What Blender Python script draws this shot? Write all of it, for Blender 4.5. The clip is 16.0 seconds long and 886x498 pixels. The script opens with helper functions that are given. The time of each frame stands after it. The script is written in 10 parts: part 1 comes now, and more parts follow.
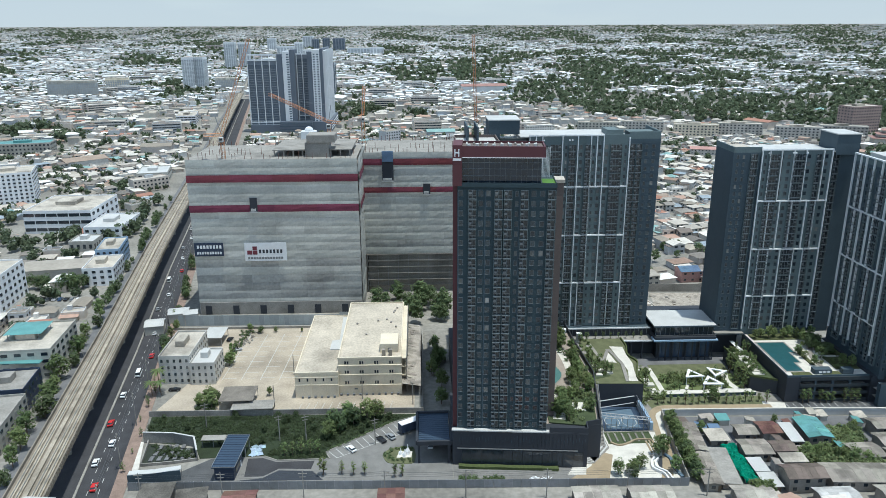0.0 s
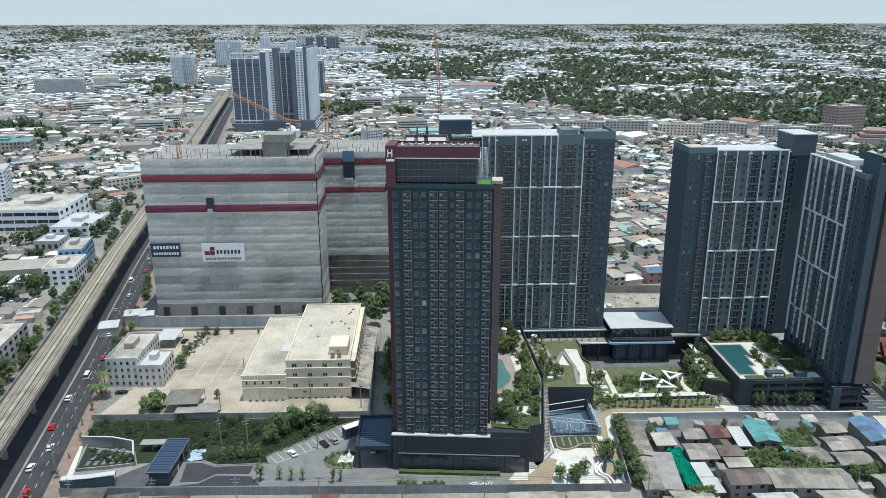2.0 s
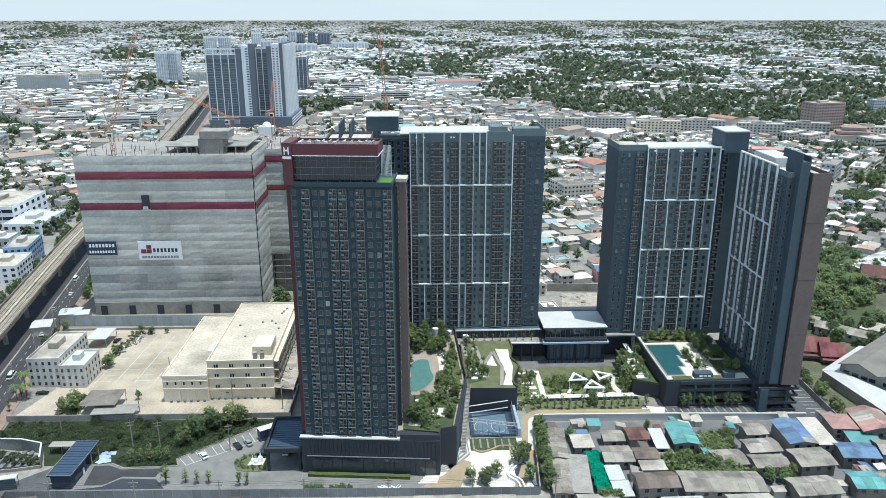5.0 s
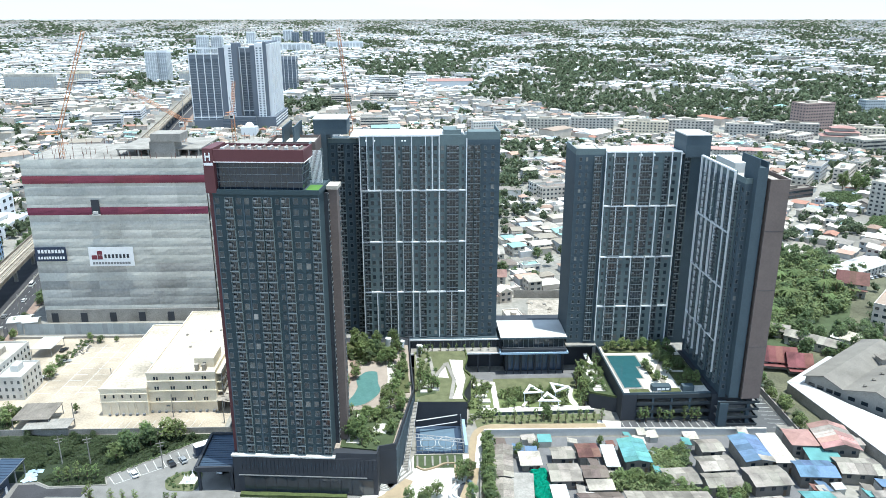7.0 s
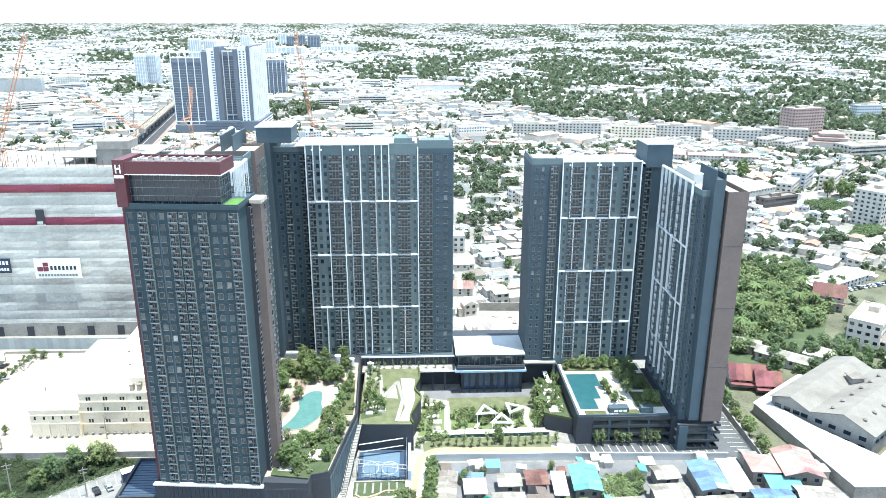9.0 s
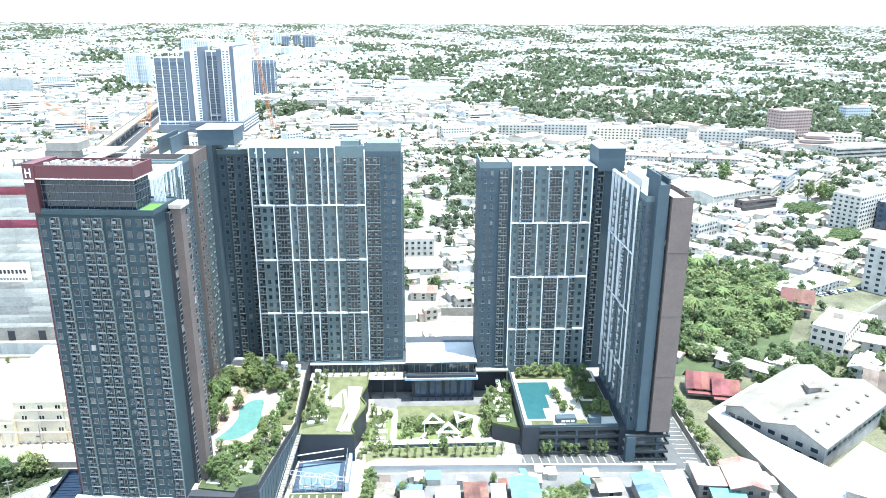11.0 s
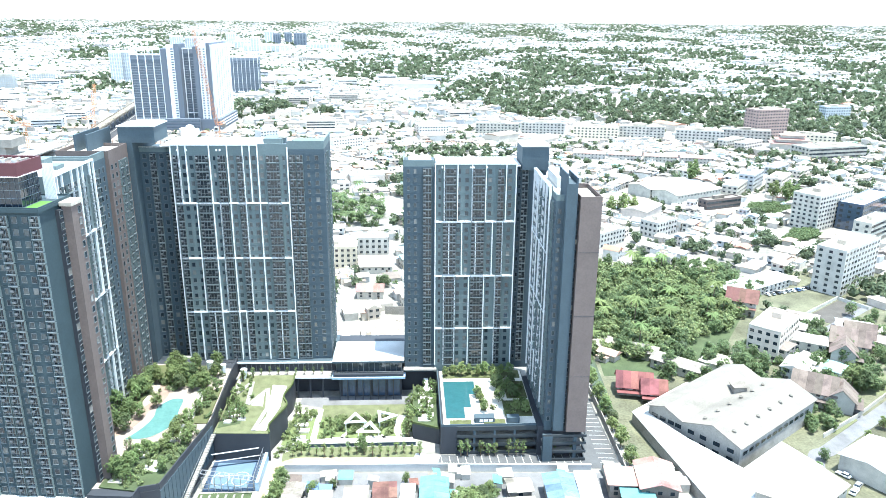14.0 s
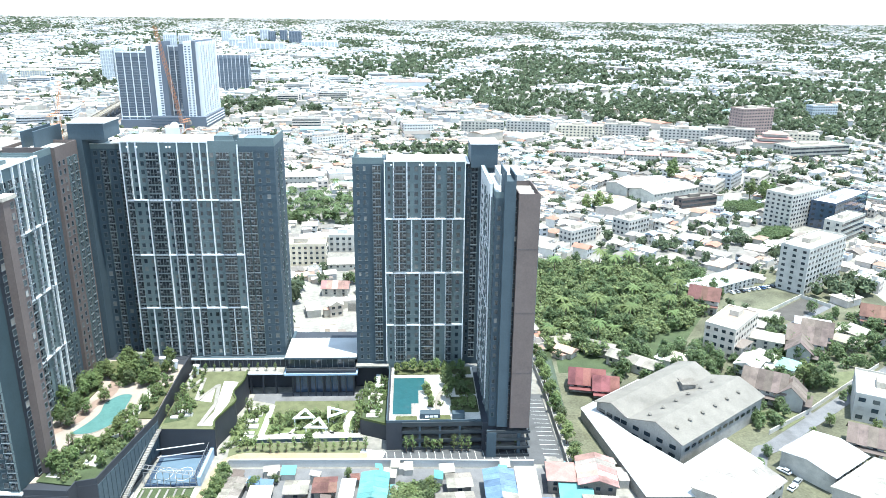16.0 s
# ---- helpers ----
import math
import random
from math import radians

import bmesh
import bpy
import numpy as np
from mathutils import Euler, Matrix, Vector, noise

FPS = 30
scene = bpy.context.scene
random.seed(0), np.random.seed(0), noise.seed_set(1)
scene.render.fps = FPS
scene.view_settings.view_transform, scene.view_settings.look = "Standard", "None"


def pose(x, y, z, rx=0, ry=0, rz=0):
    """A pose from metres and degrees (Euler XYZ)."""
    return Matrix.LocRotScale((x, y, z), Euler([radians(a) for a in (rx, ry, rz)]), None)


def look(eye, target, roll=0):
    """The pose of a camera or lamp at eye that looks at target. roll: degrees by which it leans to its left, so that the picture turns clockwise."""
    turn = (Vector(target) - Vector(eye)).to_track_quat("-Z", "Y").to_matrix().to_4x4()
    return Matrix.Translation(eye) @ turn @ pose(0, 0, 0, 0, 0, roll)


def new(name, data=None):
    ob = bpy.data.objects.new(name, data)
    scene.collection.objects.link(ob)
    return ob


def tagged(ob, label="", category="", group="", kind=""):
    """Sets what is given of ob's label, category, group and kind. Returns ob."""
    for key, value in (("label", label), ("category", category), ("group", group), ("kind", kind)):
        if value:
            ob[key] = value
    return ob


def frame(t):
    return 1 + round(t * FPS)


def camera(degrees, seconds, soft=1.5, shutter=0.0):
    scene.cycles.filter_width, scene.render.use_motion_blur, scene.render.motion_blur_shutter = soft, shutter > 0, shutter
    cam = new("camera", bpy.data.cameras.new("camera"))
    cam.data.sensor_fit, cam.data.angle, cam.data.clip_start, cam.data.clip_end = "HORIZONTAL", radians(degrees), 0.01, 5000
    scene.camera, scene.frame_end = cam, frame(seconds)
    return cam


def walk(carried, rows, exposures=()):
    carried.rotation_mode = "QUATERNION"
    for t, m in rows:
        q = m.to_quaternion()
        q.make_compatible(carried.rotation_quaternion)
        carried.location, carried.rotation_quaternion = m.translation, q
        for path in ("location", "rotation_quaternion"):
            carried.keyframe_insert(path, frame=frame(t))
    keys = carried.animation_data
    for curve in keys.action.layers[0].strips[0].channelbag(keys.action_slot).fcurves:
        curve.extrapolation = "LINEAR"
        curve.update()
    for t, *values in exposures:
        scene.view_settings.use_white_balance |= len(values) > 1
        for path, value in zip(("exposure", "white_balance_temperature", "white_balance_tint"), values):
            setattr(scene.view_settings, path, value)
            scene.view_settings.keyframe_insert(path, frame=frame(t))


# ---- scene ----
cam = camera(62.45, 16.0, soft=0.8)
# seconds, x, y, z, yaw, pitch, roll
ROWS = [
    (0, -8.63, -6.64, 135.00, -1.891, -17.115, -0.232),
    (0.5, -4.00, -5.30, 135.01, -1.932, -17.131, -0.223),
    (1, 0.44, -4.38, 134.88, -1.979, -17.148, -0.190),
    (1.5, 4.89, -3.90, 134.84, -2.045, -17.176, -0.150),
    (2, 9.47, -3.54, 134.77, -2.061, -17.208, -0.109),
    (2.5, 13.96, -3.38, 134.62, -2.090, -17.223, -0.092),
    (3, 18.47, -3.22, 134.57, -2.113, -17.257, -0.096),
    (3.5, 23.03, -2.89, 134.47, -2.144, -17.312, -0.090),
    (4, 27.63, -2.48, 134.40, -2.166, -17.386, -0.074),
    (6.5, 50.65, 6.05, 134.27, -2.211, -17.524, 0.001),
    (7, 55.24, 9.14, 134.33, -2.215, -17.539, -0.004),
    (7.5, 59.72, 12.40, 134.16, -2.212, -17.483, -0.011),
    (8, 64.30, 15.62, 134.24, -2.212, -17.402, -0.001),
    (8.5, 68.76, 18.67, 134.28, -2.234, -17.336, 0.033),
    (9, 73.21, 20.92, 134.26, -2.271, -17.271, 0.078),
    (11.5, 95.88, 26.57, 134.22, -2.350, -17.238, 0.279),
    (12, 100.09, 26.57, 134.24, -2.381, -17.245, 0.319),
    (12.5, 104.25, 26.47, 134.29, -2.445, -17.252, 0.361),
    (13, 108.49, 26.43, 134.31, -2.490, -17.289, 0.414),
    (13.5, 112.73, 26.32, 134.28, -2.525, -17.329, 0.446),
    (14, 117.10, 26.30, 134.13, -2.545, -17.361, 0.466),
    (14.5, 121.39, 26.07, 134.01, -2.562, -17.367, 0.497),
    (15, 125.62, 25.61, 134.07, -2.592, -17.406, 0.555),
    (15.5, 129.93, 24.87, 134.20, -2.622, -17.456, 0.592),
    (16, 134.23, 24.23, 134.25, -2.628, -17.492, 0.609),
]
# seconds, stops, kelvin, tint
EXPOSURES = [(0.0, 0.55, 6050, 2), (4.0, 0.65, 6050, 2), (5.5, 0.98, 6050, 2), (7.0, 1.34, 6050, 2), (8.0, 1.66, 6050, 2), (9.0, 2.02, 6050, 2), (11.0, 2.36, 6050, 2), (12.5, 2.58, 6050, 2), (14.0, 2.36, 6050, 2), (16.0, 1.95, 6050, 2)]
walk(cam, [(t, pose(x, y, z, 0, 0, yaw) @ pose(0, 0, 0, 90 + pitch) @ pose(0, 0, 0, 0, 0, roll)) for t, x, y, z, yaw, pitch, roll in ROWS], EXPOSURES)

# ---- light ----
SUN_DIR = Vector((0.155, -0.085, 0.98)).normalized()
world = bpy.data.worlds.new("sky")
scene.world = world
world.use_nodes = True
_nt = world.node_tree
_bg = _nt.nodes["Background"]
_sky = _nt.nodes.new("ShaderNodeTexSky")
_sky.sky_type = "NISHITA"
_sky.sun_disc = False
_sky.sun_elevation = math.asin(SUN_DIR.z)
_sky.sun_rotation = math.atan2(SUN_DIR.x, SUN_DIR.y)
_sky.air_density, _sky.dust_density, _sky.ozone_density = 1.0, 0.3, 3.0
# thin high cloud over the clear sky
_co, _cl, _cr, _mx = _nt.nodes.new("ShaderNodeTexCoord"), _nt.nodes.new("ShaderNodeTexNoise"), _nt.nodes.new("ShaderNodeMapRange"), _nt.nodes.new("ShaderNodeMix")
_mp = _nt.nodes.new("ShaderNodeMapping")
_mp.inputs["Scale"].default_value = (1.6, 1.6, 9.0)
_cl.inputs["Scale"].default_value, _cl.inputs["Detail"].default_value = 2.4, 6
_cr.inputs["From Min"].default_value, _cr.inputs["From Max"].default_value = 0.35, 0.65
_cr.inputs["To Min"].default_value, _cr.inputs["To Max"].default_value = 0.45, 0.75
_mx.data_type = "RGBA"
_mx.inputs[7].default_value = (2.45, 2.85, 3.3, 1)
_nt.links.new(_co.outputs["Generated"], _mp.inputs["Vector"]); _nt.links.new(_mp.outputs[0], _cl.inputs["Vector"])
# the cover closes to a milky haze towards the horizon
_sx, _hz, _ad = _nt.nodes.new("ShaderNodeSeparateXYZ"), _nt.nodes.new("ShaderNodeMapRange"), _nt.nodes.new("ShaderNodeMath")
_hz.inputs["From Min"].default_value, _hz.inputs["From Max"].default_value = 0.0, 0.35
_hz.inputs["To Min"].default_value, _hz.inputs["To Max"].default_value = 0.42, 0.0
_ad.operation, _ad.use_clamp = "ADD", True
_nt.links.new(_co.outputs["Generated"], _sx.inputs[0]); _nt.links.new(_sx.outputs["Z"], _hz.inputs["Value"])
_nt.links.new(_cl.outputs["Fac"], _cr.inputs["Value"]); _nt.links.new(_cr.outputs[0], _ad.inputs[0]); _nt.links.new(_hz.outputs[0], _ad.inputs[1])
_nt.links.new(_ad.outputs[0], _mx.inputs[0])
_nt.links.new(_sky.outputs[0], _mx.inputs[6])
_hm, _h2 = _nt.nodes.new("ShaderNodeMix"), _nt.nodes.new("ShaderNodeMapRange")
_hm.data_type = "RGBA"
_hm.inputs[7].default_value = (2.85, 3.1, 3.3, 1)
_h2.inputs["From Min"].default_value, _h2.inputs["From Max"].default_value = 0.0, 0.16
_h2.inputs["To Min"].default_value, _h2.inputs["To Max"].default_value = 0.85, 0.0
_nt.links.new(_sx.outputs["Z"], _h2.inputs["Value"]); _nt.links.new(_h2.outputs[0], _hm.inputs[0])
_nt.links.new(_mx.outputs[2], _hm.inputs[6]); _nt.links.new(_hm.outputs[2], _bg.inputs[0])
_bg.inputs[1].default_value = 0.15
sun = new("sun", bpy.data.lights.new("sun", "SUN"))
sun.data.energy, sun.data.angle, sun.data.color = 2.6, radians(0.6), (1.0, 0.95, 0.875)
sun.matrix_world = look((0, 0, 400), Vector((0, 0, 400)) - SUN_DIR)

# ---- materials ----
def mat(name, color, rough=0.85, var=0.12, scale=0.6, metal=0.0, fine=6.0, random_per="", spread=0.0, bump=0.0, spec=0.3, stain=0.0):
    """A painted or mineral surface: a base colour, broad and fine variation, stains and fine relief."""
    m = bpy.data.materials.new(name)
    m.use_nodes = True
    nt = m.node_tree
    n, l = nt.nodes, nt.links
    b = n["Principled BSDF"]
    b.inputs["Roughness"].default_value = rough
    b.inputs["Metallic"].default_value = metal
    b.inputs["Specular IOR Level"].default_value = spec
    co = n.new("ShaderNodeTexCoord")
    big, small = n.new("ShaderNodeTexNoise"), n.new("ShaderNodeTexNoise")
    big.inputs["Scale"].default_value, big.inputs["Detail"].default_value = scale, 5
    small.inputs["Scale"].default_value, small.inputs["Detail"].default_value = fine, 4
    geo = n.new("ShaderNodeNewGeometry")
    l.new(geo.outputs["Position"], big.inputs["Vector"])
    l.new(geo.outputs["Position"], small.inputs["Vector"])
    add = n.new("ShaderNodeMath"); add.operation = "ADD"
    l.new(big.outputs["Fac"], add.inputs[0]); l.new(small.outputs["Fac"], add.inputs[1])
    ramp = n.new("ShaderNodeMapRange")
    ramp.inputs["From Min"].default_value, ramp.inputs["From Max"].default_value = 0.65, 1.35
    ramp.inputs["To Min"].default_value, ramp.inputs["To Max"].default_value = 1 - var, 1 + var
    l.new(add.outputs[0], ramp.inputs["Value"])
    val = ramp.outputs[0]
    if stain:
        st = n.new("ShaderNodeTexNoise"); st.inputs["Scale"].default_value = scale * 0.35; st.inputs["Detail"].default_value = 8
        l.new(geo.outputs["Position"], st.inputs["Vector"])
        sr = n.new("ShaderNodeMapRange"); sr.inputs["From Min"].default_value, sr.inputs["From Max"].default_value = 0.5, 0.68
        sr.inputs["To Min"].default_value, sr.inputs["To Max"].default_value = 1.0, 1.0 - stain
        l.new(st.outputs["Fac"], sr.inputs["Value"])
        mu = n.new("ShaderNodeMath"); mu.operation = "MULTIPLY"
        l.new(val, mu.inputs[0]); l.new(sr.outputs[0], mu.inputs[1]); val = mu.outputs[0]
    hsv = n.new("ShaderNodeHueSaturation")
    hsv.inputs["Color"].default_value = (*color, 1)
    l.new(val, hsv.inputs["Value"])
    if random_per:
        src = geo.outputs["Random Per Island"] if random_per == "island" else n.new("ShaderNodeObjectInfo").outputs["Random"]
        mr = n.new("ShaderNodeMapRange")
        mr.inputs["To Min"].default_value, mr.inputs["To Max"].default_value = 1 - spread, 1 + spread
        l.new(src, mr.inputs["Value"])
        mu = n.new("ShaderNodeMath"); mu.operation = "MULTIPLY"
        l.new(val, mu.inputs[0]); l.new(mr.outputs[0], mu.inputs[1]); l.new(mu.outputs[0], hsv.inputs["Value"])
        h2 = n.new("ShaderNodeMapRange"); h2.inputs["To Min"].default_value, h2.inputs["To Max"].default_value = 0.482, 0.518
        wn = n.new("ShaderNodeTexWhiteNoise"); wn.noise_dimensions = "1D"; l.new(src, wn.inputs["W"])
        l.new(wn.outputs["Value"], h2.inputs["Value"]); l.new(h2.outputs[0], hsv.inputs["Hue"])
    l.new(hsv.outputs[0], b.inputs["Base Color"])
    if bump:
        bp = n.new("ShaderNodeBump"); bp.inputs["Strength"].default_value = bump; bp.inputs["Distance"].default_value = 0.05
        l.new(small.outputs["Fac"], bp.inputs["Height"]); l.new(bp.outputs[0], b.inputs["Normal"])
    return m


def palette(name, colors, per="island", rough=0.8, var=0.18, scale=0.4, fine=4.0, metal=0.0, spec=0.3):
    """One of several colours for each island or object, with weathering on top."""
    m = mat(name, (0.5, 0.5, 0.5), rough, var, scale, metal, fine, spec=spec)
    nt = m.node_tree
    n, l = nt.nodes, nt.links
    hsv = next(x for x in n if x.type == "HUE_SAT")
    src = n.new("ShaderNodeNewGeometry").outputs["Random Per Island"] if per == "island" else n.new("ShaderNodeObjectInfo").outputs["Random"]
    cr = n.new("ShaderNodeValToRGB")
    cr.color_ramp.interpolation = "CONSTANT"
    el = cr.color_ramp.elements
    el[0].position, el[0].color = 0.0, (*colors[0], 1)
    el[1].position, el[1].color = 1.0 / len(colors), (*colors[1], 1)
    for i in range(2, len(colors)):
        e = el.new(i / len(colors)); e.color = (*colors[i], 1)
    l.new(src, cr.inputs[0]); l.new(cr.outputs[0], hsv.inputs["Color"])
    return m


def glass_mat(name, color, rough=0.08):
    m = mat(name, color, rough, 0.25, 0.15, 0.0, 0.8, spec=0.8)
    return m


M = {}
M["ground"] = mat("bare_ground", (0.26, 0.247, 0.22), 0.95, 0.35, 0.03, fine=0.5, stain=0.35)
M["asphalt"] = mat("asphalt", (0.055, 0.055, 0.06), 0.9, 0.25, 0.2, fine=3, stain=0.2)
M["drive"] = mat("grey_paving", (0.165, 0.165, 0.17), 0.9, 0.2, 0.3, fine=3, stain=0.25)
M["lot"] = mat("pale_concrete_lot", (0.425, 0.365, 0.288), 0.92, 0.25, 0.12, fine=1.5, stain=0.35)
M["soil_dark"] = mat("dark_court_soil", (0.035, 0.042, 0.032), 0.95, 0.3, 0.4, fine=3)
M["tarp"] = mat("pale_blue_tarpaulin", (0.36, 0.46, 0.55), 0.5, 0.2, 0.6, fine=3, random_per="object", spread=0.25)
M["driveway"] = mat("pale_driveway_concrete", (0.205, 0.20, 0.19), 0.9, 0.2, 0.3, fine=3, stain=0.25)
M["strip_asphalt"] = mat("worn_asphalt", (0.095, 0.097, 0.10), 0.9, 0.2, 0.3, fine=3, stain=0.2)
M["white_line"] = mat("road_paint", (0.50, 0.50, 0.48), 0.8, 0.15, 2.0)
M["concrete"] = mat("weathered_concrete", (0.29, 0.275, 0.25), 0.9, 0.25, 0.25, fine=2, stain=0.3)
M["viaduct"] = mat("viaduct_concrete", (0.24, 0.21, 0.17), 0.9, 0.25, 0.2, fine=2, stain=0.35)
M["rail"] = mat("rail_slab", (0.38, 0.33, 0.26), 0.85, 0.3, 0.4, fine=3, stain=0.35)
M["dark"] = mat("charcoal_render", (0.062, 0.088, 0.107), 0.75, 0.12, 0.25, fine=2)
M["dark2"] = mat("slate_grey_render", (0.134, 0.175, 0.182), 0.75, 0.12, 0.25, fine=2)
M["darkest"] = mat("near_black_cladding", (0.040, 0.045, 0.055), 0.6, 0.15, 0.2)
M["brown"] = mat("brown_render", (0.145, 0.117, 0.108), 0.8, 0.12, 0.25, fine=2)
M["maroon"] = mat("maroon_cladding", (0.108, 0.040, 0.046), 0.55, 0.12, 0.2)
M["white"] = mat("white_paint", (0.78, 0.79, 0.80), 0.6, 0.08, 0.5)
M["cream"] = mat("cream_render", (0.72, 0.645, 0.51), 0.88, 0.12, 0.2, fine=2, stain=0.2)
M["roof_grey"] = mat("pale_flat_roof", (0.46, 0.42, 0.36), 0.92, 0.3, 0.18, fine=1.5, stain=0.55)
M["deck_stone"] = mat("pinkish_deck_stone", (0.33, 0.28, 0.24), 0.9, 0.15, 0.4, fine=3, stain=0.15)
M["white_paving"] = mat("white_paving", (0.63, 0.60, 0.54), 0.85, 0.12, 0.5, fine=3, stain=0.15)
M["white_roof"] = mat("white_metal_roof", (0.52, 0.52, 0.505), 0.55, 0.1, 0.2, fine=2, stain=0.12)
M["window"] = glass_mat("dark_window_glass", (0.03, 0.04, 0.05))
M["glass_blue"] = glass_mat("blue_tinted_glass", (0.05, 0.08, 0.13))
M["mesh"] = mat("grey_debris_mesh", (0.51, 0.51, 0.47), 0.9, 0.16, 0.12, fine=1.2, random_per="object", spread=0.09, stain=0.2)
M["mesh_dark"] = mat("sooty_debris_mesh", (0.37, 0.37, 0.35), 0.9, 0.22, 0.12, fine=0.8, random_per="object", spread=0.16, stain=0.4)
M["mesh_red"] = mat("maroon_debris_mesh", (0.19, 0.05, 0.07), 0.9, 0.2, 0.15, fine=1.5, random_per="object", spread=0.15)
M["steel"] = mat("galvanised_steel", (0.32, 0.33, 0.34), 0.5, 0.15, 0.5, metal=0.6)
M["orange_steel"] = mat("orange_crane_paint", (0.50, 0.235, 0.12), 0.5, 0.12, 1.0)
M["grass"] = mat("lawn_grass", (0.125, 0.135, 0.072), 0.95, 0.35, 0.3, fine=6, bump=0.4)
M["turf"] = mat("bright_turf", (0.085, 0.190, 0.040), 0.95, 0.25, 0.5, fine=6)
M["scrub"] = mat("rough_green_scrub", (0.062, 0.082, 0.040), 0.95, 0.4, 0.15, fine=3)
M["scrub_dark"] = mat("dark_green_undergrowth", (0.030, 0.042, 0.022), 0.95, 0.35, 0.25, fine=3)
M["bed_light"] = mat("light_green_groundcover", (0.135, 0.165, 0.070), 0.95, 0.35, 0.5, fine=3)
M["leaf"] = mat("tree_leaves", (0.105, 0.140, 0.066), 0.75, 0.25, 0.3, random_per="object", spread=0.3, fine=3)
M["leaf_light"] = mat("bright_leaves", (0.170, 0.226, 0.092), 0.75, 0.25, 0.3, random_per="object", spread=0.25, fine=3)
# city leaves lightened in colour to stand in for haze
M["leaf_hazed"] = mat("hazed_leaves", (0.108, 0.138, 0.082), 0.85, 0.35, 0.045, random_per="island", spread=0.35, fine=0.25)
M["hedge"] = mat("clipped_hedge", (0.075, 0.095, 0.035), 0.95, 0.35, 1.0, fine=6, bump=0.5)
M["bark"] = mat("bark", (0.16, 0.12, 0.085), 0.9, 0.25, 2.0)
M["pool"] = mat("pool_water", (0.095, 0.20, 0.19), 0.05, 0.15, 0.4, fine=2, spec=0.6)
M["court"] = mat("blue_court", (0.035, 0.058, 0.10), 0.7, 0.12, 0.3)
M["court_light"] = mat("light_blue_court", (0.11, 0.165, 0.22), 0.7, 0.12, 0.3)
M["path"] = mat("pale_stone_path", (0.27, 0.245, 0.215), 0.9, 0.15, 0.4, fine=3, stain=0.15)
M["teal_roof"] = mat("turquoise_metal_roof", (0.12, 0.29, 0.285), 0.5, 0.2, 0.3, stain=0.2)
M["blue_roof"] = mat("blue_metal_roof", (0.12, 0.185, 0.28), 0.5, 0.2, 0.3, stain=0.2)
M["old_roof"] = mat("old_fibre_cement_roof", (0.20, 0.18, 0.155), 0.95, 0.3, 0.4, fine=3, stain=0.35)
M["rust_roof"] = mat("rusty_metal_roof", (0.17, 0.088, 0.072), 0.9, 0.35, 0.5, fine=3, stain=0.3)
M["orange_roof"] = mat("salmon_tile_roof", (0.34, 0.205, 0.18), 0.8, 0.2, 0.4, fine=3, stain=0.2)
M["red_roof"] = mat("dark_red_tile_roof", (0.19, 0.070, 0.068), 0.8, 0.2, 0.4, fine=3, stain=0.2)
M["brown_roof"] = mat("brown_tile_roof", (0.135, 0.108, 0.095), 0.85, 0.2, 0.4, fine=3, stain=0.2)
M["pale_wall"] = mat("pale_house_wall", (0.47, 0.45, 0.405), 0.9, 0.2, 0.4, random_per="object", spread=0.2, stain=0.3)
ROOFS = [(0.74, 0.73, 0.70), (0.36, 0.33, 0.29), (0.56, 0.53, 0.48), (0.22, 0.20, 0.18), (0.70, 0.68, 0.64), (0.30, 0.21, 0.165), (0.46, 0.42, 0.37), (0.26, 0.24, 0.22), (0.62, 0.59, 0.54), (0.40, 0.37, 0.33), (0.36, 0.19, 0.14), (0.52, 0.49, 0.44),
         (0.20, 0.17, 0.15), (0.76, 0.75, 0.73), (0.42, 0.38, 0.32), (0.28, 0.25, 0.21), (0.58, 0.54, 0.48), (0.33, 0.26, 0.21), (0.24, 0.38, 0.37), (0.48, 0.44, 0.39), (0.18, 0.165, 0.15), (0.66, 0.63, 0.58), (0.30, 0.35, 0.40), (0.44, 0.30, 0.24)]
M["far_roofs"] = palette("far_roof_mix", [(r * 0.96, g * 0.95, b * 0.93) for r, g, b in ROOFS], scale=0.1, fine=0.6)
# haze over the far city is put into these pale, cool roof colours
M["hazed_roofs"] = palette("hazed_roof_mix", [(0.58, 0.60, 0.61), (0.70, 0.72, 0.72), (0.42, 0.44, 0.45), (0.78, 0.79, 0.79), (0.46, 0.39, 0.35), (0.62, 0.64, 0.64), (0.80, 0.80, 0.80), (0.50, 0.55, 0.58)], scale=0.05, fine=0.3)
# wall tones raised as well, in place of distance haze
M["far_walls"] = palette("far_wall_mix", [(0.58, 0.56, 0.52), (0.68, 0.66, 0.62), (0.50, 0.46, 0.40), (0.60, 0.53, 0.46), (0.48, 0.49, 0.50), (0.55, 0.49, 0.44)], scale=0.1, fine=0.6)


def translucent(m, share=0.42):
    """Thin leaves let part of the light through."""
    nt = m.node_tree
    n, l = nt.nodes, nt.links
    b, out = n["Principled BSDF"], n["Material Output"]
    src = b.inputs["Base Color"].links[0].from_socket
    tr, mix = n.new("ShaderNodeBsdfTranslucent"), n.new("ShaderNodeMixShader")
    mix.inputs[0].default_value = share
    l.new(src, tr.inputs["Color"]); l.new(b.outputs[0], mix.inputs[1]); l.new(tr.outputs[0], mix.inputs[2]); l.new(mix.outputs[0], out.inputs["Surface"])


for k in ("leaf", "leaf_light", "leaf_hazed"):
    translucent(M[k])
M["crown_glass"] = mat("dark_curtain_wall_glass", (0.016, 0.026, 0.040), 0.06, 0.3, 0.2, fine=0.8, spec=0.8)
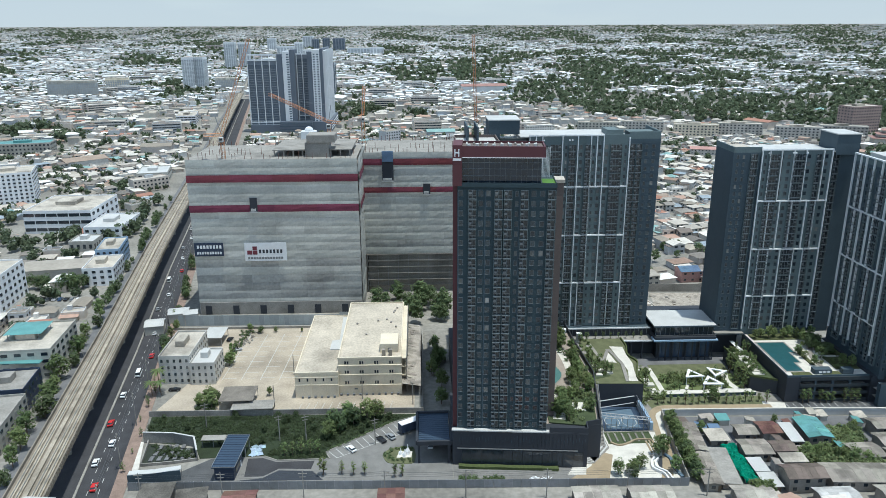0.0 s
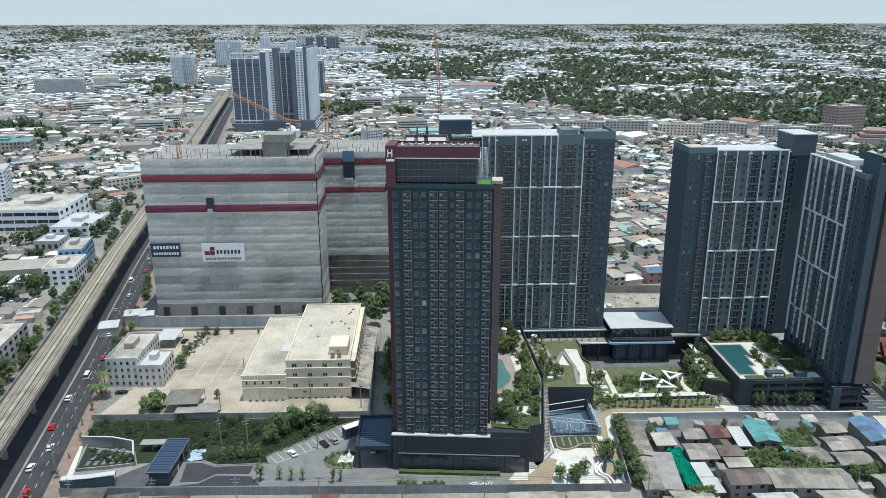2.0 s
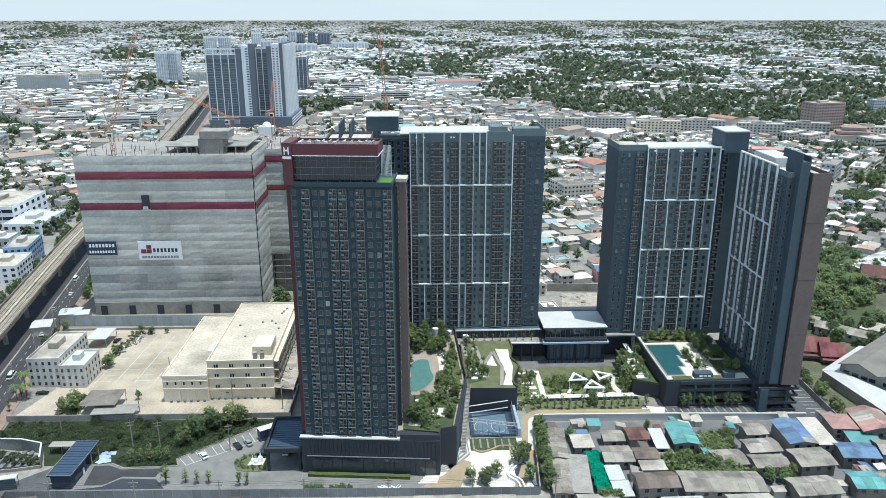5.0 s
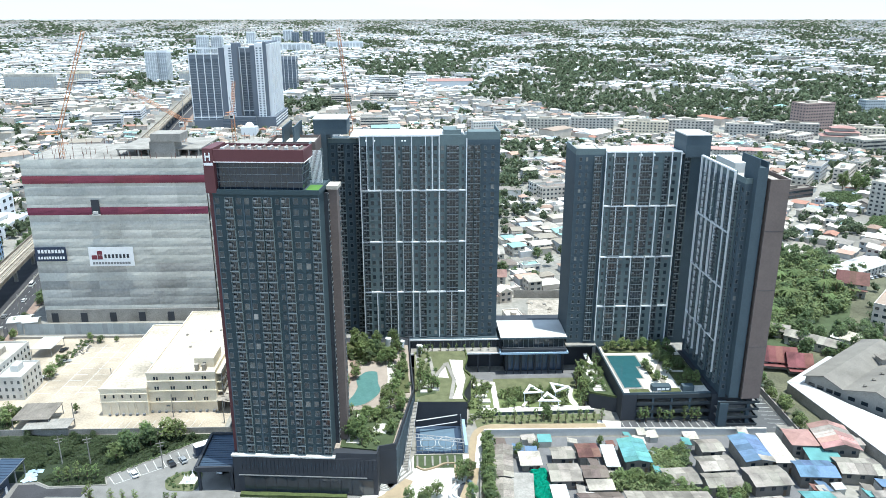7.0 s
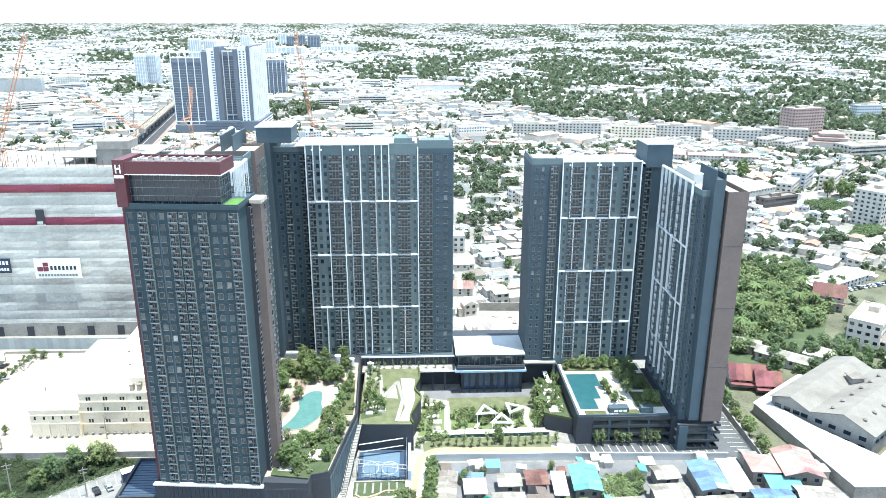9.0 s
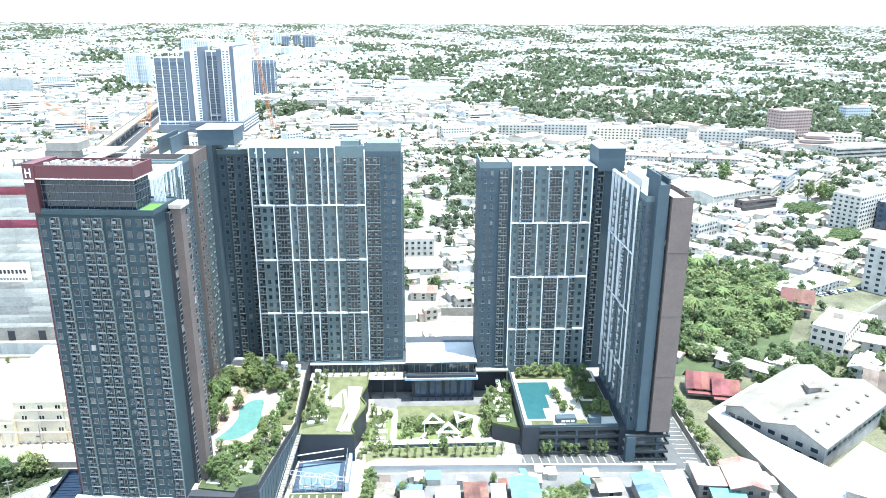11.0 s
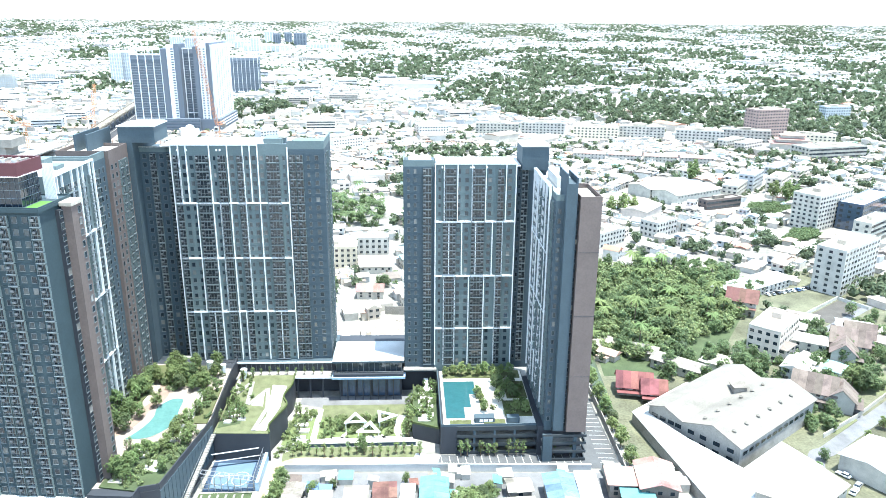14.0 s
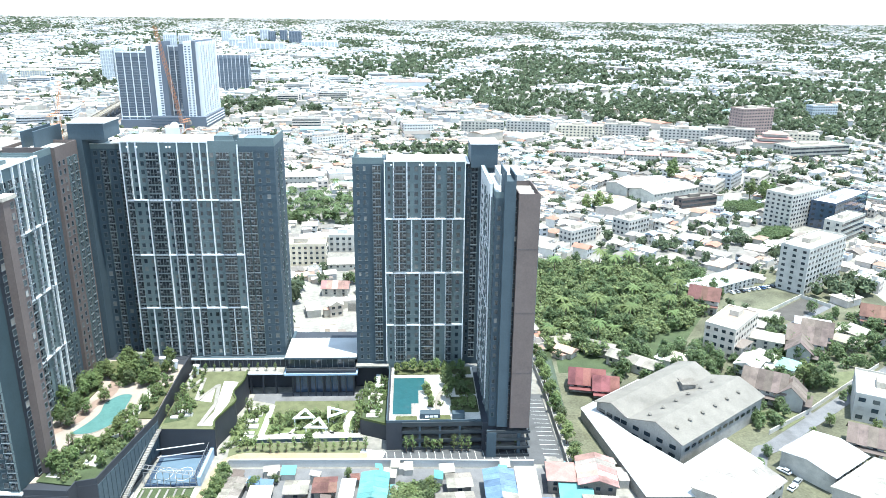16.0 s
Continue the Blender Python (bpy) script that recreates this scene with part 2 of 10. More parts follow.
M["old_sheet"] = mat("old_sheet_roof", (0.285, 0.262, 0.23), 0.95, 0.3, 0.5, fine=3, stain=0.4, random_per="object", spread=0.45)

# ---- building helpers ----
def mesh_object(name, bm, material, parent=None, label=""):
    me = bpy.data.meshes.new(name)
    bm.normal_update()
    bm.to_mesh(me)
    bm.free()
    for m in (material if isinstance(material, (list, tuple)) else [material]):
        me.materials.append(m)
    ob = new(name, me)
    if parent is not None:
        ob.parent = parent
    if label:
        ob["label"] = label
    return ob


JOINED = {"window_band", "crown", "trunk", "mast", "boom", "counter_jib", "stay", "handrail", "wire", "net", "sheet_lap", "court_line", "line", "banner_letters", "upstand", "rebar", "floor_band", "wheel", "pier", "roof_vent", "coping", "parapet"}
LOOSE = {"floor_band", "rebar", "sheet_lap", "banner_letters", "glazing"}


def islands(bm):
    seen, out = set(), []
    for f in bm.faces:
        if f in seen:
            continue
        grp, todo = [], [f]
        seen.add(f)
        while todo:
            g = todo.pop(); grp.append(g)
            for e in g.edges:
                for k in e.link_faces:
                    if k not in seen:
                        seen.add(k); todo.append(k)
        out.append(grp)
    return out


def part(name, bm, material, parent, label=""):
    """One mesh object under a thing; boxes that stand apart become parts of their own."""
    if name not in JOINED and 6 < len(bm.faces) < 400:
        isl = islands(bm)
        if 1 < len(isl) <= 24:
            last = None
            for grp in isl:
                one = bmesh.new()
                vs = {v: one.verts.new(v.co) for v in {q: 0 for f in grp for q in f.verts}}
                for f in grp:
                    g = one.faces.new([vs[v] for v in f.verts])
                    g.material_index = f.material_index
                last = mesh_object(name, one, material, parent, label)
            bm.free()
            return last
    ob = mesh_object(name, bm, material, parent, label)
    if name in LOOSE:
        ob["kind"] = "stuff"
    return ob


def thing(name, label, category, group="", kind="", at=None):
    ob = tagged(new(name), label, category, group, kind)
    if at is not None:
        ob.matrix_basis = at
    return ob


def share(name, me, parent, m):
    ob = new(name, me)
    ob.parent = parent
    ob.matrix_basis = m
    return ob


def box(bm, x0, y0, z0, x1, y1, z1, mi=0):
    v = [bm.verts.new(p) for p in ((x0, y0, z0), (x1, y0, z0), (x1, y1, z0), (x0, y1, z0), (x0, y0, z1), (x1, y0, z1), (x1, y1, z1), (x0, y1, z1))]
    for q in ((3, 2, 1, 0), (4, 5, 6, 7), (0, 1, 5, 4), (1, 2, 6, 5), (2, 3, 7, 6), (3, 0, 4, 7)):
        bm.faces.new([v[i] for i in q]).material_index = mi
    return v


def boxes(*bs):
    bm = bmesh.new()
    for b in bs:
        box(bm, *b)
    return bm


def rbox(x0, y0, z0, x1, y1, z1, r=0.15):
    """A box with its edges rounded off."""
    bm = boxes((x0, y0, z0, x1, y1, z1))
    bmesh.ops.bevel(bm, geom=bm.edges[:], offset=r, segments=1, affect="EDGES")
    return bm


def prism(bm, outline, z0, z1, mi=0, top=True, bottom=True):
    lo = [bm.verts.new((x, y, z0)) for x, y in outline]
    hi = [bm.verts.new((x, y, z1)) for x, y in outline]
    n = len(outline)
    for i in range(n):
        bm.faces.new((lo[i], lo[(i + 1) % n], hi[(i + 1) % n], hi[i])).material_index = mi
    if top:
        bm.faces.new(hi).material_index = mi
    if bottom:
        bm.faces.new(lo[::-1]).material_index = mi


def prism_bm(outline, z0, z1):
    bm = bmesh.new()
    prism(bm, outline, z0, z1)
    bmesh.ops.recalc_face_normals(bm, faces=bm.faces[:])
    return bm


def tube(bm, a, b, r, r2=None, seg=6):
    a, b = Vector(a), Vector(b)
    r2 = r if r2 is None else r2
    q = (b - a).to_track_quat("Z", "Y").to_matrix()
    lo = [bm.verts.new(a + q @ Vector((r * math.cos(t), r * math.sin(t), 0))) for t in [2 * math.pi * i / seg for i in range(seg)]]
    hi = [bm.verts.new(b + q @ Vector((r2 * math.cos(t), r2 * math.sin(t), 0))) for t in [2 * math.pi * i / seg for i in range(seg)]]
    for i in range(seg):
        bm.faces.new((lo[i], lo[(i + 1) % seg], hi[(i + 1) % seg], hi[i]))
    bm.faces.new(hi); bm.faces.new(lo[::-1])


def gable(bm, w, d, h, rise, over=0.6, thick=0.25, mi=0, along="x"):
    """A pitched roof over a w by d plan centred on the origin, ridge along x."""
    if along == "y":
        w, d = d, w
    x, y = w / 2 + over, d / 2 + over
    e = h - rise * over / (d / 2)
    P = [(-x, -y, e), (x, -y, e), (x, 0, h + rise), (-x, 0, h + rise), (x, y, e), (-x, y, e)]
    if along == "y":
        P = [(-b, a, c) for a, b, c in P]
    up = [bm.verts.new((a, b, c + thick)) for a, b, c in P]
    lo = [bm.verts.new(p) for p in P]
    for q in ((0, 1, 2, 3), (3, 2, 4, 5)):
        bm.faces.new([up[i] for i in q]).material_index = mi
        bm.faces.new([lo[i] for i in q[::-1]]).material_index = mi
    for a, b in ((0, 1), (1, 2), (2, 4), (4, 5), (5, 3), (3, 0)):
        bm.faces.new((lo[a], lo[b], up[b], up[a])).material_index = mi


def hip(bm, w, d, h, rise, over=0.6, mi=0):
    x, y = w / 2 + over, d / 2 + over
    r = max(0.0, x - y)
    lo = [bm.verts.new(p) for p in ((-x, -y, h), (x, -y, h), (x, y, h), (-x, y, h))]
    a, b = bm.verts.new((-r, 0, h + rise)), bm.verts.new((r, 0, h + rise))
    for f in ((lo[0], lo[1], b, a), (lo[2], lo[3], a, b), (lo[1], lo[2], b), (lo[3], lo[0], a), (lo[3], lo[2], lo[1], lo[0])):
        bm.faces.new(f).material_index = mi


def gable_walls(bm, w, d, h, rise, mi=0, along="x"):
    if along == "y":
        w, d = d, w
    x, y = w / 2, d / 2
    P = [(-x, -y, 0), (x, -y, 0), (x, y, 0), (-x, y, 0), (-x, -y, h), (x, -y, h), (x, y, h), (-x, y, h), (-x, 0, h + rise), (x, 0, h + rise)]
    if along == "y":
        P = [(-b, a, c) for a, b, c in P]
    v = [bm.verts.new(p) for p in P]
    for q in ((0, 1, 5, 4), (2, 3, 7, 6), (1, 2, 6, 9, 5), (3, 0, 4, 8, 7)):
        bm.faces.new([v[i] for i in q]).material_index = mi


def far_z(x, y):
    """Height of the land: level near by, rising gently towards the distance."""
    d = math.hypot(x - 60, y)
    if d < 1800:
        return 0.0
    u = min((d - 1800) / 3100, 0.965)
    D = 1800 + (d - 1800) / (1 - u)
    return 135 - d * 135 / D


def far_scale(x, y):
    d = math.hypot(x - 60, y)
    if d < 1800:
        return 1.0
    u = min((d - 1800) / 3100, 0.965)
    return d / (1800 + (d - 1800) / (1 - u))

# ---- ground ----
def build_ground():
    bm = bmesh.new()
    rad = [0, 120, 260, 450, 700, 1000, 1400, 1800, 2000, 2250, 2500, 2800, 3100, 3400, 3700, 4000, 4300, 4500, 4650, 4780]
    n = 72
    rings = []
    c = bm.verts.new((60, 0, 0))
    for r in rad[1:]:
        ring = []
        for i in range(n):
            t = 2 * math.pi * i / n
            x, y = 60 + r * math.cos(t), r * math.sin(t)
            ring.append(bm.verts.new((x, y, far_z(x, y) - 0.02)))
        rings.append(ring)
    for i in range(n):
        bm.faces.new((c, rings[0][i], rings[0][(i + 1) % n]))
        for a, b in zip(rings, rings[1:]):
            bm.faces.new((a[i], b[i], b[(i + 1) % n], a[(i + 1) % n]))
    bmesh.ops.recalc_face_normals(bm, faces=bm.faces[:])
    tagged(mesh_object("ground", bm, M["ground"]), "flat earth and pale concrete ground of a city plain", "ground", kind="structure")


build_ground()

# ---- condominium towers ----
def pane_material():
    m = glass_mat("window_panes", (0.030, 0.038, 0.045), 0.12)
    nt = m.node_tree
    n, l = nt.nodes, nt.links
    hsv = next(x for x in n if x.type == "HUE_SAT")
    oi = n.new("ShaderNodeObjectInfo")
    cr = n.new("ShaderNodeValToRGB")
    cr.color_ramp.interpolation = "CONSTANT"
    e = cr.color_ramp.elements
    e[0].color = (0.030, 0.045, 0.056, 1)
    e[1].position, e[1].color = 0.45, (0.048, 0.066, 0.076, 1)
    for p, c in ((0.7, (0.020, 0.030, 0.040, 1)), (0.88, (0.10, 0.11, 0.11, 1)), (0.96, (0.2, 0.2, 0.19, 1)), (0.992, (0.36, 0.35, 0.33, 1))):
        x = e.new(p); x.color = c
    l.new(oi.outputs["Random"], cr.inputs[0]); l.new(cr.outputs[0], hsv.inputs["Color"])
    return m


M["pane"] = pane_material()
M["pane_dark"] = glass_mat("balcony_door_glass", (0.035, 0.042, 0.048), 0.12)
M["frame"] = mat("grey_window_frame", (0.20, 0.23, 0.245), 0.5, 0.1, 2.0)
M["frame_dark"] = mat("slate_window_frame", (0.125, 0.145, 0.155), 0.5, 0.1, 2.0)
M["front_wall"] = mat("blue_grey_render", (0.039, 0.062, 0.073), 0.75, 0.12, 0.25, fine=2)
M["rail_dark"] = mat("grey_balustrade", (0.13, 0.14, 0.145), 0.5, 0.1, 2.0)
M["aircon"] = mat("aircon_casing", (0.20, 0.21, 0.215), 0.6, 0.1, 2.0)


def make_window(w, h):
    """A frame that stands proud of the wall, with a sill and the pane set back in it."""
    bm = bmesh.new()
    t = 0.10
    box(bm, -w / 2, -0.10, 0, -w / 2 + t, 0.02, h)
    box(bm, w / 2 - t, -0.10, 0, w / 2, 0.02, h)
    box(bm, -w / 2 + t, -0.10, h - t, w / 2 - t, 0.02, h)
    box(bm, -w / 2 - 0.08, -0.16, -0.10, w / 2 + 0.08, 0.02, 0)
    box(bm, -w / 2 + t, -0.03, 0, w / 2 - t, 0.01, h - t, 1)
    me = bpy.data.meshes.new("window")
    bm.to_mesh(me); bm.free()
    me.materials.append(M["frame_dark"]); me.materials.append(M["pane"])
    return me


def make_balcony(w, leaves, ac=1):
    """Slab, glazed door leaves, balustrade and the condenser unit that stands on the slab."""
    bm = bmesh.new()
    h = 2.35
    box(bm, -w / 2, -0.75, -0.14, w / 2, 0.02, 0.0, 0)
    # paler nosing puts the sunlit slab edge into the colour
    box(bm, -w / 2 - 0.05, -0.84, -0.17, w / 2 + 0.05, -0.752, 0.04, 2)
    box(bm, -w / 2 + 0.05, -0.04, 0.0, w / 2 - 0.05, 0.01, h, 1)
    for i in range(leaves + 1):
        x = -w / 2 + 0.08 + (w - 0.16) * i / leaves
        box(bm, x - 0.06, -0.10, 0.0, x + 0.06, -0.035, h, 2)
    box(bm, -w / 2, -0.11, h, w / 2, 0.02, h + 0.14, 2)
    box(bm, -w / 2, -0.75, 0.92, w / 2, -0.69, 1.02, 3)
    for i in range(int(w / 0.45) + 1):
        x = -w / 2 + 0.03 + (w - 0.06) * i / int(w / 0.45)
        box(bm, x - 0.022, -0.74, 0.0, x + 0.022, -0.70, 0.92, 3)
    for sx in (-w / 2, w / 2 - 0.1):
        box(bm, sx, -0.72, 0.0, sx + 0.1, -0.11, h + 0.14, 0)
    for i in range(ac):
        x = -w / 2 + 0.55 + i * (w - 1.1)
        box(bm, x - 0.4, -0.62, 1.25, x + 0.4, -0.2, 1.85, 4)
    me = bpy.data.meshes.new("balcony")
    bm.to_mesh(me); bm.free()
    for k in ("dark2", "pane_dark", "frame", "rail_dark", "aircon"):
        me.materials.append(M[k])
    return me


WIN = {"s": make_window(0.95, 1.45), "w": make_window(1.35, 1.6), "l": make_window(1.9, 1.7)}
BAL = {"b": make_balcony(2.3, 2), "B": make_balcony(2.9, 3), "P": make_balcony(4.6, 4, 2)}


def facade(tower, m, columns, floors, fh, z0, skip=()):
    """Windows and balconies, floor by floor; columns are (offset, kind)."""
    for f in range(floors):
        for x, k in columns:
            if k in WIN:
                share("window", WIN[k], tower, m @ pose(x, 0, z0 + f * fh + 0.85))
            else:
                share("balcony", BAL[k], tower, m @ pose(x, 0, z0 + f * fh + 0.15))


def floor_lines(tower, m, x0, x1, floors, fh, z0, material, depth=0.06):
    """The shallow joint band at every floor level."""
    bm = bmesh.new()
    for f in range(floors + 1):
        z = z0 + f * fh
        vs = box(bm, x0, -depth, z - 0.10, x1, 0, z + 0.02)
    bm.transform(m)
    part("floor_band", bm, material, tower)


def fins(tower, m, sections, depth=0.6, w=0.34):
    """White fins: sections are (z0, z1, offsets); a white rail closes each section below."""
    for z0, z1, xs in sections:
        for x in xs:
            bm = boxes((x - w / 2, -depth, z0, x + w / 2, -0.002, z1 - 0.5))
            bm.transform(m)
            part("white_fin", bm, M["white"], tower)
        bm = boxes((xs[0] - w / 2, -depth - 0.04, z1 - 0.5, xs[-1] + w / 2, -0.002, z1))
        bm.transform(m)
        part("white_rail", bm, M["white"], tower)


def parapet(tower, x0, y0, x1, y1, z, h, t, material, name="parapet"):
    bm = boxes((x0, y0, z, x1, y0 + t, z + h), (x0, y1 - t, z, x1, y1, z + h), (x0, y0 + t, z, x0 + t, y1 - t, z + h), (x1 - t, y0 + t, z, x1, y1 - t, z + h))
    part(name, bm, material, tower)


def rotated(x, y, turn):
    """The frame of a facade that starts at x, y; turn 0 faces south, 90 east, -90 west."""
    return pose(x, y, 0, 0, 0, turn)


# tower with the maroon crown, at the street front
def tower_front():
    t = thing("condo_tower", "dark grey condominium tower with maroon side strip and glazed maroon crown", "tower", "condominium towers")
    t.matrix_basis = pose(2.3, 197.6, 0, 0, 0, -4.9) @ pose(-2.3, -198.0, 0)
    part("wall", boxes((2.3, 198.0, 12.6, 30.1, 214, 90.6)), M["front_wall"], t)
    part("wall", boxes((30.9, 206.3, 12.6, 33.4, 211.2, 90.2)), M["brown"], t, "brown rendered wall pier")
    part("wall", boxes((30.102, 204.8, 12.6, 31.2, 206.298, 89.5)), M["darkest"], t)
    part("wall", boxes((0.9, 199.4, 12.6, 2.298, 214, 91.0), (0.9, 197.2, 91.002, 3.6, 207.5, 102.6)), M["maroon"], t, "maroon cladding strip")
    cols = [(0.95, "w"), (4.3, "b"), (6.7, "w"), (8.9, "w"), (11.8, "b"), (14.5, "b"), (17.0, "s"), (19.2, "b"), (21.8, "w"), (24.3, "w"), (26.9, "b")]
    facade(t, rotated(2.3, 198.0, 0), cols, 26, 2.965, 13.0)
    floor_lines(t, rotated(2.3, 198.0, 0), 0, 27.8, 26, 2.965, 13.0, M["front_wall"])
    for x in (2.35, 10.1, 19.9):
        part("pilaster", boxes((x, 197.86, 13.2, x + 0.35, 197.998, 89)), M["dark"], t)
    for f in range(26):
        share("window", WIN["l"], t, rotated(31.202, 205.6, 90) @ pose(0, 0, 13.0 + f * 2.965 + 0.4))
        share("window", WIN["w"], t, rotated(33.4, 209.8, 90) @ pose(0, 0, 13.0 + f * 2.965 + 0.7))
    # shoulder terrace under the crown
    part("cornice", boxes((2.4, 197.4, 90.602, 30.6, 212.0, 91.5)), M["front_wall"], t)
    parapet(t, 3.7, 197.5, 30.5, 211.9, 91.5, 0.4, 0.2, M["front_wall"])
    part("roof_cap", boxes((30.602, 206.0, 90.202, 33.7, 211.5, 91.2)), M["roof_grey"], t)
    part("roof_lawn", boxes((26.6, 198.2, 91.5, 30.2, 205.5, 91.58)), M["turf"], t, "strip of green turf on the shoulder")
    # glazed storey
    part("curtain_wall", boxes((3.602, 199.0, 91.5, 26.0, 207.0, 99.0)), M["crown_glass"], t, "dark reflective curtain wall")
    for i in range(15):
        x = 3.75 + i * 1.52
        part("mullion", boxes((x, 198.9, 91.5, x + 0.07, 198.998, 99.0)), M["rail_dark"], t)
    for i in range(6):
        y = 199.0 + i * 1.5
        part("mullion", boxes((26.002, y, 91.5, 26.1, y + 0.07, 99.0)), M["rail_dark"], t)
    for z in (93.6, 95.6, 97.4):
        part("transom", boxes((3.602, 198.86, z, 26.14, 198.998, z + 0.09)), M["frame"], t)
        part("transom", boxes((26.002, 199.0, z, 26.13, 207.0, z + 0.09)), M["frame"], t)
    part("crown", boxes((3.602, 197.4, 99.2, 27.0, 207.6, 99.7), (3.602, 197.4, 99.7, 27.0, 197.8, 102.3), (26.6, 197.8, 99.7, 27.0, 207.6, 102.3), (3.602, 207.2, 99.7, 26.6, 207.6, 102.3)), M["maroon"], t, "maroon parapet band")
    part("soffit_trim", boxes((3.602, 197.3, 99.0, 27.1, 207.6, 99.198)), M["white"], t)
    part("crown_roof", boxes((3.602, 197.8, 99.702, 26.6, 207.2, 101.7)), M["brown"], t)
    for i in range(11):
        part("pipe_rack", boxes((4.6 + i * 2.0, 202.6 + (i % 2), 101.702, 5.0 + i * 2.0, 206.0, 102.2)), M["concrete"] if i % 3 else M["white_roof"], t)
    for i in range(9):
        x = 5.0 + i * 2.35
        part("rooftop_unit", rbox(x, 199.2 + (i % 3) * 0.9, 101.7, x + 0.9, 200.1 + (i % 3) * 0.9, 102.6, 0.08), M["white_roof"], t)
    for i in range(9):
        part("louvre_slat", boxes((26.4 + i * 0.34, 208.0, 91.5, 26.55 + i * 0.34, 208.3, 100.4)), M["white"], t, "white upright louvre slat")
    # letters and emblem of the sign as plain shapes
    part("sign_emblem", boxes((1.45, 197.12, 99.4, 1.75, 197.198, 101.5), (2.55, 197.12, 99.4, 2.85, 197.198, 101.5), (1.752, 197.12, 100.3, 2.548, 197.198, 100.75)), M["white"], t)
    part("sign_emblem", boxes((1.05, 197.12, 98.2, 3.4, 197.198, 98.9)), M["white"], t)
    return t


def roof_crown(t, x0, y0, x1, y1, z, floor_mat):
    part("roof", boxes((x0 + 0.4, y0 + 0.4, z, x1 - 0.4, y1 - 0.4, z + 0.3)), floor_mat, t)


def tower_back_left():
    t = thing("condo_tower", "slate grey condominium tower with white fin grid on its front", "tower", "condominium towers")
    part("wall", boxes((34.9, 277.9, 12.6, 74.4, 298, 90.0)), M["dark2"], t)
    part("wall", boxes((74.402, 278.2, 12.6, 86.9, 298, 91.5)), M["dark"], t, "darker corner bay")
    part("wall", boxes((23.0, 281.5, 12.6, 34.898, 298, 90.0)), M["dark"], t, "recessed dark bay")
    part("core", boxes((18.6, 276.2, 12.6, 22.998, 298, 94.0), (18.6, 276.2, 94.0, 30.6, 290, 99.3)), M["dark"], t, "dark lift core")
    part("core_roof", boxes((18.3, 275.9, 99.302, 30.9, 290.3, 99.7)), M["white_roof"], t)
    m = rotated(34.9, 277.9, 0)
    cols = [(1.6, "b"), (4.1, "w"), (6.7, "w"), (10.3, "P"), (14.5, "s"), (17.0, "B"), (20.4, "w"), (23.2, "b"), (25.5, "s"), (27.9, "w"), (30.5, "w"), (34.4, "P"), (38.2, "s")]
    facade(t, m, cols, 26, 2.96, 12.9)
    floor_lines(t, m, 0, 39.5, 26, 2.96, 12.9, M["dark2"])
    facade(t, rotated(74.4, 278.2, 0), [(1.6, "b"), (4.1, "b"), (7.0, "s"), (9.9, "w")], 26, 2.96, 12.9)
    floor_lines(t, rotated(74.4, 278.2, 0), 0, 12.5, 26, 2.96, 12.9, M["dark"])
    facade(t, rotated(23.0, 281.5, 0), [(1.6, "w"), (4.6, "b"), (7.4, "w"), (10.4, "b")], 26, 2.96, 12.9)
    facade(t, rotated(86.9, 281.0, 90), [(2.0, "w"), (6.0, "b")], 26, 2.96, 12.9)
    a = [0, 7.4, 13.0, 15.5, 19.1, 24.3, 29.3, 39.5]
    b = [0, 2.6, 5.1, 13.0, 19.1, 24.3, 26.7, 29.3, 39.5]
    c = [0, 5.1, 10.2, 13.0, 19.1, 21.6, 29.3, 34.2, 39.5]
    fins(t, m, [(12.7, 32.2, c), (32.2, 52.7, a), (52.7, 72.9, a), (72.9, 93.4, b[:-1])])
    fins(t, m, [(72.9, 92.2, [39.4, 39.6])], w=0.2)
    part("wall", boxes((34.9, 277.902, 90.002, 74.4, 278.4, 93.4), (74.402, 278.2, 91.502, 86.9, 278.6, 94.4), (86.5, 278.6, 91.502, 86.9, 298, 94.4), (23.0, 281.5, 90.002, 34.898, 281.9, 91.6)), M["dark2"], t)
    part("coping", boxes((22.9, 281.3, 91.602, 34.85, 282.0, 91.85)), M["white_roof"], t)
    roof_crown(t, 30.8, 278.0, 74.4, 298, 92.4, M["white_roof"])
    part("roof_box", boxes((66.0, 280.5, 91.502, 72.5, 290, 94.8), (75.5, 280, 91.502, 86.0, 290, 93.6)), M["dark2"], t)
    part("roof_box", boxes((71.0, 282.0, 94.802, 74.0, 288, 95.4)), M["roof_grey"], t)
    for x in (37.0, 40.2, 50.3, 51.4):
        part("facade_lamp", rbox(x, 277.0, 91.0, x + 0.55, 277.5, 91.6, 0.1), M["white"], t)
    return t


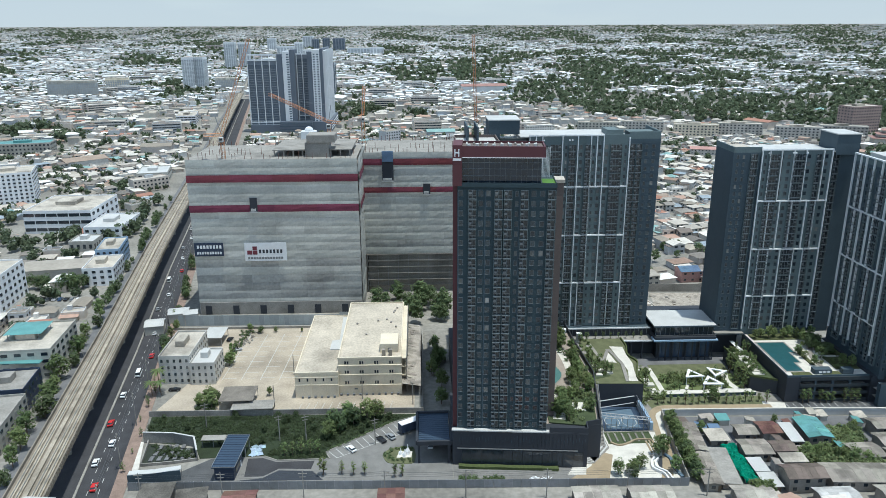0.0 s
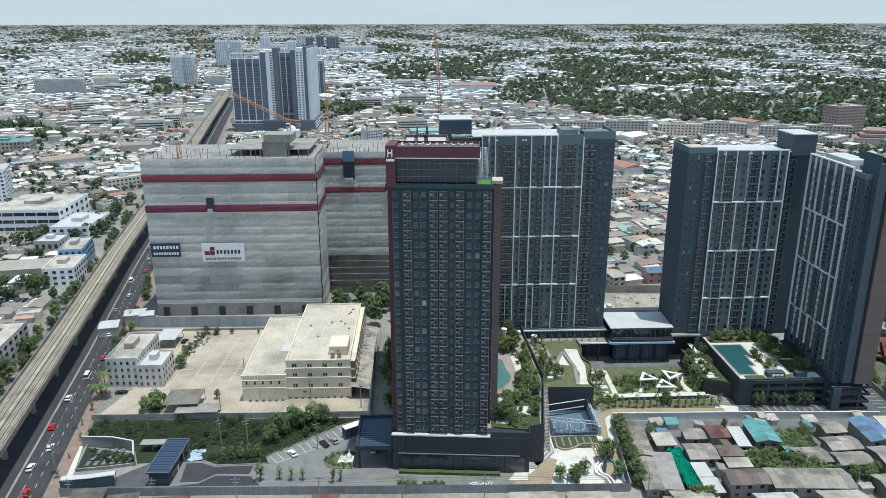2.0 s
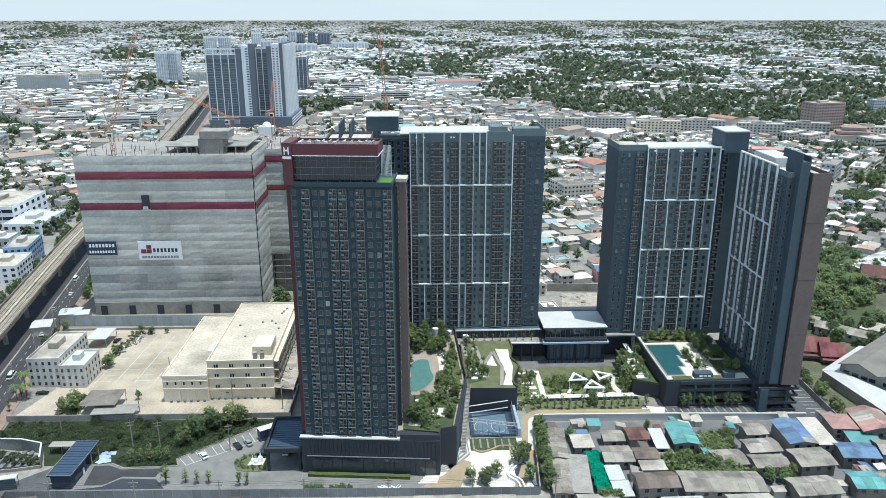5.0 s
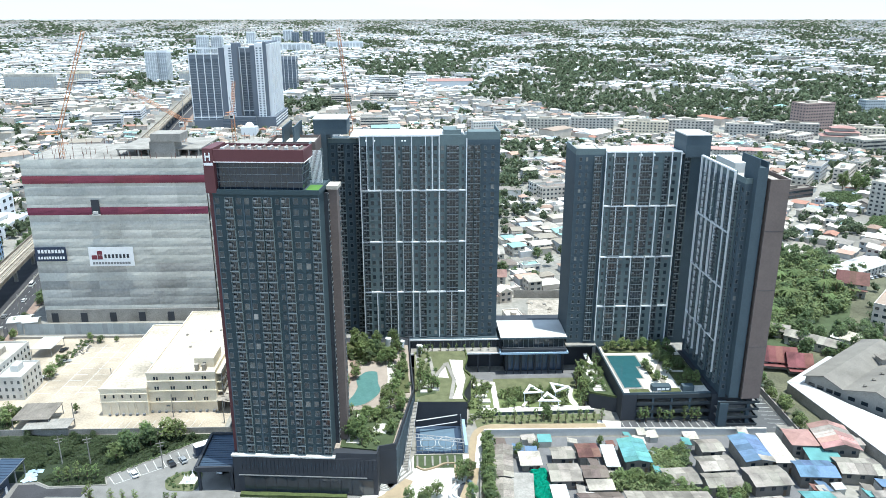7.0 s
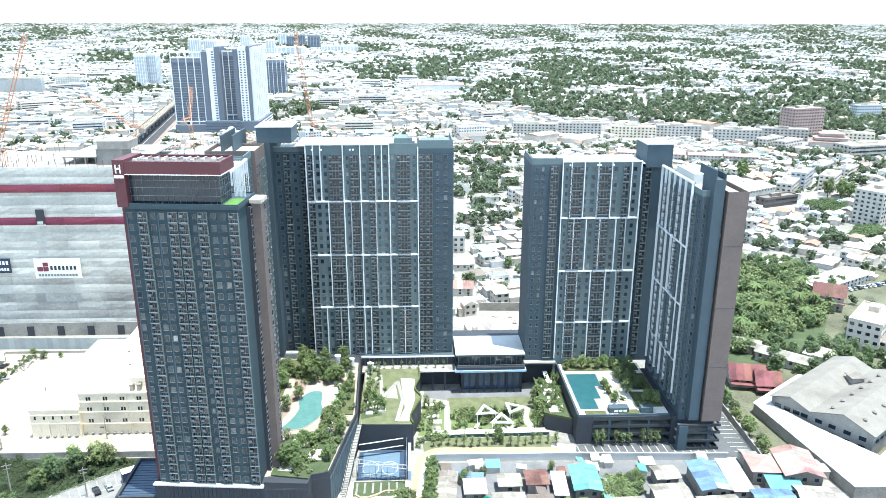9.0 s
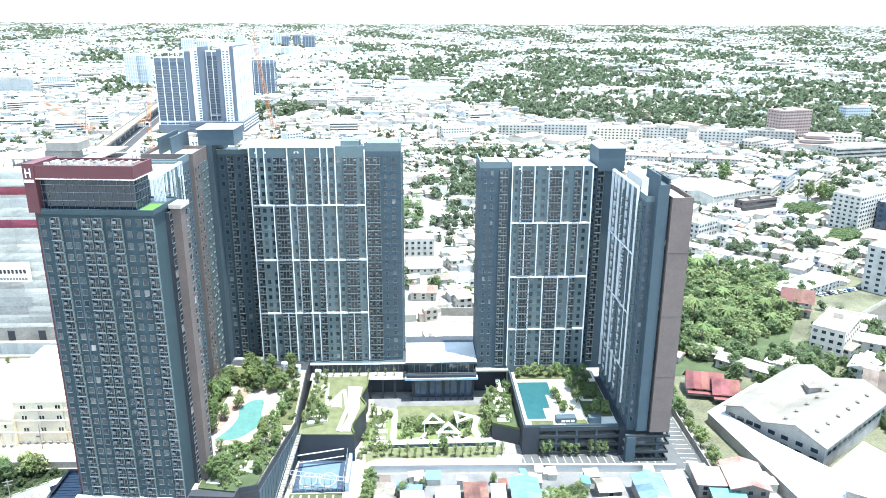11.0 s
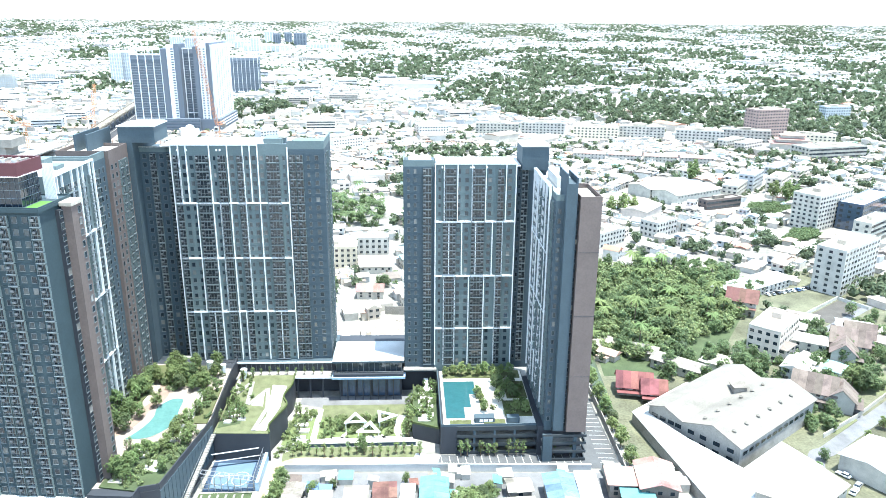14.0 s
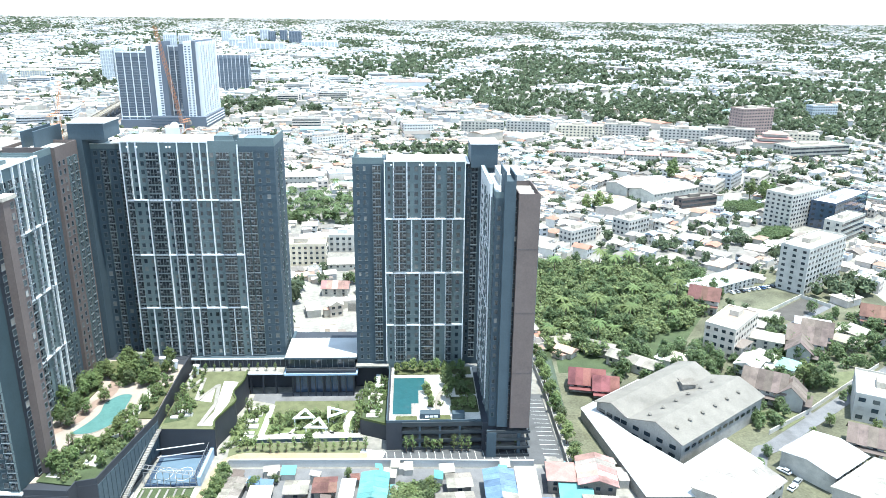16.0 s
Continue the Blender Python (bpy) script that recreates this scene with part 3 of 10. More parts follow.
def tower_back_right():
    t = thing("condo_tower", "slate grey condominium tower with white fins beside the pool deck", "tower", "condominium towers")
    part("wall", boxes((125.2, 271.8, 9.5, 153.0, 290, 85.2)), M["dark2"], t)
    part("wall", boxes((114.2, 272.4, 9.5, 125.198, 290, 86.6)), M["dark"], t, "darker corner bay")
    part("wall", boxes((153.002, 275.0, 9.5, 164.0, 290, 85.2)), M["dark"], t, "recessed dark bay")
    part("core", boxes((155.0, 273.0, 85.202, 164.2, 286, 93.2)), M["dark"], t, "dark lift core")
    part("core_roof", boxes((154.7, 272.7, 93.202, 164.5, 286.3, 93.6)), M["white_roof"], t)
    m = rotated(125.2, 271.8, 0)
    cols = [(1.5, "s"), (5.0, "P"), (8.1, "w"), (10.9, "w"), (14.9, "P"), (18.8, "w"), (22.6, "b"), (25.7, "w")]
    facade(t, m, cols, 25, 2.95, 12.6)
    floor_lines(t, m, 0, 27.8, 25, 2.95, 9.5, M["dark2"])
    facade(t, rotated(114.2, 272.4, 0), [(1.8, "s"), (4.1, "s"), (8.2, "B")], 25, 2.95, 12.6)
    floor_lines(t, rotated(114.2, 272.4, 0), 0, 11, 25, 2.95, 9.5, M["dark"])
    facade(t, rotated(153.0, 275.0, 0), [(1.6, "s"), (3.6, "b")], 25, 2.95, 12.6)
    a = [0, 4.8, 9.3, 14.2, 20.0, 23.6, 27.8]
    b = [0, 3.1, 7.7, 12.7, 17.4, 24.4, 27.8]
    c = [0, 3.1, 7.0, 12.0, 17.4, 21.5, 27.8]
    fins(t, m, [(12.7, 27.4, c), (27.4, 47.6, c), (47.6, 67.6, a), (67.6, 88.0, b)])
    part("wall", boxes((125.2, 271.802, 85.202, 153.0, 272.2, 88.0), (114.2, 272.4, 86.602, 125.198, 272.8, 88.8), (114.2, 272.8, 86.602, 114.6, 290, 88.8)), M["dark2"], t)
    roof_crown(t, 125.2, 272, 155, 290, 86.6, M["white_roof"])
    part("roof_box", boxes((116, 276, 86.602, 124, 288, 87.6)), M["roof_grey"], t)
    for x in (127.3, 137.0, 138.0, 142.6):
        part("facade_lamp", rbox(x, 270.9, 86.2, x + 0.55, 271.4, 86.8, 0.1), M["white"], t)
    return t


def tower_east_wing():
    t = thing("condo_tower", "narrow brown and charcoal condominium wing with white fins along its side", "tower", "condominium towers")
    # darker render here carries the shade of the wing's west side
    part("wall", boxes((158.6, 237.0, 9.5, 171.0, 266, 84.6)), M["dark"], t)
    part("wall", boxes((158.9, 230.4, 9.5, 161.2, 236.998, 84.6)), M["dark"], t)
    part("wall", boxes((165.2, 226.8, 10.8, 171.4, 236.998, 85.2)), M["brown"], t, "tall blank brown end wall")
    part("wall", boxes((161.202, 227.6, 10.8, 164.4, 236.998, 90.2)), M["dark"], t, "charcoal fin wall")
    part("wall", boxes((164.402, 229.0, 10.8, 165.198, 236.998, 84.6)), M["darkest"], t)
    part("wall", boxes((161.202, 227.6, 90.202, 161.6, 240, 93.0), (164.0, 227.6, 90.202, 164.4, 240, 92.0)), M["dark"], t)
    m = rotated(158.6, 265.0, -90)
    cols = [(2.0, "w"), (5.4, "P"), (9.4, "w"), (12.4, "b"), (15.6, "w"), (19.0, "P"), (23.2, "w"), (26.2, "b")]
    facade(t, m, cols, 24, 2.95, 13.2)
    fins(t, m, [(16.0, 28.0, [0, 5, 9, 14, 19, 28.2]), (28.0, 47.6, [0, 4, 9, 12, 19, 24, 28.2]), (47.6, 67.0, [0, 5, 9, 14, 17, 24, 28.2]), (67.0, 87.6, [0, 4, 7.5, 12.5, 17.5, 22.5, 28.2])], depth=0.7, w=0.42)
    facade(t, rotated(158.9, 236.6, -90), [(1.8, "b"), (4.8, "s")], 24, 2.95, 13.2)
    for f in range(24):
        share("window", WIN["s"], t, rotated(164.8, 229.0, 0) @ pose(0, 0, 13.0 + f * 2.95))
        share("balcony", BAL["b"], t, rotated(171.4, 231.5, 90) @ pose(0, 0, 13.0 + f * 2.95))
        share("window", WIN["s"], t, rotated(160.0, 230.4, 0) @ pose(0, 0, 13.0 + f * 2.95))
    for z in (30, 50, 70):
        part("joint_line", boxes((165.25, 226.76, z, 171.35, 226.798, z + 0.08)), M["darkest"], t)
    part("wall", boxes((158.6, 237.0, 84.602, 159.0, 266, 87.6), (158.9, 230.4, 84.602, 159.2, 236.998, 86.4), (159.202, 230.4, 84.602, 161.2, 230.7, 86.4)), M["dark2"], t)
    parapet(t, 165.2, 226.8, 171.4, 245, 85.202, 1.5, 0.3, M["brown"])
    roof_crown(t, 159.0, 237.4, 171.0, 266, 84.602, M["white_roof"])
    part("roof_box", boxes((162, 246, 84.9, 169.5, 262, 88.2)), M["white_roof"], t)
    part("roof_box", boxes((166, 230, 85.2, 170.5, 243, 85.6)), M["roof_grey"], t)
    return t


def tower_west_wing():
    t = thing("condo_tower", "condominium wing with white fins and a brown balcony bay", "tower", "condominium towers")
    part("wall", boxes((5.0, 222.0, 12.6, 20.6, 249.0, 91.6)), M["dark2"], t)
    part("wall", boxes((5.0, 249.002, 12.6, 20.0, 260.0, 92.0)), M["dark"], t)
    part("wall", boxes((5.0, 260.002, 12.6, 21.2, 276.0, 92.6)), M["brown"], t, "brown rendered balcony bay")
    m = rotated(20.6, 222.0, 90)
    facade(t, m, [(1.6, "w"), (4.6, "b"), (7.6, "w"), (10.6, "P"), (14.6, "w"), (18.0, "b"), (20.6, "w"), (23.8, "b")], 26, 2.96, 12.9)
    fins(t, m, [(12.7, 32.0, [0, 4, 9, 13, 19, 22.5, 26.6]), (32.0, 52.5, [0, 6, 9, 15, 19, 24, 26.6]), (52.5, 73.0, [0, 4, 9, 12, 19, 22.5, 26.6]), (73.0, 93.6, [0, 3, 6, 12, 16, 19, 24, 26.6])], depth=0.6, w=0.36)
    facade(t, rotated(20.0, 249.0, 90), [(2.2, "b"), (5.6, "w"), (8.6, "w")], 26, 2.96, 12.9)
    facade(t, rotated(21.2, 260.0, 90), [(1.8, "w"), (5.0, "w"), (8.4, "b"), (12.4, "b")], 26, 2.96, 12.9)
    part("wall", boxes((20.2, 222.0, 91.602, 20.6, 249, 93.6), (5.0, 248.6, 91.602, 20.2, 249.0, 93.6), (5, 222, 91.602, 20.2, 222.4, 93.6)), M["dark2"], t)
    parapet(t, 5.0, 260.0, 21.2, 276.0, 92.602, 1.4, 0.3, M["brown"])
    part("crown_wall", boxes((9.5, 263.5, 92.602, 10.0, 283.0, 98.5), (13.2, 263.5, 92.602, 13.7, 282.5, 98.5)), M["dark"], t)
    part("wall", boxes((5.0, 249.0, 92.002, 20.0, 249.4, 94.2), (19.6, 249.4, 92.002, 20.0, 259.9, 94.2)), M["dark2"], t)
    for x0, y0, w, d, h in ((7.0, 226.0, 5.0, 6.0, 1.6), (13.0, 234.0, 4.0, 5.0, 1.2), (8.0, 240.0, 3.0, 5.0, 2.0)):
        part("roof_box", boxes((x0, y0, 92.9, x0 + w, y0 + d, 92.9 + h)), M["dark2"], t)
    roof_crown(t, 5.2, 222.2, 20.4, 248.8, 92.604, M["white_roof"])
    roof_crown(t, 5.2, 260.2, 21.0, 275.8, 92.7, M["white_roof"])
    return t


TOWERS = [tower_front(), tower_back_left(), tower_back_right(), tower_east_wing(), tower_west_wing()]

# ---- podiums, pool decks and court ----
def slab(name, outline, z0, z1, m, parent, label=""):
    return part(name, prism_bm(outline, z0, z1), m, parent, label)


def line_wall(outline, h0, h1, t, closed=False):
    """An upstand of thickness t that follows a polyline."""
    bm = bmesh.new()
    pts = [Vector((x, y, 0)) for x, y in outline]
    seq = list(zip(pts, pts[1:] + pts[:1])) if closed else list(zip(pts, pts[1:]))
    for a, b in seq:
        d = (b - a).normalized()
        n = Vector((-d.y, d.x, 0)) * t / 2
        prism(bm, [((a - n).x, (a - n).y), ((b - n).x, (b - n).y), ((b + n).x, (b + n).y), ((a + n).x, (a + n).y)], h0, h1)
    bmesh.ops.recalc_face_normals(bm, faces=bm.faces[:])
    return bm


def smooth(pts, n=6):
    """A curve through points."""
    out = []
    P = [Vector(p).to_3d() for p in pts]
    for i in range(len(P) - 1):
        p0, p1, p2, p3 = P[max(i - 1, 0)], P[i], P[i + 1], P[min(i + 2, len(P) - 1)]
        for k in range(n):
            t = k / n
            q = 0.5 * (2 * p1 + (p2 - p0) * t + (2 * p0 - 5 * p1 + 4 * p2 - p3) * t * t + (3 * p1 - p0 - 3 * p2 + p3) * t ** 3)
            out.append((q.x, q.y))
    out.append((P[-1].x, P[-1].y))
    return out


def ribbon(pts, w, z0, z1):
    """A strip of width w along a curve."""
    c = smooth(pts)
    bm = bmesh.new()
    L, R = [], []
    for i, p in enumerate(c):
        a, b = c[max(i - 1, 0)], c[min(i + 1, len(c) - 1)]
        d = Vector((b[0] - a[0], b[1] - a[1])).normalized()
        L.append((p[0] - d.y * w / 2, p[1] + d.x * w / 2)); R.append((p[0] + d.y * w / 2, p[1] - d.x * w / 2))
    rows = [[bm.verts.new((p[0], p[1], z)) for p, z in ((L[i], z0), (R[i], z0), (R[i], z1), (L[i], z1))] for i in range(len(c))]
    for p, q in zip(rows, rows[1:]):
        for k in range(4):
            bm.faces.new((p[k], p[(k + 1) % 4], q[(k + 1) % 4], q[k]))
    bm.faces.new(rows[0][::-1]); bm.faces.new(rows[-1])
    bmesh.ops.recalc_face_normals(bm, faces=bm.faces[:])
    return bm


FRONT = pose(2.3, 197.6, 0, 0, 0, -4.9) @ pose(-2.3, -198.0, 0)


def turned(*bs):
    bm = boxes(*bs)
    bm.transform(FRONT)
    return bm


def podium_west():
    t = thing("podium", "black panelled podium with a planted pool deck on top", "podium")
    out = [(0.9, 196.72), (43.3, 193.1), (43.7, 197.2), (48.6, 198.5), (54.0, 232), (52.6, 262), (52.2, 278), (3, 278), (3, 221), (1, 221)]
    slab("wall", out, 0, 12.5, M["darkest"], t)
    slab("deck", [(30, 199), (48, 201.5), (53, 232), (51.6, 270), (22, 275), (22, 222), (30, 217)], 12.502, 12.62, M["deck_stone"], t, "pinkish stone deck")
    part("upstand", line_wall([(31.3, 194.4), (43.1, 193.4), (43.5, 197.4), (48.4, 198.7), (53.8, 232), (52.4, 262), (52.0, 277)], 12.502, 14.2, 0.35), M["darkest"], t)
    part("white_ledge", turned((0.7, 196.5, 12.502, 31.3, 197.9, 12.9)), M["white_roof"], t, "white ledge under the tower")
    part("white_ledge", turned((2.5, 196.6, 6.1, 40.5, 196.998, 6.3)), M["steel"], t)
    for i in range(34):
        x = 2.6 + i * 1.2
        part("panel", turned((x, 196.86, 6.6, x + 1.12, 196.998, 12.2)), M["darkest"], t)
    slots = [(3.0 + i * 0.92, 196.80, 8.6 + 0.5 * ((i * 7) % 3), 3.12 + i * 0.92, 196.858, 9.9 + 0.5 * ((i * 7) % 3)) for i in range(44)]
    mesh_object("perforation", turned(*slots), M["dark"], t)["kind"] = "stuff"
    for i in range(12):
        x = 4 + i * 3.2
        part("shopfront_pane", turned((x, 196.88, 0.4, x + 3.05, 196.998, 5.6)), M["window"], t)
    n = 16
    for i in range(n):
        a, b = Vector((48.6, 198.5)), Vector((54.0, 232))
        p, q = a.lerp(b, (i + 0.06) / n), a.lerp(b, (i + 0.94) / n)
        part("side_panel", line_wall([(p.x + 0.08, p.y), (q.x + 0.08, q.y)], 1.5, 12.0, 0.16), M["dark"], t)
    # free-form pool
    pool = smooth([(30.2, 223.6), (33.2, 230), (34.5, 236.4), (33.8, 242.4), (36.7, 247.6), (40.2, 247.8), (41.0, 244.6), (41.3, 240), (42.2, 232.4), (37.2, 224.6), (30.2, 223.6)], 5)[:-1]
    slab("pool_coping", [(x + (x - 37) * 0.06, y + (y - 238) * 0.04) for x, y in pool], 12.622, 12.72, M["path"], t)
    slab("pool_water", pool, 12.722, 12.76, M["pool"], t, "turquoise lagoon pool water")
    part("deck_path", ribbon([(24, 224), (29, 232), (30, 240), (33, 250), (30, 262)], 3.4, 12.622, 12.66), M["brick"], t, "reddish paved path")
    part("deck_path", ribbon([(43.6, 216), (45.2, 228), (46.0, 242), (45, 256)], 2.6, 12.622, 12.66), M["white_paving"], t, "white paved path")
    slab("planter_deck", [(32, 199.5), (43, 197.4), (47.6, 201), (50.4, 219.6), (41, 222), (33, 220)], 12.622, 12.95, M["scrub"], t, "planted deck corner")
    for out2 in ([(33.6, 201.5), (37.5, 200.8), (38.6, 205.4), (34.2, 206)], [(40.5, 207), (45.4, 206), (45.8, 211.6), (42, 212)], [(36, 212.4), (40.6, 213.6), (39.4, 218.4), (35.6, 217.6)]):
        slab("deck_pad", out2, 12.952, 13.05, M["white_paving"], t, "white paved pad")
    for out2 in ([(22.5, 236), (27, 238), (28, 256), (22.5, 258)], [(47.5, 232), (52.5, 232), (51.5, 256), (47.5, 252)], [(30, 258), (44, 256), (46, 272), (24, 273)]):
        slab("planting_bed", out2, 12.622, 12.95, M["soil"], t, "planted bed")
    return t


M["brick"] = mat("reddish_paving", (0.26, 0.19, 0.155), 0.9, 0.2, 0.5, fine=3, stain=0.15)
M["podium_dark"] = mat("charcoal_podium_panel", (0.042, 0.050, 0.056), 0.7, 0.12, 0.3)
M["soil"] = mat("planted_soil", (0.09, 0.10, 0.045), 0.95, 0.35, 0.5, fine=3)
M["tan"] = mat("tan_resin_path", (0.34, 0.27, 0.18), 0.9, 0.15, 0.5, fine=4, stain=0.15)
M["pool_deep"] = mat("deep_pool_water", (0.028, 0.095, 0.108), 0.05, 0.12, 0.4, fine=2, spec=0.6)
PODIUM_WEST = podium_west()


def podium_east():
    t = thing("podium", "charcoal car park podium with a lap pool on top", "podium", at=Matrix.Diagonal((1, 1, 0.835, 1)))
    slab("wall", [(126.0, 232.2), (131.2, 232.2), (131.2, 236), (157, 236), (157, 271.5), (126, 271.5)], 0, 12.0, M["darkest"], t)
    part("wall", boxes((157.002, 231, 0, 171.2, 266, 12.5)), M["darkest"], t)
    for z in (0.2, 3.6, 7.2, 10.4):
        part("spandrel", boxes((131.202, 231.9, z, 158.0, 232.3, z + (1.3 if z < 10 else 1.7))), M["podium_dark"], t)
        part("spandrel", boxes((158.2, 227.2, z, 172.0, 227.6, z + 1.0), (171.6, 227.6, z, 172.0, 240, z + 1.0)), M["podium_dark"], t)
    for z in (3.5, 7.1):
        part("deck_slab", boxes((131.202, 232.3, z, 158.1, 236, z + 0.25)), M["concrete"], t)
        part("deck_slab", boxes((158.2, 227.602, z, 171.6, 231, z + 0.25)), M["concrete"], t)
    for x in (136.5, 143.0, 149.5, 157.2):
        part("column", boxes((x, 232.0, 0.0, x + 0.7, 232.8, 12.0)), M["dark"], t)
    part("column", boxes((158.2, 227.0, 0.0, 161.2, 229.0, 10.8), (168.0, 227.7, 0, 169.0, 228.7, 10.8)), M["dark"], t)
    slab("deck", [(127, 233), (156.8, 233), (156.8, 271), (127, 271)], 12.002, 12.12, M["white_paving"], t, "pale stone deck")
    part("upstand", line_wall([(156.8, 232.4), (126.2, 232.4), (126.2, 271)], 12.002, 12.9, 0.3), M["dark"], t)
    pool = [(128.0, 237.0), (134.2, 237.0), (134.2, 244), (136.6, 244), (136.6, 253), (138.9, 253), (138.9, 262.3), (128.0, 262.3)]
    slab("pool_coping", [(127.4, 236.3), (134.8, 236.3), (134.8, 243.4), (137.2, 243.4), (137.2, 252.4), (139.6, 252.4), (139.6, 263), (127.4, 263)], 12.122, 12.3, M["concrete"], t)
    slab("pool_water", pool, 12.302, 12.34, M["pool_deep"], t, "teal lap pool water")
    for b in ((129, 233.2, 136, 235.6), (140, 233.4, 147, 236), (128, 265, 156, 270.8), (147.5, 238, 156.5, 248), (149.5, 250, 156.5, 262), (139.8, 242, 141.5, 252)):
        part("planting_bed", boxes((b[0], b[1], 12.122, b[2], b[3], 12.5)), M["soil"], t)
    part("deck_path", ribbon([(143, 238), (143.4, 248), (147, 256), (152, 266)], 1.6, 12.502, 12.54), M["path"], t)
    part("pavilion", boxes((137.0, 234.0, 12.122, 143.5, 236.8, 14.4), (147.5, 233.6, 12.122, 151.5, 236.0, 14.6)), M["dark"], t, "low dark pool house")
    for i in range(3):
        part("pavilion_louvre", boxes((138.6 + i * 1.5, 233.9, 12.8, 139.8 + i * 1.5, 233.998, 13.7)), M["white"], t)
    part("white_stair", boxes((121.2, 262.0, 8.0, 122.8, 272.0, 8.3), (120.5, 258.5, 6.2, 123.0, 262.0, 6.5)), M["white"], t, "white steps between terraces")
    return t


podium_east()


def rear_podium():
    t = thing("podium", "dark glazed link podium with white horizontal slab edges", "podium")
    part("wall", boxes((52.5, 276.0, 0, 125.9, 300, 12.0)), M["darkest"], t)
    part("slab", boxes((34, 275.4, 12.002, 88.0, 300, 12.4)), M["dark"], t)
    part("slab_edge", boxes((34, 275.0, 12.002, 88.0, 275.398, 12.5)), M["white"], t, "white slab edge")
    part("slab", boxes((52.7, 270.4, 8.2, 88.0, 275.998, 8.6)), M["concrete"], t)
    part("slab_edge", boxes((52.7, 270.0, 8.2, 88.0, 270.398, 8.75)), M["white"], t, "white slab edge")
    part("slab_edge", boxes((113.8, 270.0, 10.9, 125.8, 275.998, 11.4)), M["concrete"], t)
    for i in range(20):
        x = 53.5 + i * 1.75
        part("mullion", boxes((x, 275.86, 8.72, x + 0.12, 275.998, 12.0)), M["frame"], t)
    for i in range(7):
        x = 56 + i * 4.6
        part("column", boxes((x, 270.8, 0, x + 0.6, 271.4, 8.2)), M["darkest"], t)
    return t


rear_podium()


def pavilion():
    t = thing("entrance_pavilion", "dark glass entrance pavilion with a wide white flat roof", "pavilion")
    part("lobby", boxes((90.0, 271.5, 0, 113.0, 286, 9.0)), M["darkest"], t)
    for i in range(4):
        x = 91.2 + i * 5.6
        part("lobby_glass", boxes((x, 271.3, 0.4, x + 4.4, 271.498, 8.2)), M["glass_blue"], t)
    for i in range(9):
        x = 90.2 + i * 2.8
        part("column", boxes((x, 268.6, 0, x + 0.4, 269.1, 8.9)), M["darkest"], t)
    part("fascia", boxes((87.6, 267.6, 8.9, 114.4, 272, 9.6)), M["blue_fascia"], t, "pale blue canopy fascia")
    part("terrace_floor", boxes((88.2, 268.2, 9.602, 113.8, 286, 10.6)), M["darkest"], t)
    part("upper_glazing", boxes((89.0, 271.0, 10.602, 113.2, 286, 14.6)), M["window"], t)
    for i in range(13):
        x = 89.0 + i * 2.0
        part("mullion", boxes((x, 270.8, 10.602, x + 0.12, 270.998, 14.6)), M["frame"], t)
    part("handrail", boxes((88.4, 268.3, 11.5, 113.6, 268.4, 11.62)), M["steel"], t)
    part("roof", boxes((87.9, 269.4, 14.602, 114.0, 287, 15.2)), M["white_roof"], t, "flat white roof")
    part("roof_fascia", boxes((87.8, 269.2, 14.602, 114.1, 269.398, 15.3)), M["dark"], t)
    return t


M["blue_fascia"] = mat("pale_blue_fascia", (0.30, 0.42, 0.56), 0.5, 0.12, 0.5)
pavilion()


def lawn_deck():
    t = thing("lawn_deck", "raised roof garden with a white paved strip and lawn", "deck")
    right = smooth([(72.0, 230.3), (71.0, 235), (73.0, 242), (74.6, 248), (72.6, 254), (74.2, 262), (74.0, 270)], 6)
    out = [(54.3, 231.0)] + right + [(54.0, 270)]
    slab("wall", out, 0, 9.6, M["darkest"], t)
    slab("lawn", out, 9.602, 9.8, M["grass"], t, "mown lawn")
    part("upstand", ribbon(right, 0.5, 9.802, 10.5), M["hedge"], t, "clipped hedge edge")
    slab("white_paving", [(67.4, 262.4), (72.6, 261.5), (72.2, 254), (72.6, 247), (71.4, 240), (70.6, 232.1), (67.2, 232.3), (69.2, 240.9)], 9.802, 9.9, M["white_paving"], t, "bright white paving")
    slab("white_paving", [(65.3, 259.6), (66.6, 247.4), (62.7, 248.2)], 9.802, 9.9, M["white_paving"], t, "bright white paving")
    for i, pts in enumerate(([(54.9, 267.0), (55.6, 256.0)], [(55.8, 255.6), (59.6, 264.6)], [(59.9, 264.8), (61.2, 248.8)], [(61.6, 248.4), (66.0, 259.0)], [(66.3, 259.6), (68.4, 246.0), (66.6, 232.0)])):
        part("paving_strip", line_wall(pts, 9.802, 10.02 + 0.01 * i, 1.3), M["concrete"], t, "grey zigzag path")
    for b in ((56.2, 243.6, 58.8, 245.4), (57.0, 240.4, 60.6, 242.0), (60.4, 238.0, 62.8, 239.8), (56.2, 236.6, 58.6, 238.4)):
        part("bench_slab", boxes((b[0], b[1], 9.802, b[2], b[3], 10.35)), M["white_paving"], t)
    slab("planting_bed", [(54.8, 234), (61.5, 236.5), (62.0, 246.5), (58.4, 250), (55.0, 254)], 9.802, 9.86, M["scrub"], t, "planted bed")
    return t


lawn_deck()


def planter_cones():
    """White tapered light wells on the deck edge."""
    for x, y, r in ((43.8, 269.0, 1.2), (49.2, 266.4, 1.0), (55.9, 268.0, 1.2)):
        bm = bmesh.new()
        tube(bm, (0, 0, 0), (0.3, 0, 3.6), r * 0.8, r, 12)
        ob = mesh_object("white_drum", bm, M["white"])
        ob.matrix_basis = pose(x, y, 9.8 if x > 54 else 12.6)
        tagged(ob, "white tapered drum on the roof garden", "drum", "white drums")


planter_cones()


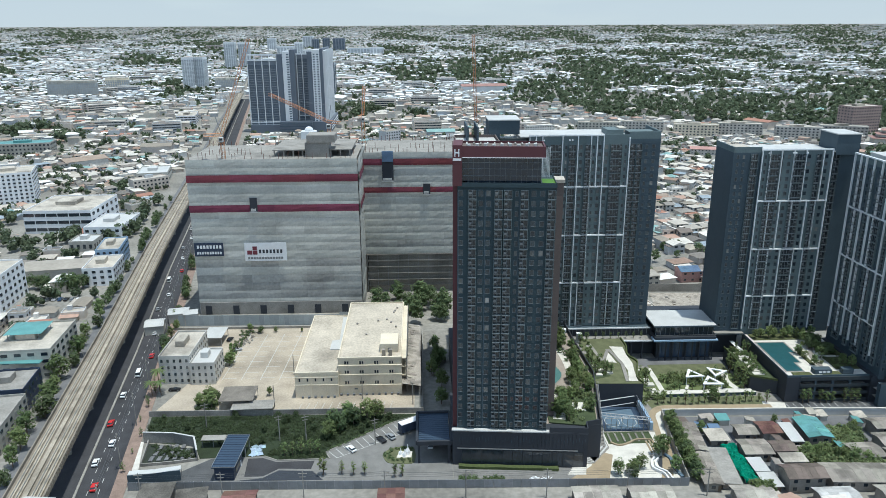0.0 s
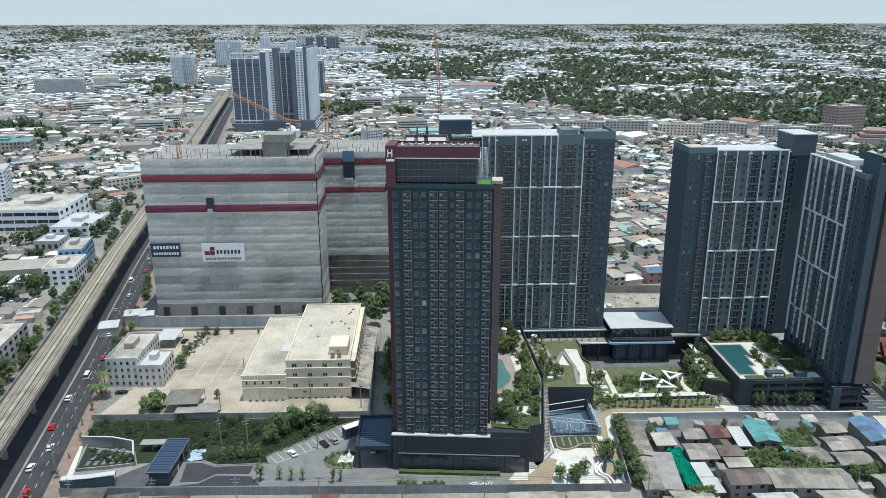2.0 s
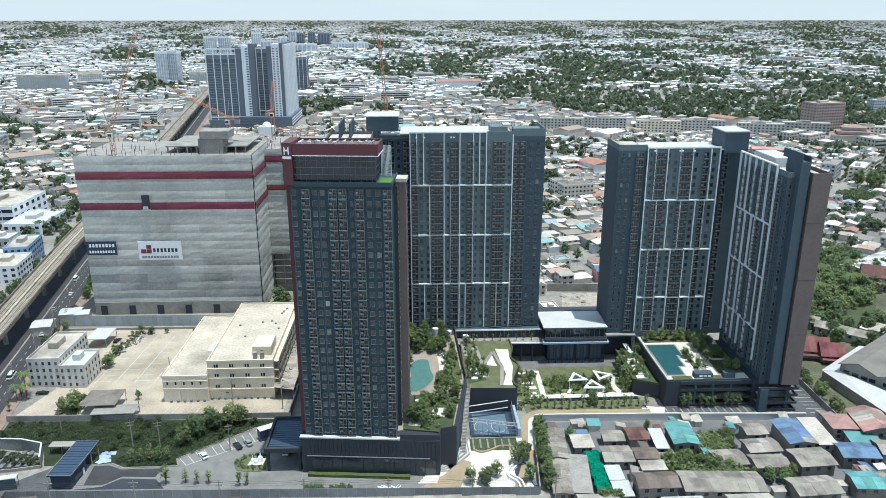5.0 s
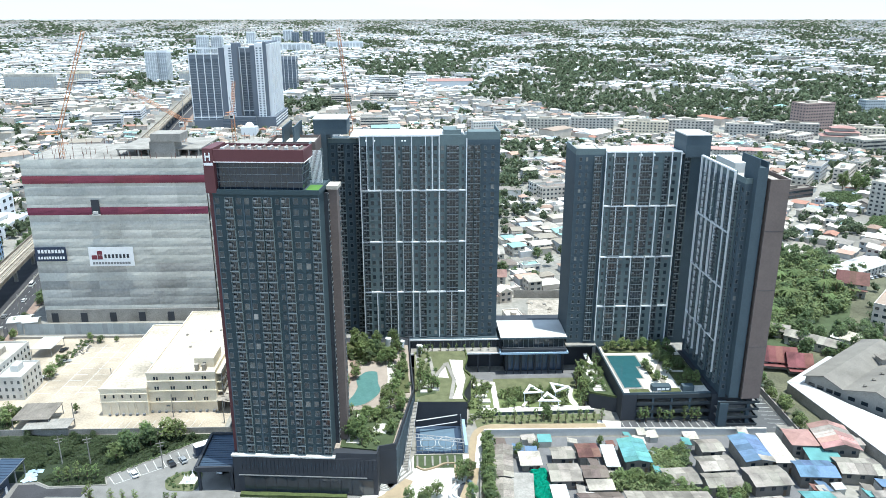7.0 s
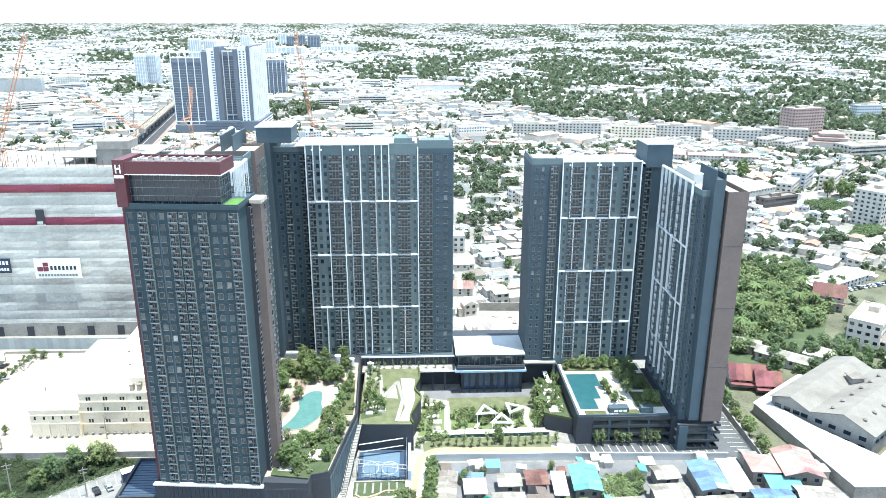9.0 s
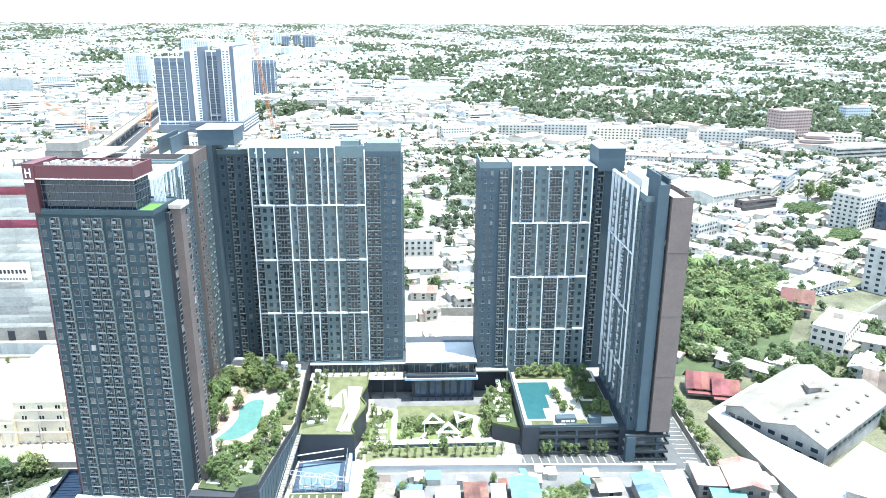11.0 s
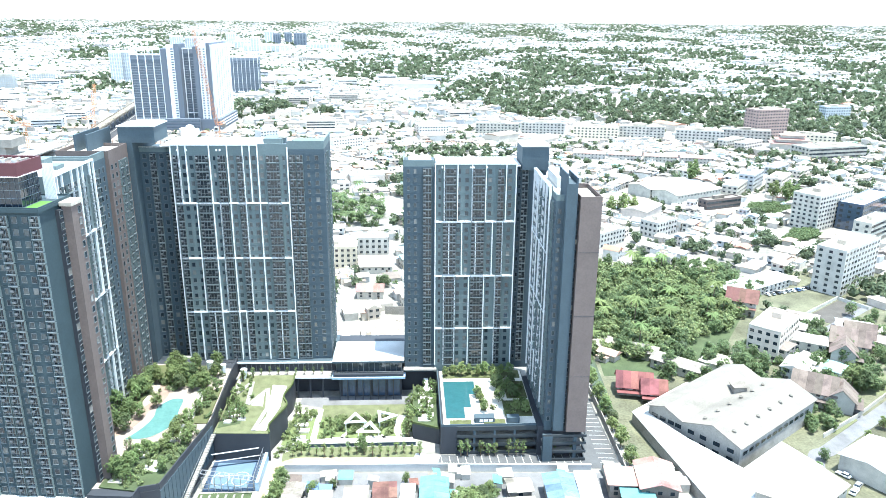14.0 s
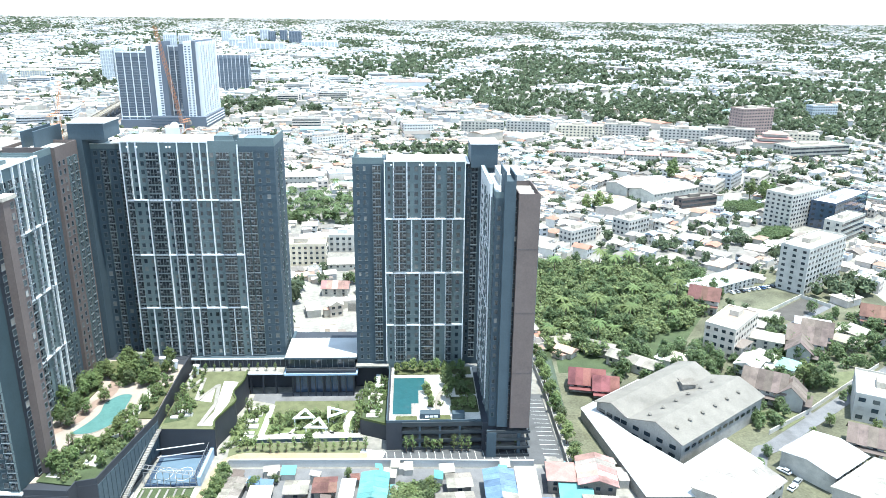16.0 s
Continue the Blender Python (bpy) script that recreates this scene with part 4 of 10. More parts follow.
def ball_court():
    t = thing("basketball_court", "sunken blue basketball court inside a steel mesh cage", "court")
    part("floor", boxes((54.4, 214.5, 0.02, 70.0, 230.9, 0.25)), M["court"], t)
    part("playing_field", boxes((55.8, 215.6, 0.252, 67.5, 229.0, 0.27)), M["court_light"], t, "light blue playing area")
    for cx in (58.5, 64.5):
        bm = bmesh.new()
        pts = [(cx + 2.6 * math.cos(a), 220.5 + 3.6 * math.sin(a)) for a in [2 * math.pi * i / 24 for i in range(24)]]
        for i in range(24):
            a, b = pts[i], pts[(i + 1) % 24]
            k = 0.94
            prism(bm, [a, b, (cx + (b[0] - cx) * k, 220.5 + (b[1] - 220.5) * k), (cx + (a[0] - cx) * k, 220.5 + (a[1] - 220.5) * k)], 0.272, 0.285)
        part("court_line", bm, M["white_line"], t)
    part("court_line", boxes((55.8, 222.2, 0.272, 67.5, 222.35, 0.285)), M["white_line"], t)
    for x, y in [(54.6 + i * 1.9, 214.6) for i in range(9)] + [(69.8, 214.6 + i * 2.0) for i in range(1, 9)]:
        part("fence_post", boxes((x - 0.07, y - 0.07, 0.25, x + 0.07, y + 0.07, 5.0)), M["steel"], t)
    for z in (1.2, 2.6, 4.9):
        part("fence_rail", boxes((54.5, 214.55, z, 69.9, 214.65, z + 0.09)), M["steel"], t)
        part("fence_rail", boxes((69.75, 214.7, z, 69.85, 230.9, z + 0.09)), M["steel"], t)
    a, b = Vector((53.9, 217.2, 5.2)), Vector((70.0, 213.6, 5.0))
    for s in (-1.0, 1.0):
        bm = bmesh.new(); tube(bm, a + Vector((0, s, 0)), b + Vector((0, s, 0)), 0.16, seg=4)
        part("truss_chord", bm, M["steel"], t)
    for i in range(12):
        p = a.lerp(b, i / 11)
        part("truss_rung", boxes((p.x - 0.09, p.y - 0.9, p.z - 0.1, p.x + 0.09, p.y + 0.9, p.z + 0.08)), M["steel"], t)
    for z in (2.2, 4.9):
        bm = bmesh.new(); tube(bm, (54.6, 226.6, z), (68.6, 229.4, z + 0.4), 0.2, seg=4)
        part("cross_beam", bm, M["white_roof"] if z > 3 else M["steel"], t)
    part("blue_strip", boxes((70.2, 214.5, 0.02, 71.2, 230.5, 3.0)), M["blue_fascia"], t)
    return t


ball_court()


def side_stair():
    t = thing("staircase", "long grey concrete outdoor stair beside the podium wall", "staircase")
    a, b = Vector((49.9, 204.0, 0.3)), Vector((53.4, 231.0, 9.6))
    n = 48
    me = None
    for i in range(n):
        p = a.lerp(b, i / n)
        if me is None:
            bm = boxes((0.4, 0, -0.25, 1.9, 0.62, 0.0))
            me = bpy.data.meshes.new("step"); bm.to_mesh(me); bm.free(); me.materials.append(M["concrete"])
        share("step", me, t, pose(p.x, p.y, p.z + 0.2, 0, 0, -8))
    bm = bmesh.new()
    for s in (0.35, 1.95):
        tube(bm, a + Vector((s, 0, 1.1)), b + Vector((s, 0, 1.1)), 0.07)
    part("handrail", bm, M["steel"], t)
    bm = bmesh.new()
    tube(bm, a + Vector((1.3, 0.2, -0.3)), b + Vector((1.3, 0.2, -0.5)), 0.3, seg=4)
    part("stringer", bm, M["dark"], t)


side_stair()


# ---- courtyard garden ----
def patch(name, outline, z, m, label, category, h=0.03):
    return tagged(mesh_object(name, prism_bm(outline, z - h, z), m), label, category, kind="structure")


patch("pavement_forecourt", [(88, 262), (118, 262), (118, 271.4), (76, 271.4), (76, 266)], 0.03, M["drive"], "dark stone forecourt before the lobby", "pavement")
patch("lawn_court", [(84.5, 256), (116, 256), (116, 264.8), (84.5, 264.8)], 0.07, M["grass"], "sunlit mown lawn in the courtyard", "lawn")
patch("garden_bed_court", [(84.5, 240), (116, 240), (116, 255.9), (84.5, 255.9)], 0.06, M["bed_light"], "planted garden bed in the courtyard", "garden")
patch("garden_bed_side", [(73.5, 239), (83, 239), (83, 262), (75.5, 262)], 0.05, M["bed_light"], "planted bed with stone terraces", "garden")
for nm, pts, w in (("path_court", [(83.6, 240), (83.9, 250), (84.0, 262)], 2.0), ("path_court_cross", [(85, 241), (93, 242.5), (97, 240.5), (106, 243), (116, 241)], 1.8),
                   ("path_court_east", [(114, 240.5), (111.5, 249), (113.5, 257)], 2.4), ("path_court_mid", [(93, 242.5), (96, 247), (104, 246), (108, 242)], 1.1)):
    tagged(mesh_object(nm, ribbon(pts, w, 0.05, 0.10), M["white_paving"]), "white paved garden path", "path", kind="structure")
for i, (x, y, w, d) in enumerate(((76, 258, 4, 2.2), (78.2, 254, 3.6, 2.2), (76.4, 250, 4.6, 2.0), (77.6, 246, 4.2, 2.4), (76.8, 242, 4.4, 1.8))):
    ob = mesh_object("stone_terrace", rbox(x, y, 0.04, x + w, y + d, 0.7, 0.06), M["white_paving"])
    tagged(ob, "low white stone terrace in the planting", "terrace", "stone terraces")


def triangle_frame(x, y, turn, size):
    """A white triangular pergola: three flat beams on slim posts."""
    t = thing("triangle_pergola", "white triangular pergola frame over garden seats", "pergola", "triangle pergolas", at=pose(x, y, 0.06, 0, 0, turn))
    P = [Vector((size * math.cos(a), size * math.sin(a), 0)) for a in (radians(90), radians(210), radians(330))]
    k = 0.55
    for i in range(3):
        a, b = P[i], P[(i + 1) % 3]
        bm = bmesh.new()
        prism(bm, [(a.x, a.y), (b.x, b.y), (b.x * k, b.y * k), (a.x * k, a.y * k)], 3.4, 3.75)
        bmesh.ops.recalc_face_normals(bm, faces=bm.faces[:])
        part("beam", bm, M["white"], t)
        c = P[i] * 0.82
        part("post", boxes((c.x - 0.14, c.y - 0.14, 0, c.x + 0.14, c.y + 0.14, 3.398)), M["white"], t)
    part("seat", boxes((-0.9, -0.9, 0, 0.9, 0.9, 0.45)), M["white_paving"], t)


triangle_frame(97.4, 248.8, 4, 4.5)
triangle_frame(107.4, 250.6, 34, 4.6)
triangle_frame(102.4, 242.6, -3, 4.7)


def wall_run(name, pts, h, t, m, label, cap=None):
    ob = thing(name, label, "wall", kind="structure")
    part("wall_panel", line_wall(pts, 0, h, t), m, ob)
    if cap:
        part("coping", line_wall(pts, h + 0.002, h + 0.16, t + 0.25), cap, ob)
    return ob


wall_run("wall_garden_front", [(77.5, 237.6), (118, 238.2)], 1.3, 0.5, M["dark"], "low dark garden wall with white coping", M["white_paving"])
tagged(mesh_object("path_garden_front", ribbon([(78.5, 239.3), (98, 239.2), (117, 239.6)], 1.9, 0.1, 1.38), M["white_paving"]), "white raised garden walk", "path", kind="structure")
wall_run("wall_perimeter_east", [(77.3, 224.0), (121, 223.2), (160, 221.6), (172.5, 221.2)], 2.6, 0.35, M["white_roof"], "long white boundary wall", M["white_paving"])
wall_run("wall_perimeter_side", [(77.2, 223.8), (74.6, 204), (72.6, 183.2)], 2.6, 0.35, M["concrete"], "grey boundary wall beside the old houses")
patch("lawn_strip_front", [(75.5, 228.6), (119, 230.4), (120, 237.3), (79, 237.2), (75, 234)], 0.05, M["grass"], "grass strip with a row of young trees", "lawn")
tagged(mesh_object("path_tan", ribbon([(67.0, 186), (71.5, 200), (73.3, 214), (74.6, 224), (78.5, 229.2), (88, 229.8), (120, 228.9)], 3.4, 0.02, 0.09), M["tan"]), "curved tan footpath round the garden", "path", kind="structure")
tagged(mesh_object("path_white", ribbon([(74.0, 206), (75.6, 218), (78.0, 225.8), (90, 226.3), (121, 225.9)], 2.6, 0.02, 0.10), M["white_paving"]), "white footpath along the boundary wall", "path", kind="structure")
patch("parking_strip", [(120, 224.4), (182.8, 222.6), (182.8, 268), (172.8, 268), (172.8, 231.5), (120.5, 232)], 0.04, M["strip_asphalt"], "grey asphalt parking strip with white bay lines", "parking")
patch("pavement_white_corner", [(116, 224.6), (124, 224.2), (126, 231.6), (118, 233)], 0.06, M["white_paving"], "pale paved corner", "pavement")


def bay_lines(name, rows, label):
    t = thing(name, label, "marking", kind="structure")
    for x0, y0, x1, y1, w in rows:
        part("line", line_wall([(x0, y0), (x1, y1)], 0.042, 0.055, w), M["white_line"], t)


bay_lines("marking_strip", [(126.5 + i * 2.6, 225.2, 126.1 + i * 2.6, 230.9, 0.2) for i in range(18)], "white parking bay lines")
bay_lines("marking_east", [(176.8, 226 + i * 2.7, 182.2, 225.6 + i * 2.7, 0.2) for i in range(15)], "white parking bay lines")
wall_run("wall_east", [(183.2, 220), (184.0, 262), (183.0, 330)], 2.4, 0.3, M["concrete"], "concrete boundary wall along the east drive")

# lower terrace beside the pool podium
t_ = thing("terrace", "stepped planted terrace with white paths below the pool deck", "terrace")
slab("wall", [(117.0, 242), (125.9, 238), (125.9, 268), (117.4, 268)], 0, 5.6, M["darkest"], t_)
slab("bed", [(117.3, 242.5), (125.6, 239), (125.6, 267.6), (117.6, 267.6)], 5.602, 5.8, M["scrub"], t_)
part("upstand", line_wall([(117.3, 268), (117.1, 242), (125.8, 238.2)], 5.602, 6.4, 0.35), M["hedge"], t_)
for i in range(8):
    part("step", boxes((119.0 + (i % 2) * 0.8, 243.0 + i * 3.0, 5.802, 123.4 + (i % 2) * 0.8, 245.4 + i * 3.0, 5.95)), M["white_paving"], t_)

# street-side forecourt
patch("driveway", [(-96, 188), (0.8, 187), (0.8, 226), (-8, 229), (-19, 223.4), (-40.7, 205.4), (-38.8, 201.6), (-55.7, 201.2), (-60.4, 203.8), (-77.2, 203.3), (-86, 195.5), (-96, 191)], 0.03, M["driveway"], "grey paved driveway of the condominium", "driveway")
patch("pavement_plaza", [(36, 186.0), (71.8, 184.4), (73.2, 213.5), (54, 214), (48, 200), (43, 196)], 0.04, M["white_paving"], "bright paved plaza with planted pockets", "pavement")
patch("path_front", [(1, 185.8), (40, 184.6), (40, 193.2), (1, 196.4)], 0.06, M["driveway"], "pale concrete walk before the podium", "path")
hedge_ = turned((3.0, 194.7, 0.05, 34.5, 196.2, 1.0))
bmesh.ops.subdivide_edges(hedge_, edges=hedge_.edges[:], cuts=7, use_grid_fill=True)
for v_ in hedge_.verts:
    v_.co += noise.noise_vector(v_.co * 1.7) * 0.16
tagged(mesh_object("hedge", hedge_, M["hedge"]), "low clipped hedge before the black shopfront", "hedge")
_r = random.Random(12)
for i in range(16):
    bm = bmesh.new()
    a_ = _r.uniform(0, 3.14)
    tube(bm, (-0.9 * math.cos(a_), -0.5 * math.sin(a_), 0.14), (0.9 * math.cos(a_), 0.5 * math.sin(a_), _r.uniform(0.14, 0.5)), 0.13, seg=8)
    ob = mesh_object("white_pipe", bm, M["white"]); ob.matrix_basis = pose(_r.uniform(24.5, 32.5), _r.uniform(186.6, 188.4), 0.08 + 0.05 * (i % 5))
    tagged(ob, "white pipe length in a loose heap", "pipe", "pipe heap")
patch("plaza_ramp", [(36, 186.5), (49, 186.2), (53.5, 200), (49.5, 202.5), (45, 194)], 0.10, M["tan"], "tan ramp to the podium side", "ramp")
for i in range(8):
    k = i * 0.42
    out_ = [(43.6, 195.3 + k * 0.3), (46.4 - k * 0.5, 195.4 + k), (53.4 - k, 204.2 + k), (53.0 - k, 211.5), (51.2, 211.5), (48.9, 199.2), (44.2, 197.6)]
    tagged(mesh_object("plaza_step", prism_bm(out_, 0.04 + 0.15 * i, 0.19 + 0.15 * i), M["white_roof"] if i % 2 else M["concrete"]), "pale broad step beside the black podium", "step", "plaza steps")
for i in range(3):
    tagged(mesh_object("plaza_tread", boxes((66.4 + i * 1.1, 200.6 + 0.2 * i, 0.045, 67.0 + i * 1.1, 208.0, 0.2 + 0.12 * i)), M["tan"]), "long tan tread in the white plaza", "step", "plaza treads")
for i in range(5):
    tagged(mesh_object("front_step", boxes((36.6 + 0.5 * i, 189.4 + i * 0.75, 0.07, 42.4 + 0.2 * i, 190.1 + i * 0.75, 0.14 + 0.05 * i)), M["white_paving"]), "white step band before the entrance", "step", "entrance steps")
tagged(mesh_object("planter_edge", ribbon([(54.6, 207.2), (57.0, 205.4), (60.5, 206.6), (64.0, 208.6), (69.0, 208.2)], 0.6, 0.05, 0.5), M["tan"]), "bent tan planter edge", "edge")
for i in range(6):
    tagged(mesh_object("stone_edging", boxes((54.6 + i * 2.4, 207.6, 0.05, 55.2 + i * 2.4, 212.8, 0.3)), M["concrete"]), "pale stone strip in the allotment garden", "strip", "allotment strips")
patch("allotment", [(53.8, 206.5), (69.5, 206.5), (69.5, 213.8), (53.8, 213.8)], 0.06, M["scrub"], "small planted allotment", "garden")
for pts in ([(66.6, 197.6), (64.9, 195.2), (64.2, 191.6), (66.6, 188.6), (67.2, 185.4)], [(67.4, 196.6), (66.0, 194.8), (65.5, 191.9), (67.8, 189.2), (68.5, 185.4)]):
    tagged(mesh_object("garden_wall", ribbon(smooth(pts, 5), 0.5, 0.05, 0.95), M["white"]), "curving white wall round the sunken garden", "wall", "curving garden walls")
patch("sunken_garden", smooth([(66.6, 192.0), (67.0, 196.4), (69.4, 198.8), (70.6, 195.6), (69.6, 191.6), (67.8, 190.4), (66.6, 192.0)], 4)[:-1], 0.08, M["darkest"], "dark sunken garden pool", "garden")
tagged(mesh_object("slide", ribbon(smooth([(70.2, 199.2), (71.4, 196.8), (71.0, 192.6), (72.0, 186.6)], 5), 0.9, 0.05, 0.7), M["court_light"]), "pale blue curving play slide", "slide")
tagged(mesh_object("boulder", rbox(65.4, 197.4, 0.05, 67.0, 199.2, 0.9, 0.4), M["concrete"]), "rounded grey boulder beside the curving wall", "boulder")


def fence_front():
    t = thing("fence", "long grey metal site fence along the lane", "fence")
    a, b = Vector((-98, 186.8)), Vector((72.4, 182.6))
    n = 60
    for i in range(n):
        p, q = a.lerp(b, (i + 0.02) / n), a.lerp(b, (i + 0.98) / n)
        part("panel", line_wall([(p.x, p.y), (q.x, q.y)], 0.05, 2.9, 0.08), M["fence"], t)
        part("post", boxes((p.x - 0.1, p.y - 0.12, 0, p.x + 0.02, p.y + 0.12, 3.05)), M["steel"], t)


M["fence"] = mat("grey_fence_sheet", (0.24, 0.25, 0.265), 0.6, 0.18, 0.5, random_per="object", spread=0.12, metal=0.2)
fence_front()


def gatehouse():
    t = thing("gatehouse", "dark blue gatehouse with a long ribbed metal roof", "gatehouse")
    bm = boxes((-3.0, -8.6, 0, 3.0, 1.0, 4.6))
    part("wall", bm, M["navy"], t)
    part("roof", boxes((-3.6, -9.4, 4.602, 3.6, 9.4, 5.0)), M["navy_roof"], t, "ribbed dark blue roof")
    for i in range(14):
        part("roof_rib", boxes((-3.6, -9.2 + i * 1.4, 5.002, 3.6, -9.1 + i * 1.4, 5.1)), M["navy"], t)
    part("roof_trim", line_wall([(-3.6, -9.4), (3.6, -9.4), (3.6, 9.4), (-3.6, 9.4)], 5.002, 5.16, 0.14, True), M["steel"], t)
    for x, y in ((-3.2, 8.8), (3.2, 8.8), (3.2, 4.0), (-3.2, 4.0)):
        part("column", boxes((x - 0.15, y - 0.15, 0, x + 0.15, y + 0.15, 4.598)), M["steel"], t)
    part("window", boxes((3.002, -6.5, 1.2, 3.06, -2.0, 2.8)), M["window"], t)
    part("door", boxes((3.002, -1.4, 0.02, 3.07, -0.4, 2.1)), M["white"], t)
    t.matrix_basis = pose(-69.8, 199.8, 0, 0, 0, -2)


M["navy"] = mat("navy_metal_wall", (0.035, 0.05, 0.085), 0.5, 0.15, 0.5)
M["navy_roof"] = mat("navy_ribbed_roof", (0.055, 0.085, 0.13), 0.4, 0.12, 0.5, metal=0.3)
gatehouse()


def porte_cochere():
    t = thing("porte_cochere", "black drop-off canopy with a louvred roof", "canopy")
    part("roof_frame", line_wall([(-10.4, 197.6), (0.6, 197.6), (0.6, 216.2), (-10.4, 216.2)], 6.8, 8.3, 0.8, True), M["darkest"], t)
    for i in range(14):
        y = 198.4 + i * 1.26
        part("louvre", boxes((-9.9, y, 7.5, 0.1, y + 1.05, 7.62)), M["navy_roof"], t)
    part("ceiling", boxes((-9.9, 198.1, 7.0, 0.1, 215.7, 7.2)), M["darkest"], t)
    for x, y in ((-9.8, 198.2), (-9.8, 215.6), (-0.2, 215.6), (-0.2, 198.2)):
        part("column", boxes((x - 0.4, y - 0.4, 0, x + 0.4, y + 0.4, 6.998)), M["darkest"], t)


porte_cochere()

# ---- building under construction ----
def sheet(tower, m, w, z0, z1, material, name="mesh_sheet", rows=1, cols=1, proud=0.25):
    """Hung netting: sheets that sag a little between their ties."""
    for r in range(rows):
        for c in range(cols):
            bm = bmesh.new()
            x0, x1 = w * c / cols, w * (c + 1) / cols
            a, b = z0 + (z1 - z0) * r / rows, z0 + (z1 - z0) * (r + 1) / rows
            nx, nz = 6, 3
            g = [[bm.verts.new((x0 + (x1 - x0) * i / nx, -proud - 0.11 * math.sin(math.pi * j / nz) * (0.5 + random.random()) - 0.08 * random.random(), a + (b - a) * j / nz)) for i in range(nx + 1)] for j in range(nz + 1)]
            for j in range(nz):
                for i in range(nx):
                    bm.faces.new((g[j][i], g[j][i + 1], g[j + 1][i + 1], g[j + 1][i]))
            bm.transform(m)
            part(name, bm, material, tower)


def site_block(x0, y0, x1, y1, top, rows, reds, label, open_base=0.0):
    t = thing("construction_building", label, "construction site", "buildings under construction")
    zb = open_base
    for f in range(int(top / 3.3)):
        part("floor_slab", boxes((x0 + 0.3, y0 + 0.3, f * 3.3, x1 - 0.3, y1 - 0.3, f * 3.3 + 0.3)), M["concrete"], t)
    part("inner_wall", boxes((x0 + 1.2, y0 + 1.2, 0, x1 - 1.2, y1 - 1.2, top - 0.6)), M["concrete"], t)
    h = (top - zb) / rows
    for r in range(rows):
        z = zb + r * h
        sheet(t, rotated(x0, y0, 0), x1 - x0, z + 0.02, z + h - 0.02, M["mesh_dark"] if z < 27 and random.random() < 0.8 else M["mesh"], cols=6)
        sheet(t, rotated(x1, y0, 90), y1 - y0, z + 0.02, z + h - 0.02, M["mesh_dark"] if z < 27 and random.random() < 0.8 else M["mesh"], cols=3)
    for z0, z1 in reds:
        sheet(t, rotated(x0, y0, 0), x1 - x0, z0, z1, M["mesh_red"], "maroon_band", cols=4, proud=0.75)
        sheet(t, rotated(x1, y0, 90), y1 - y0, z0, z1, M["mesh_red"], "maroon_band", cols=2, proud=0.75)
    # rods and formwork on the top slab
    bm = bmesh.new()
    n = int((x1 - x0) / 2.2)
    for i in range(n):
        for y in (y0 + 1.5, y0 + 14, y1 - 3):
            if random.random() < 0.7:
                x = x0 + 1 + (x1 - x0 - 2) * i / n + random.uniform(-0.6, 0.6)
                tube(bm, (x, y, top - 0.6), (x, y, top + random.uniform(1.6, 3.4)), 0.11, seg=4)
    part("rebar", bm, M["rust_roof"], t, "rusty upright bars")
    part("top_slab", boxes((x0 + 0.5, y0 + 0.5, top - 0.598, x1 - 0.5, y1 - 0.5, top - 0.2)), M["concrete"], t)
    return t


K = site_block(-115.8, 329.0, -37.0, 372.0, 76.0, 19, ((65.4, 68.8), (51.2, 54.6)), "half-built tower wrapped in grey netting with maroon bands")
K2 = site_block(-36.6, 356.5, 12.0, 398.0, 74.0, 14, ((67.6, 70.8), (53.6, 56.4)), "half-built wing wrapped in grey netting above open scaffold", open_base=21.0)


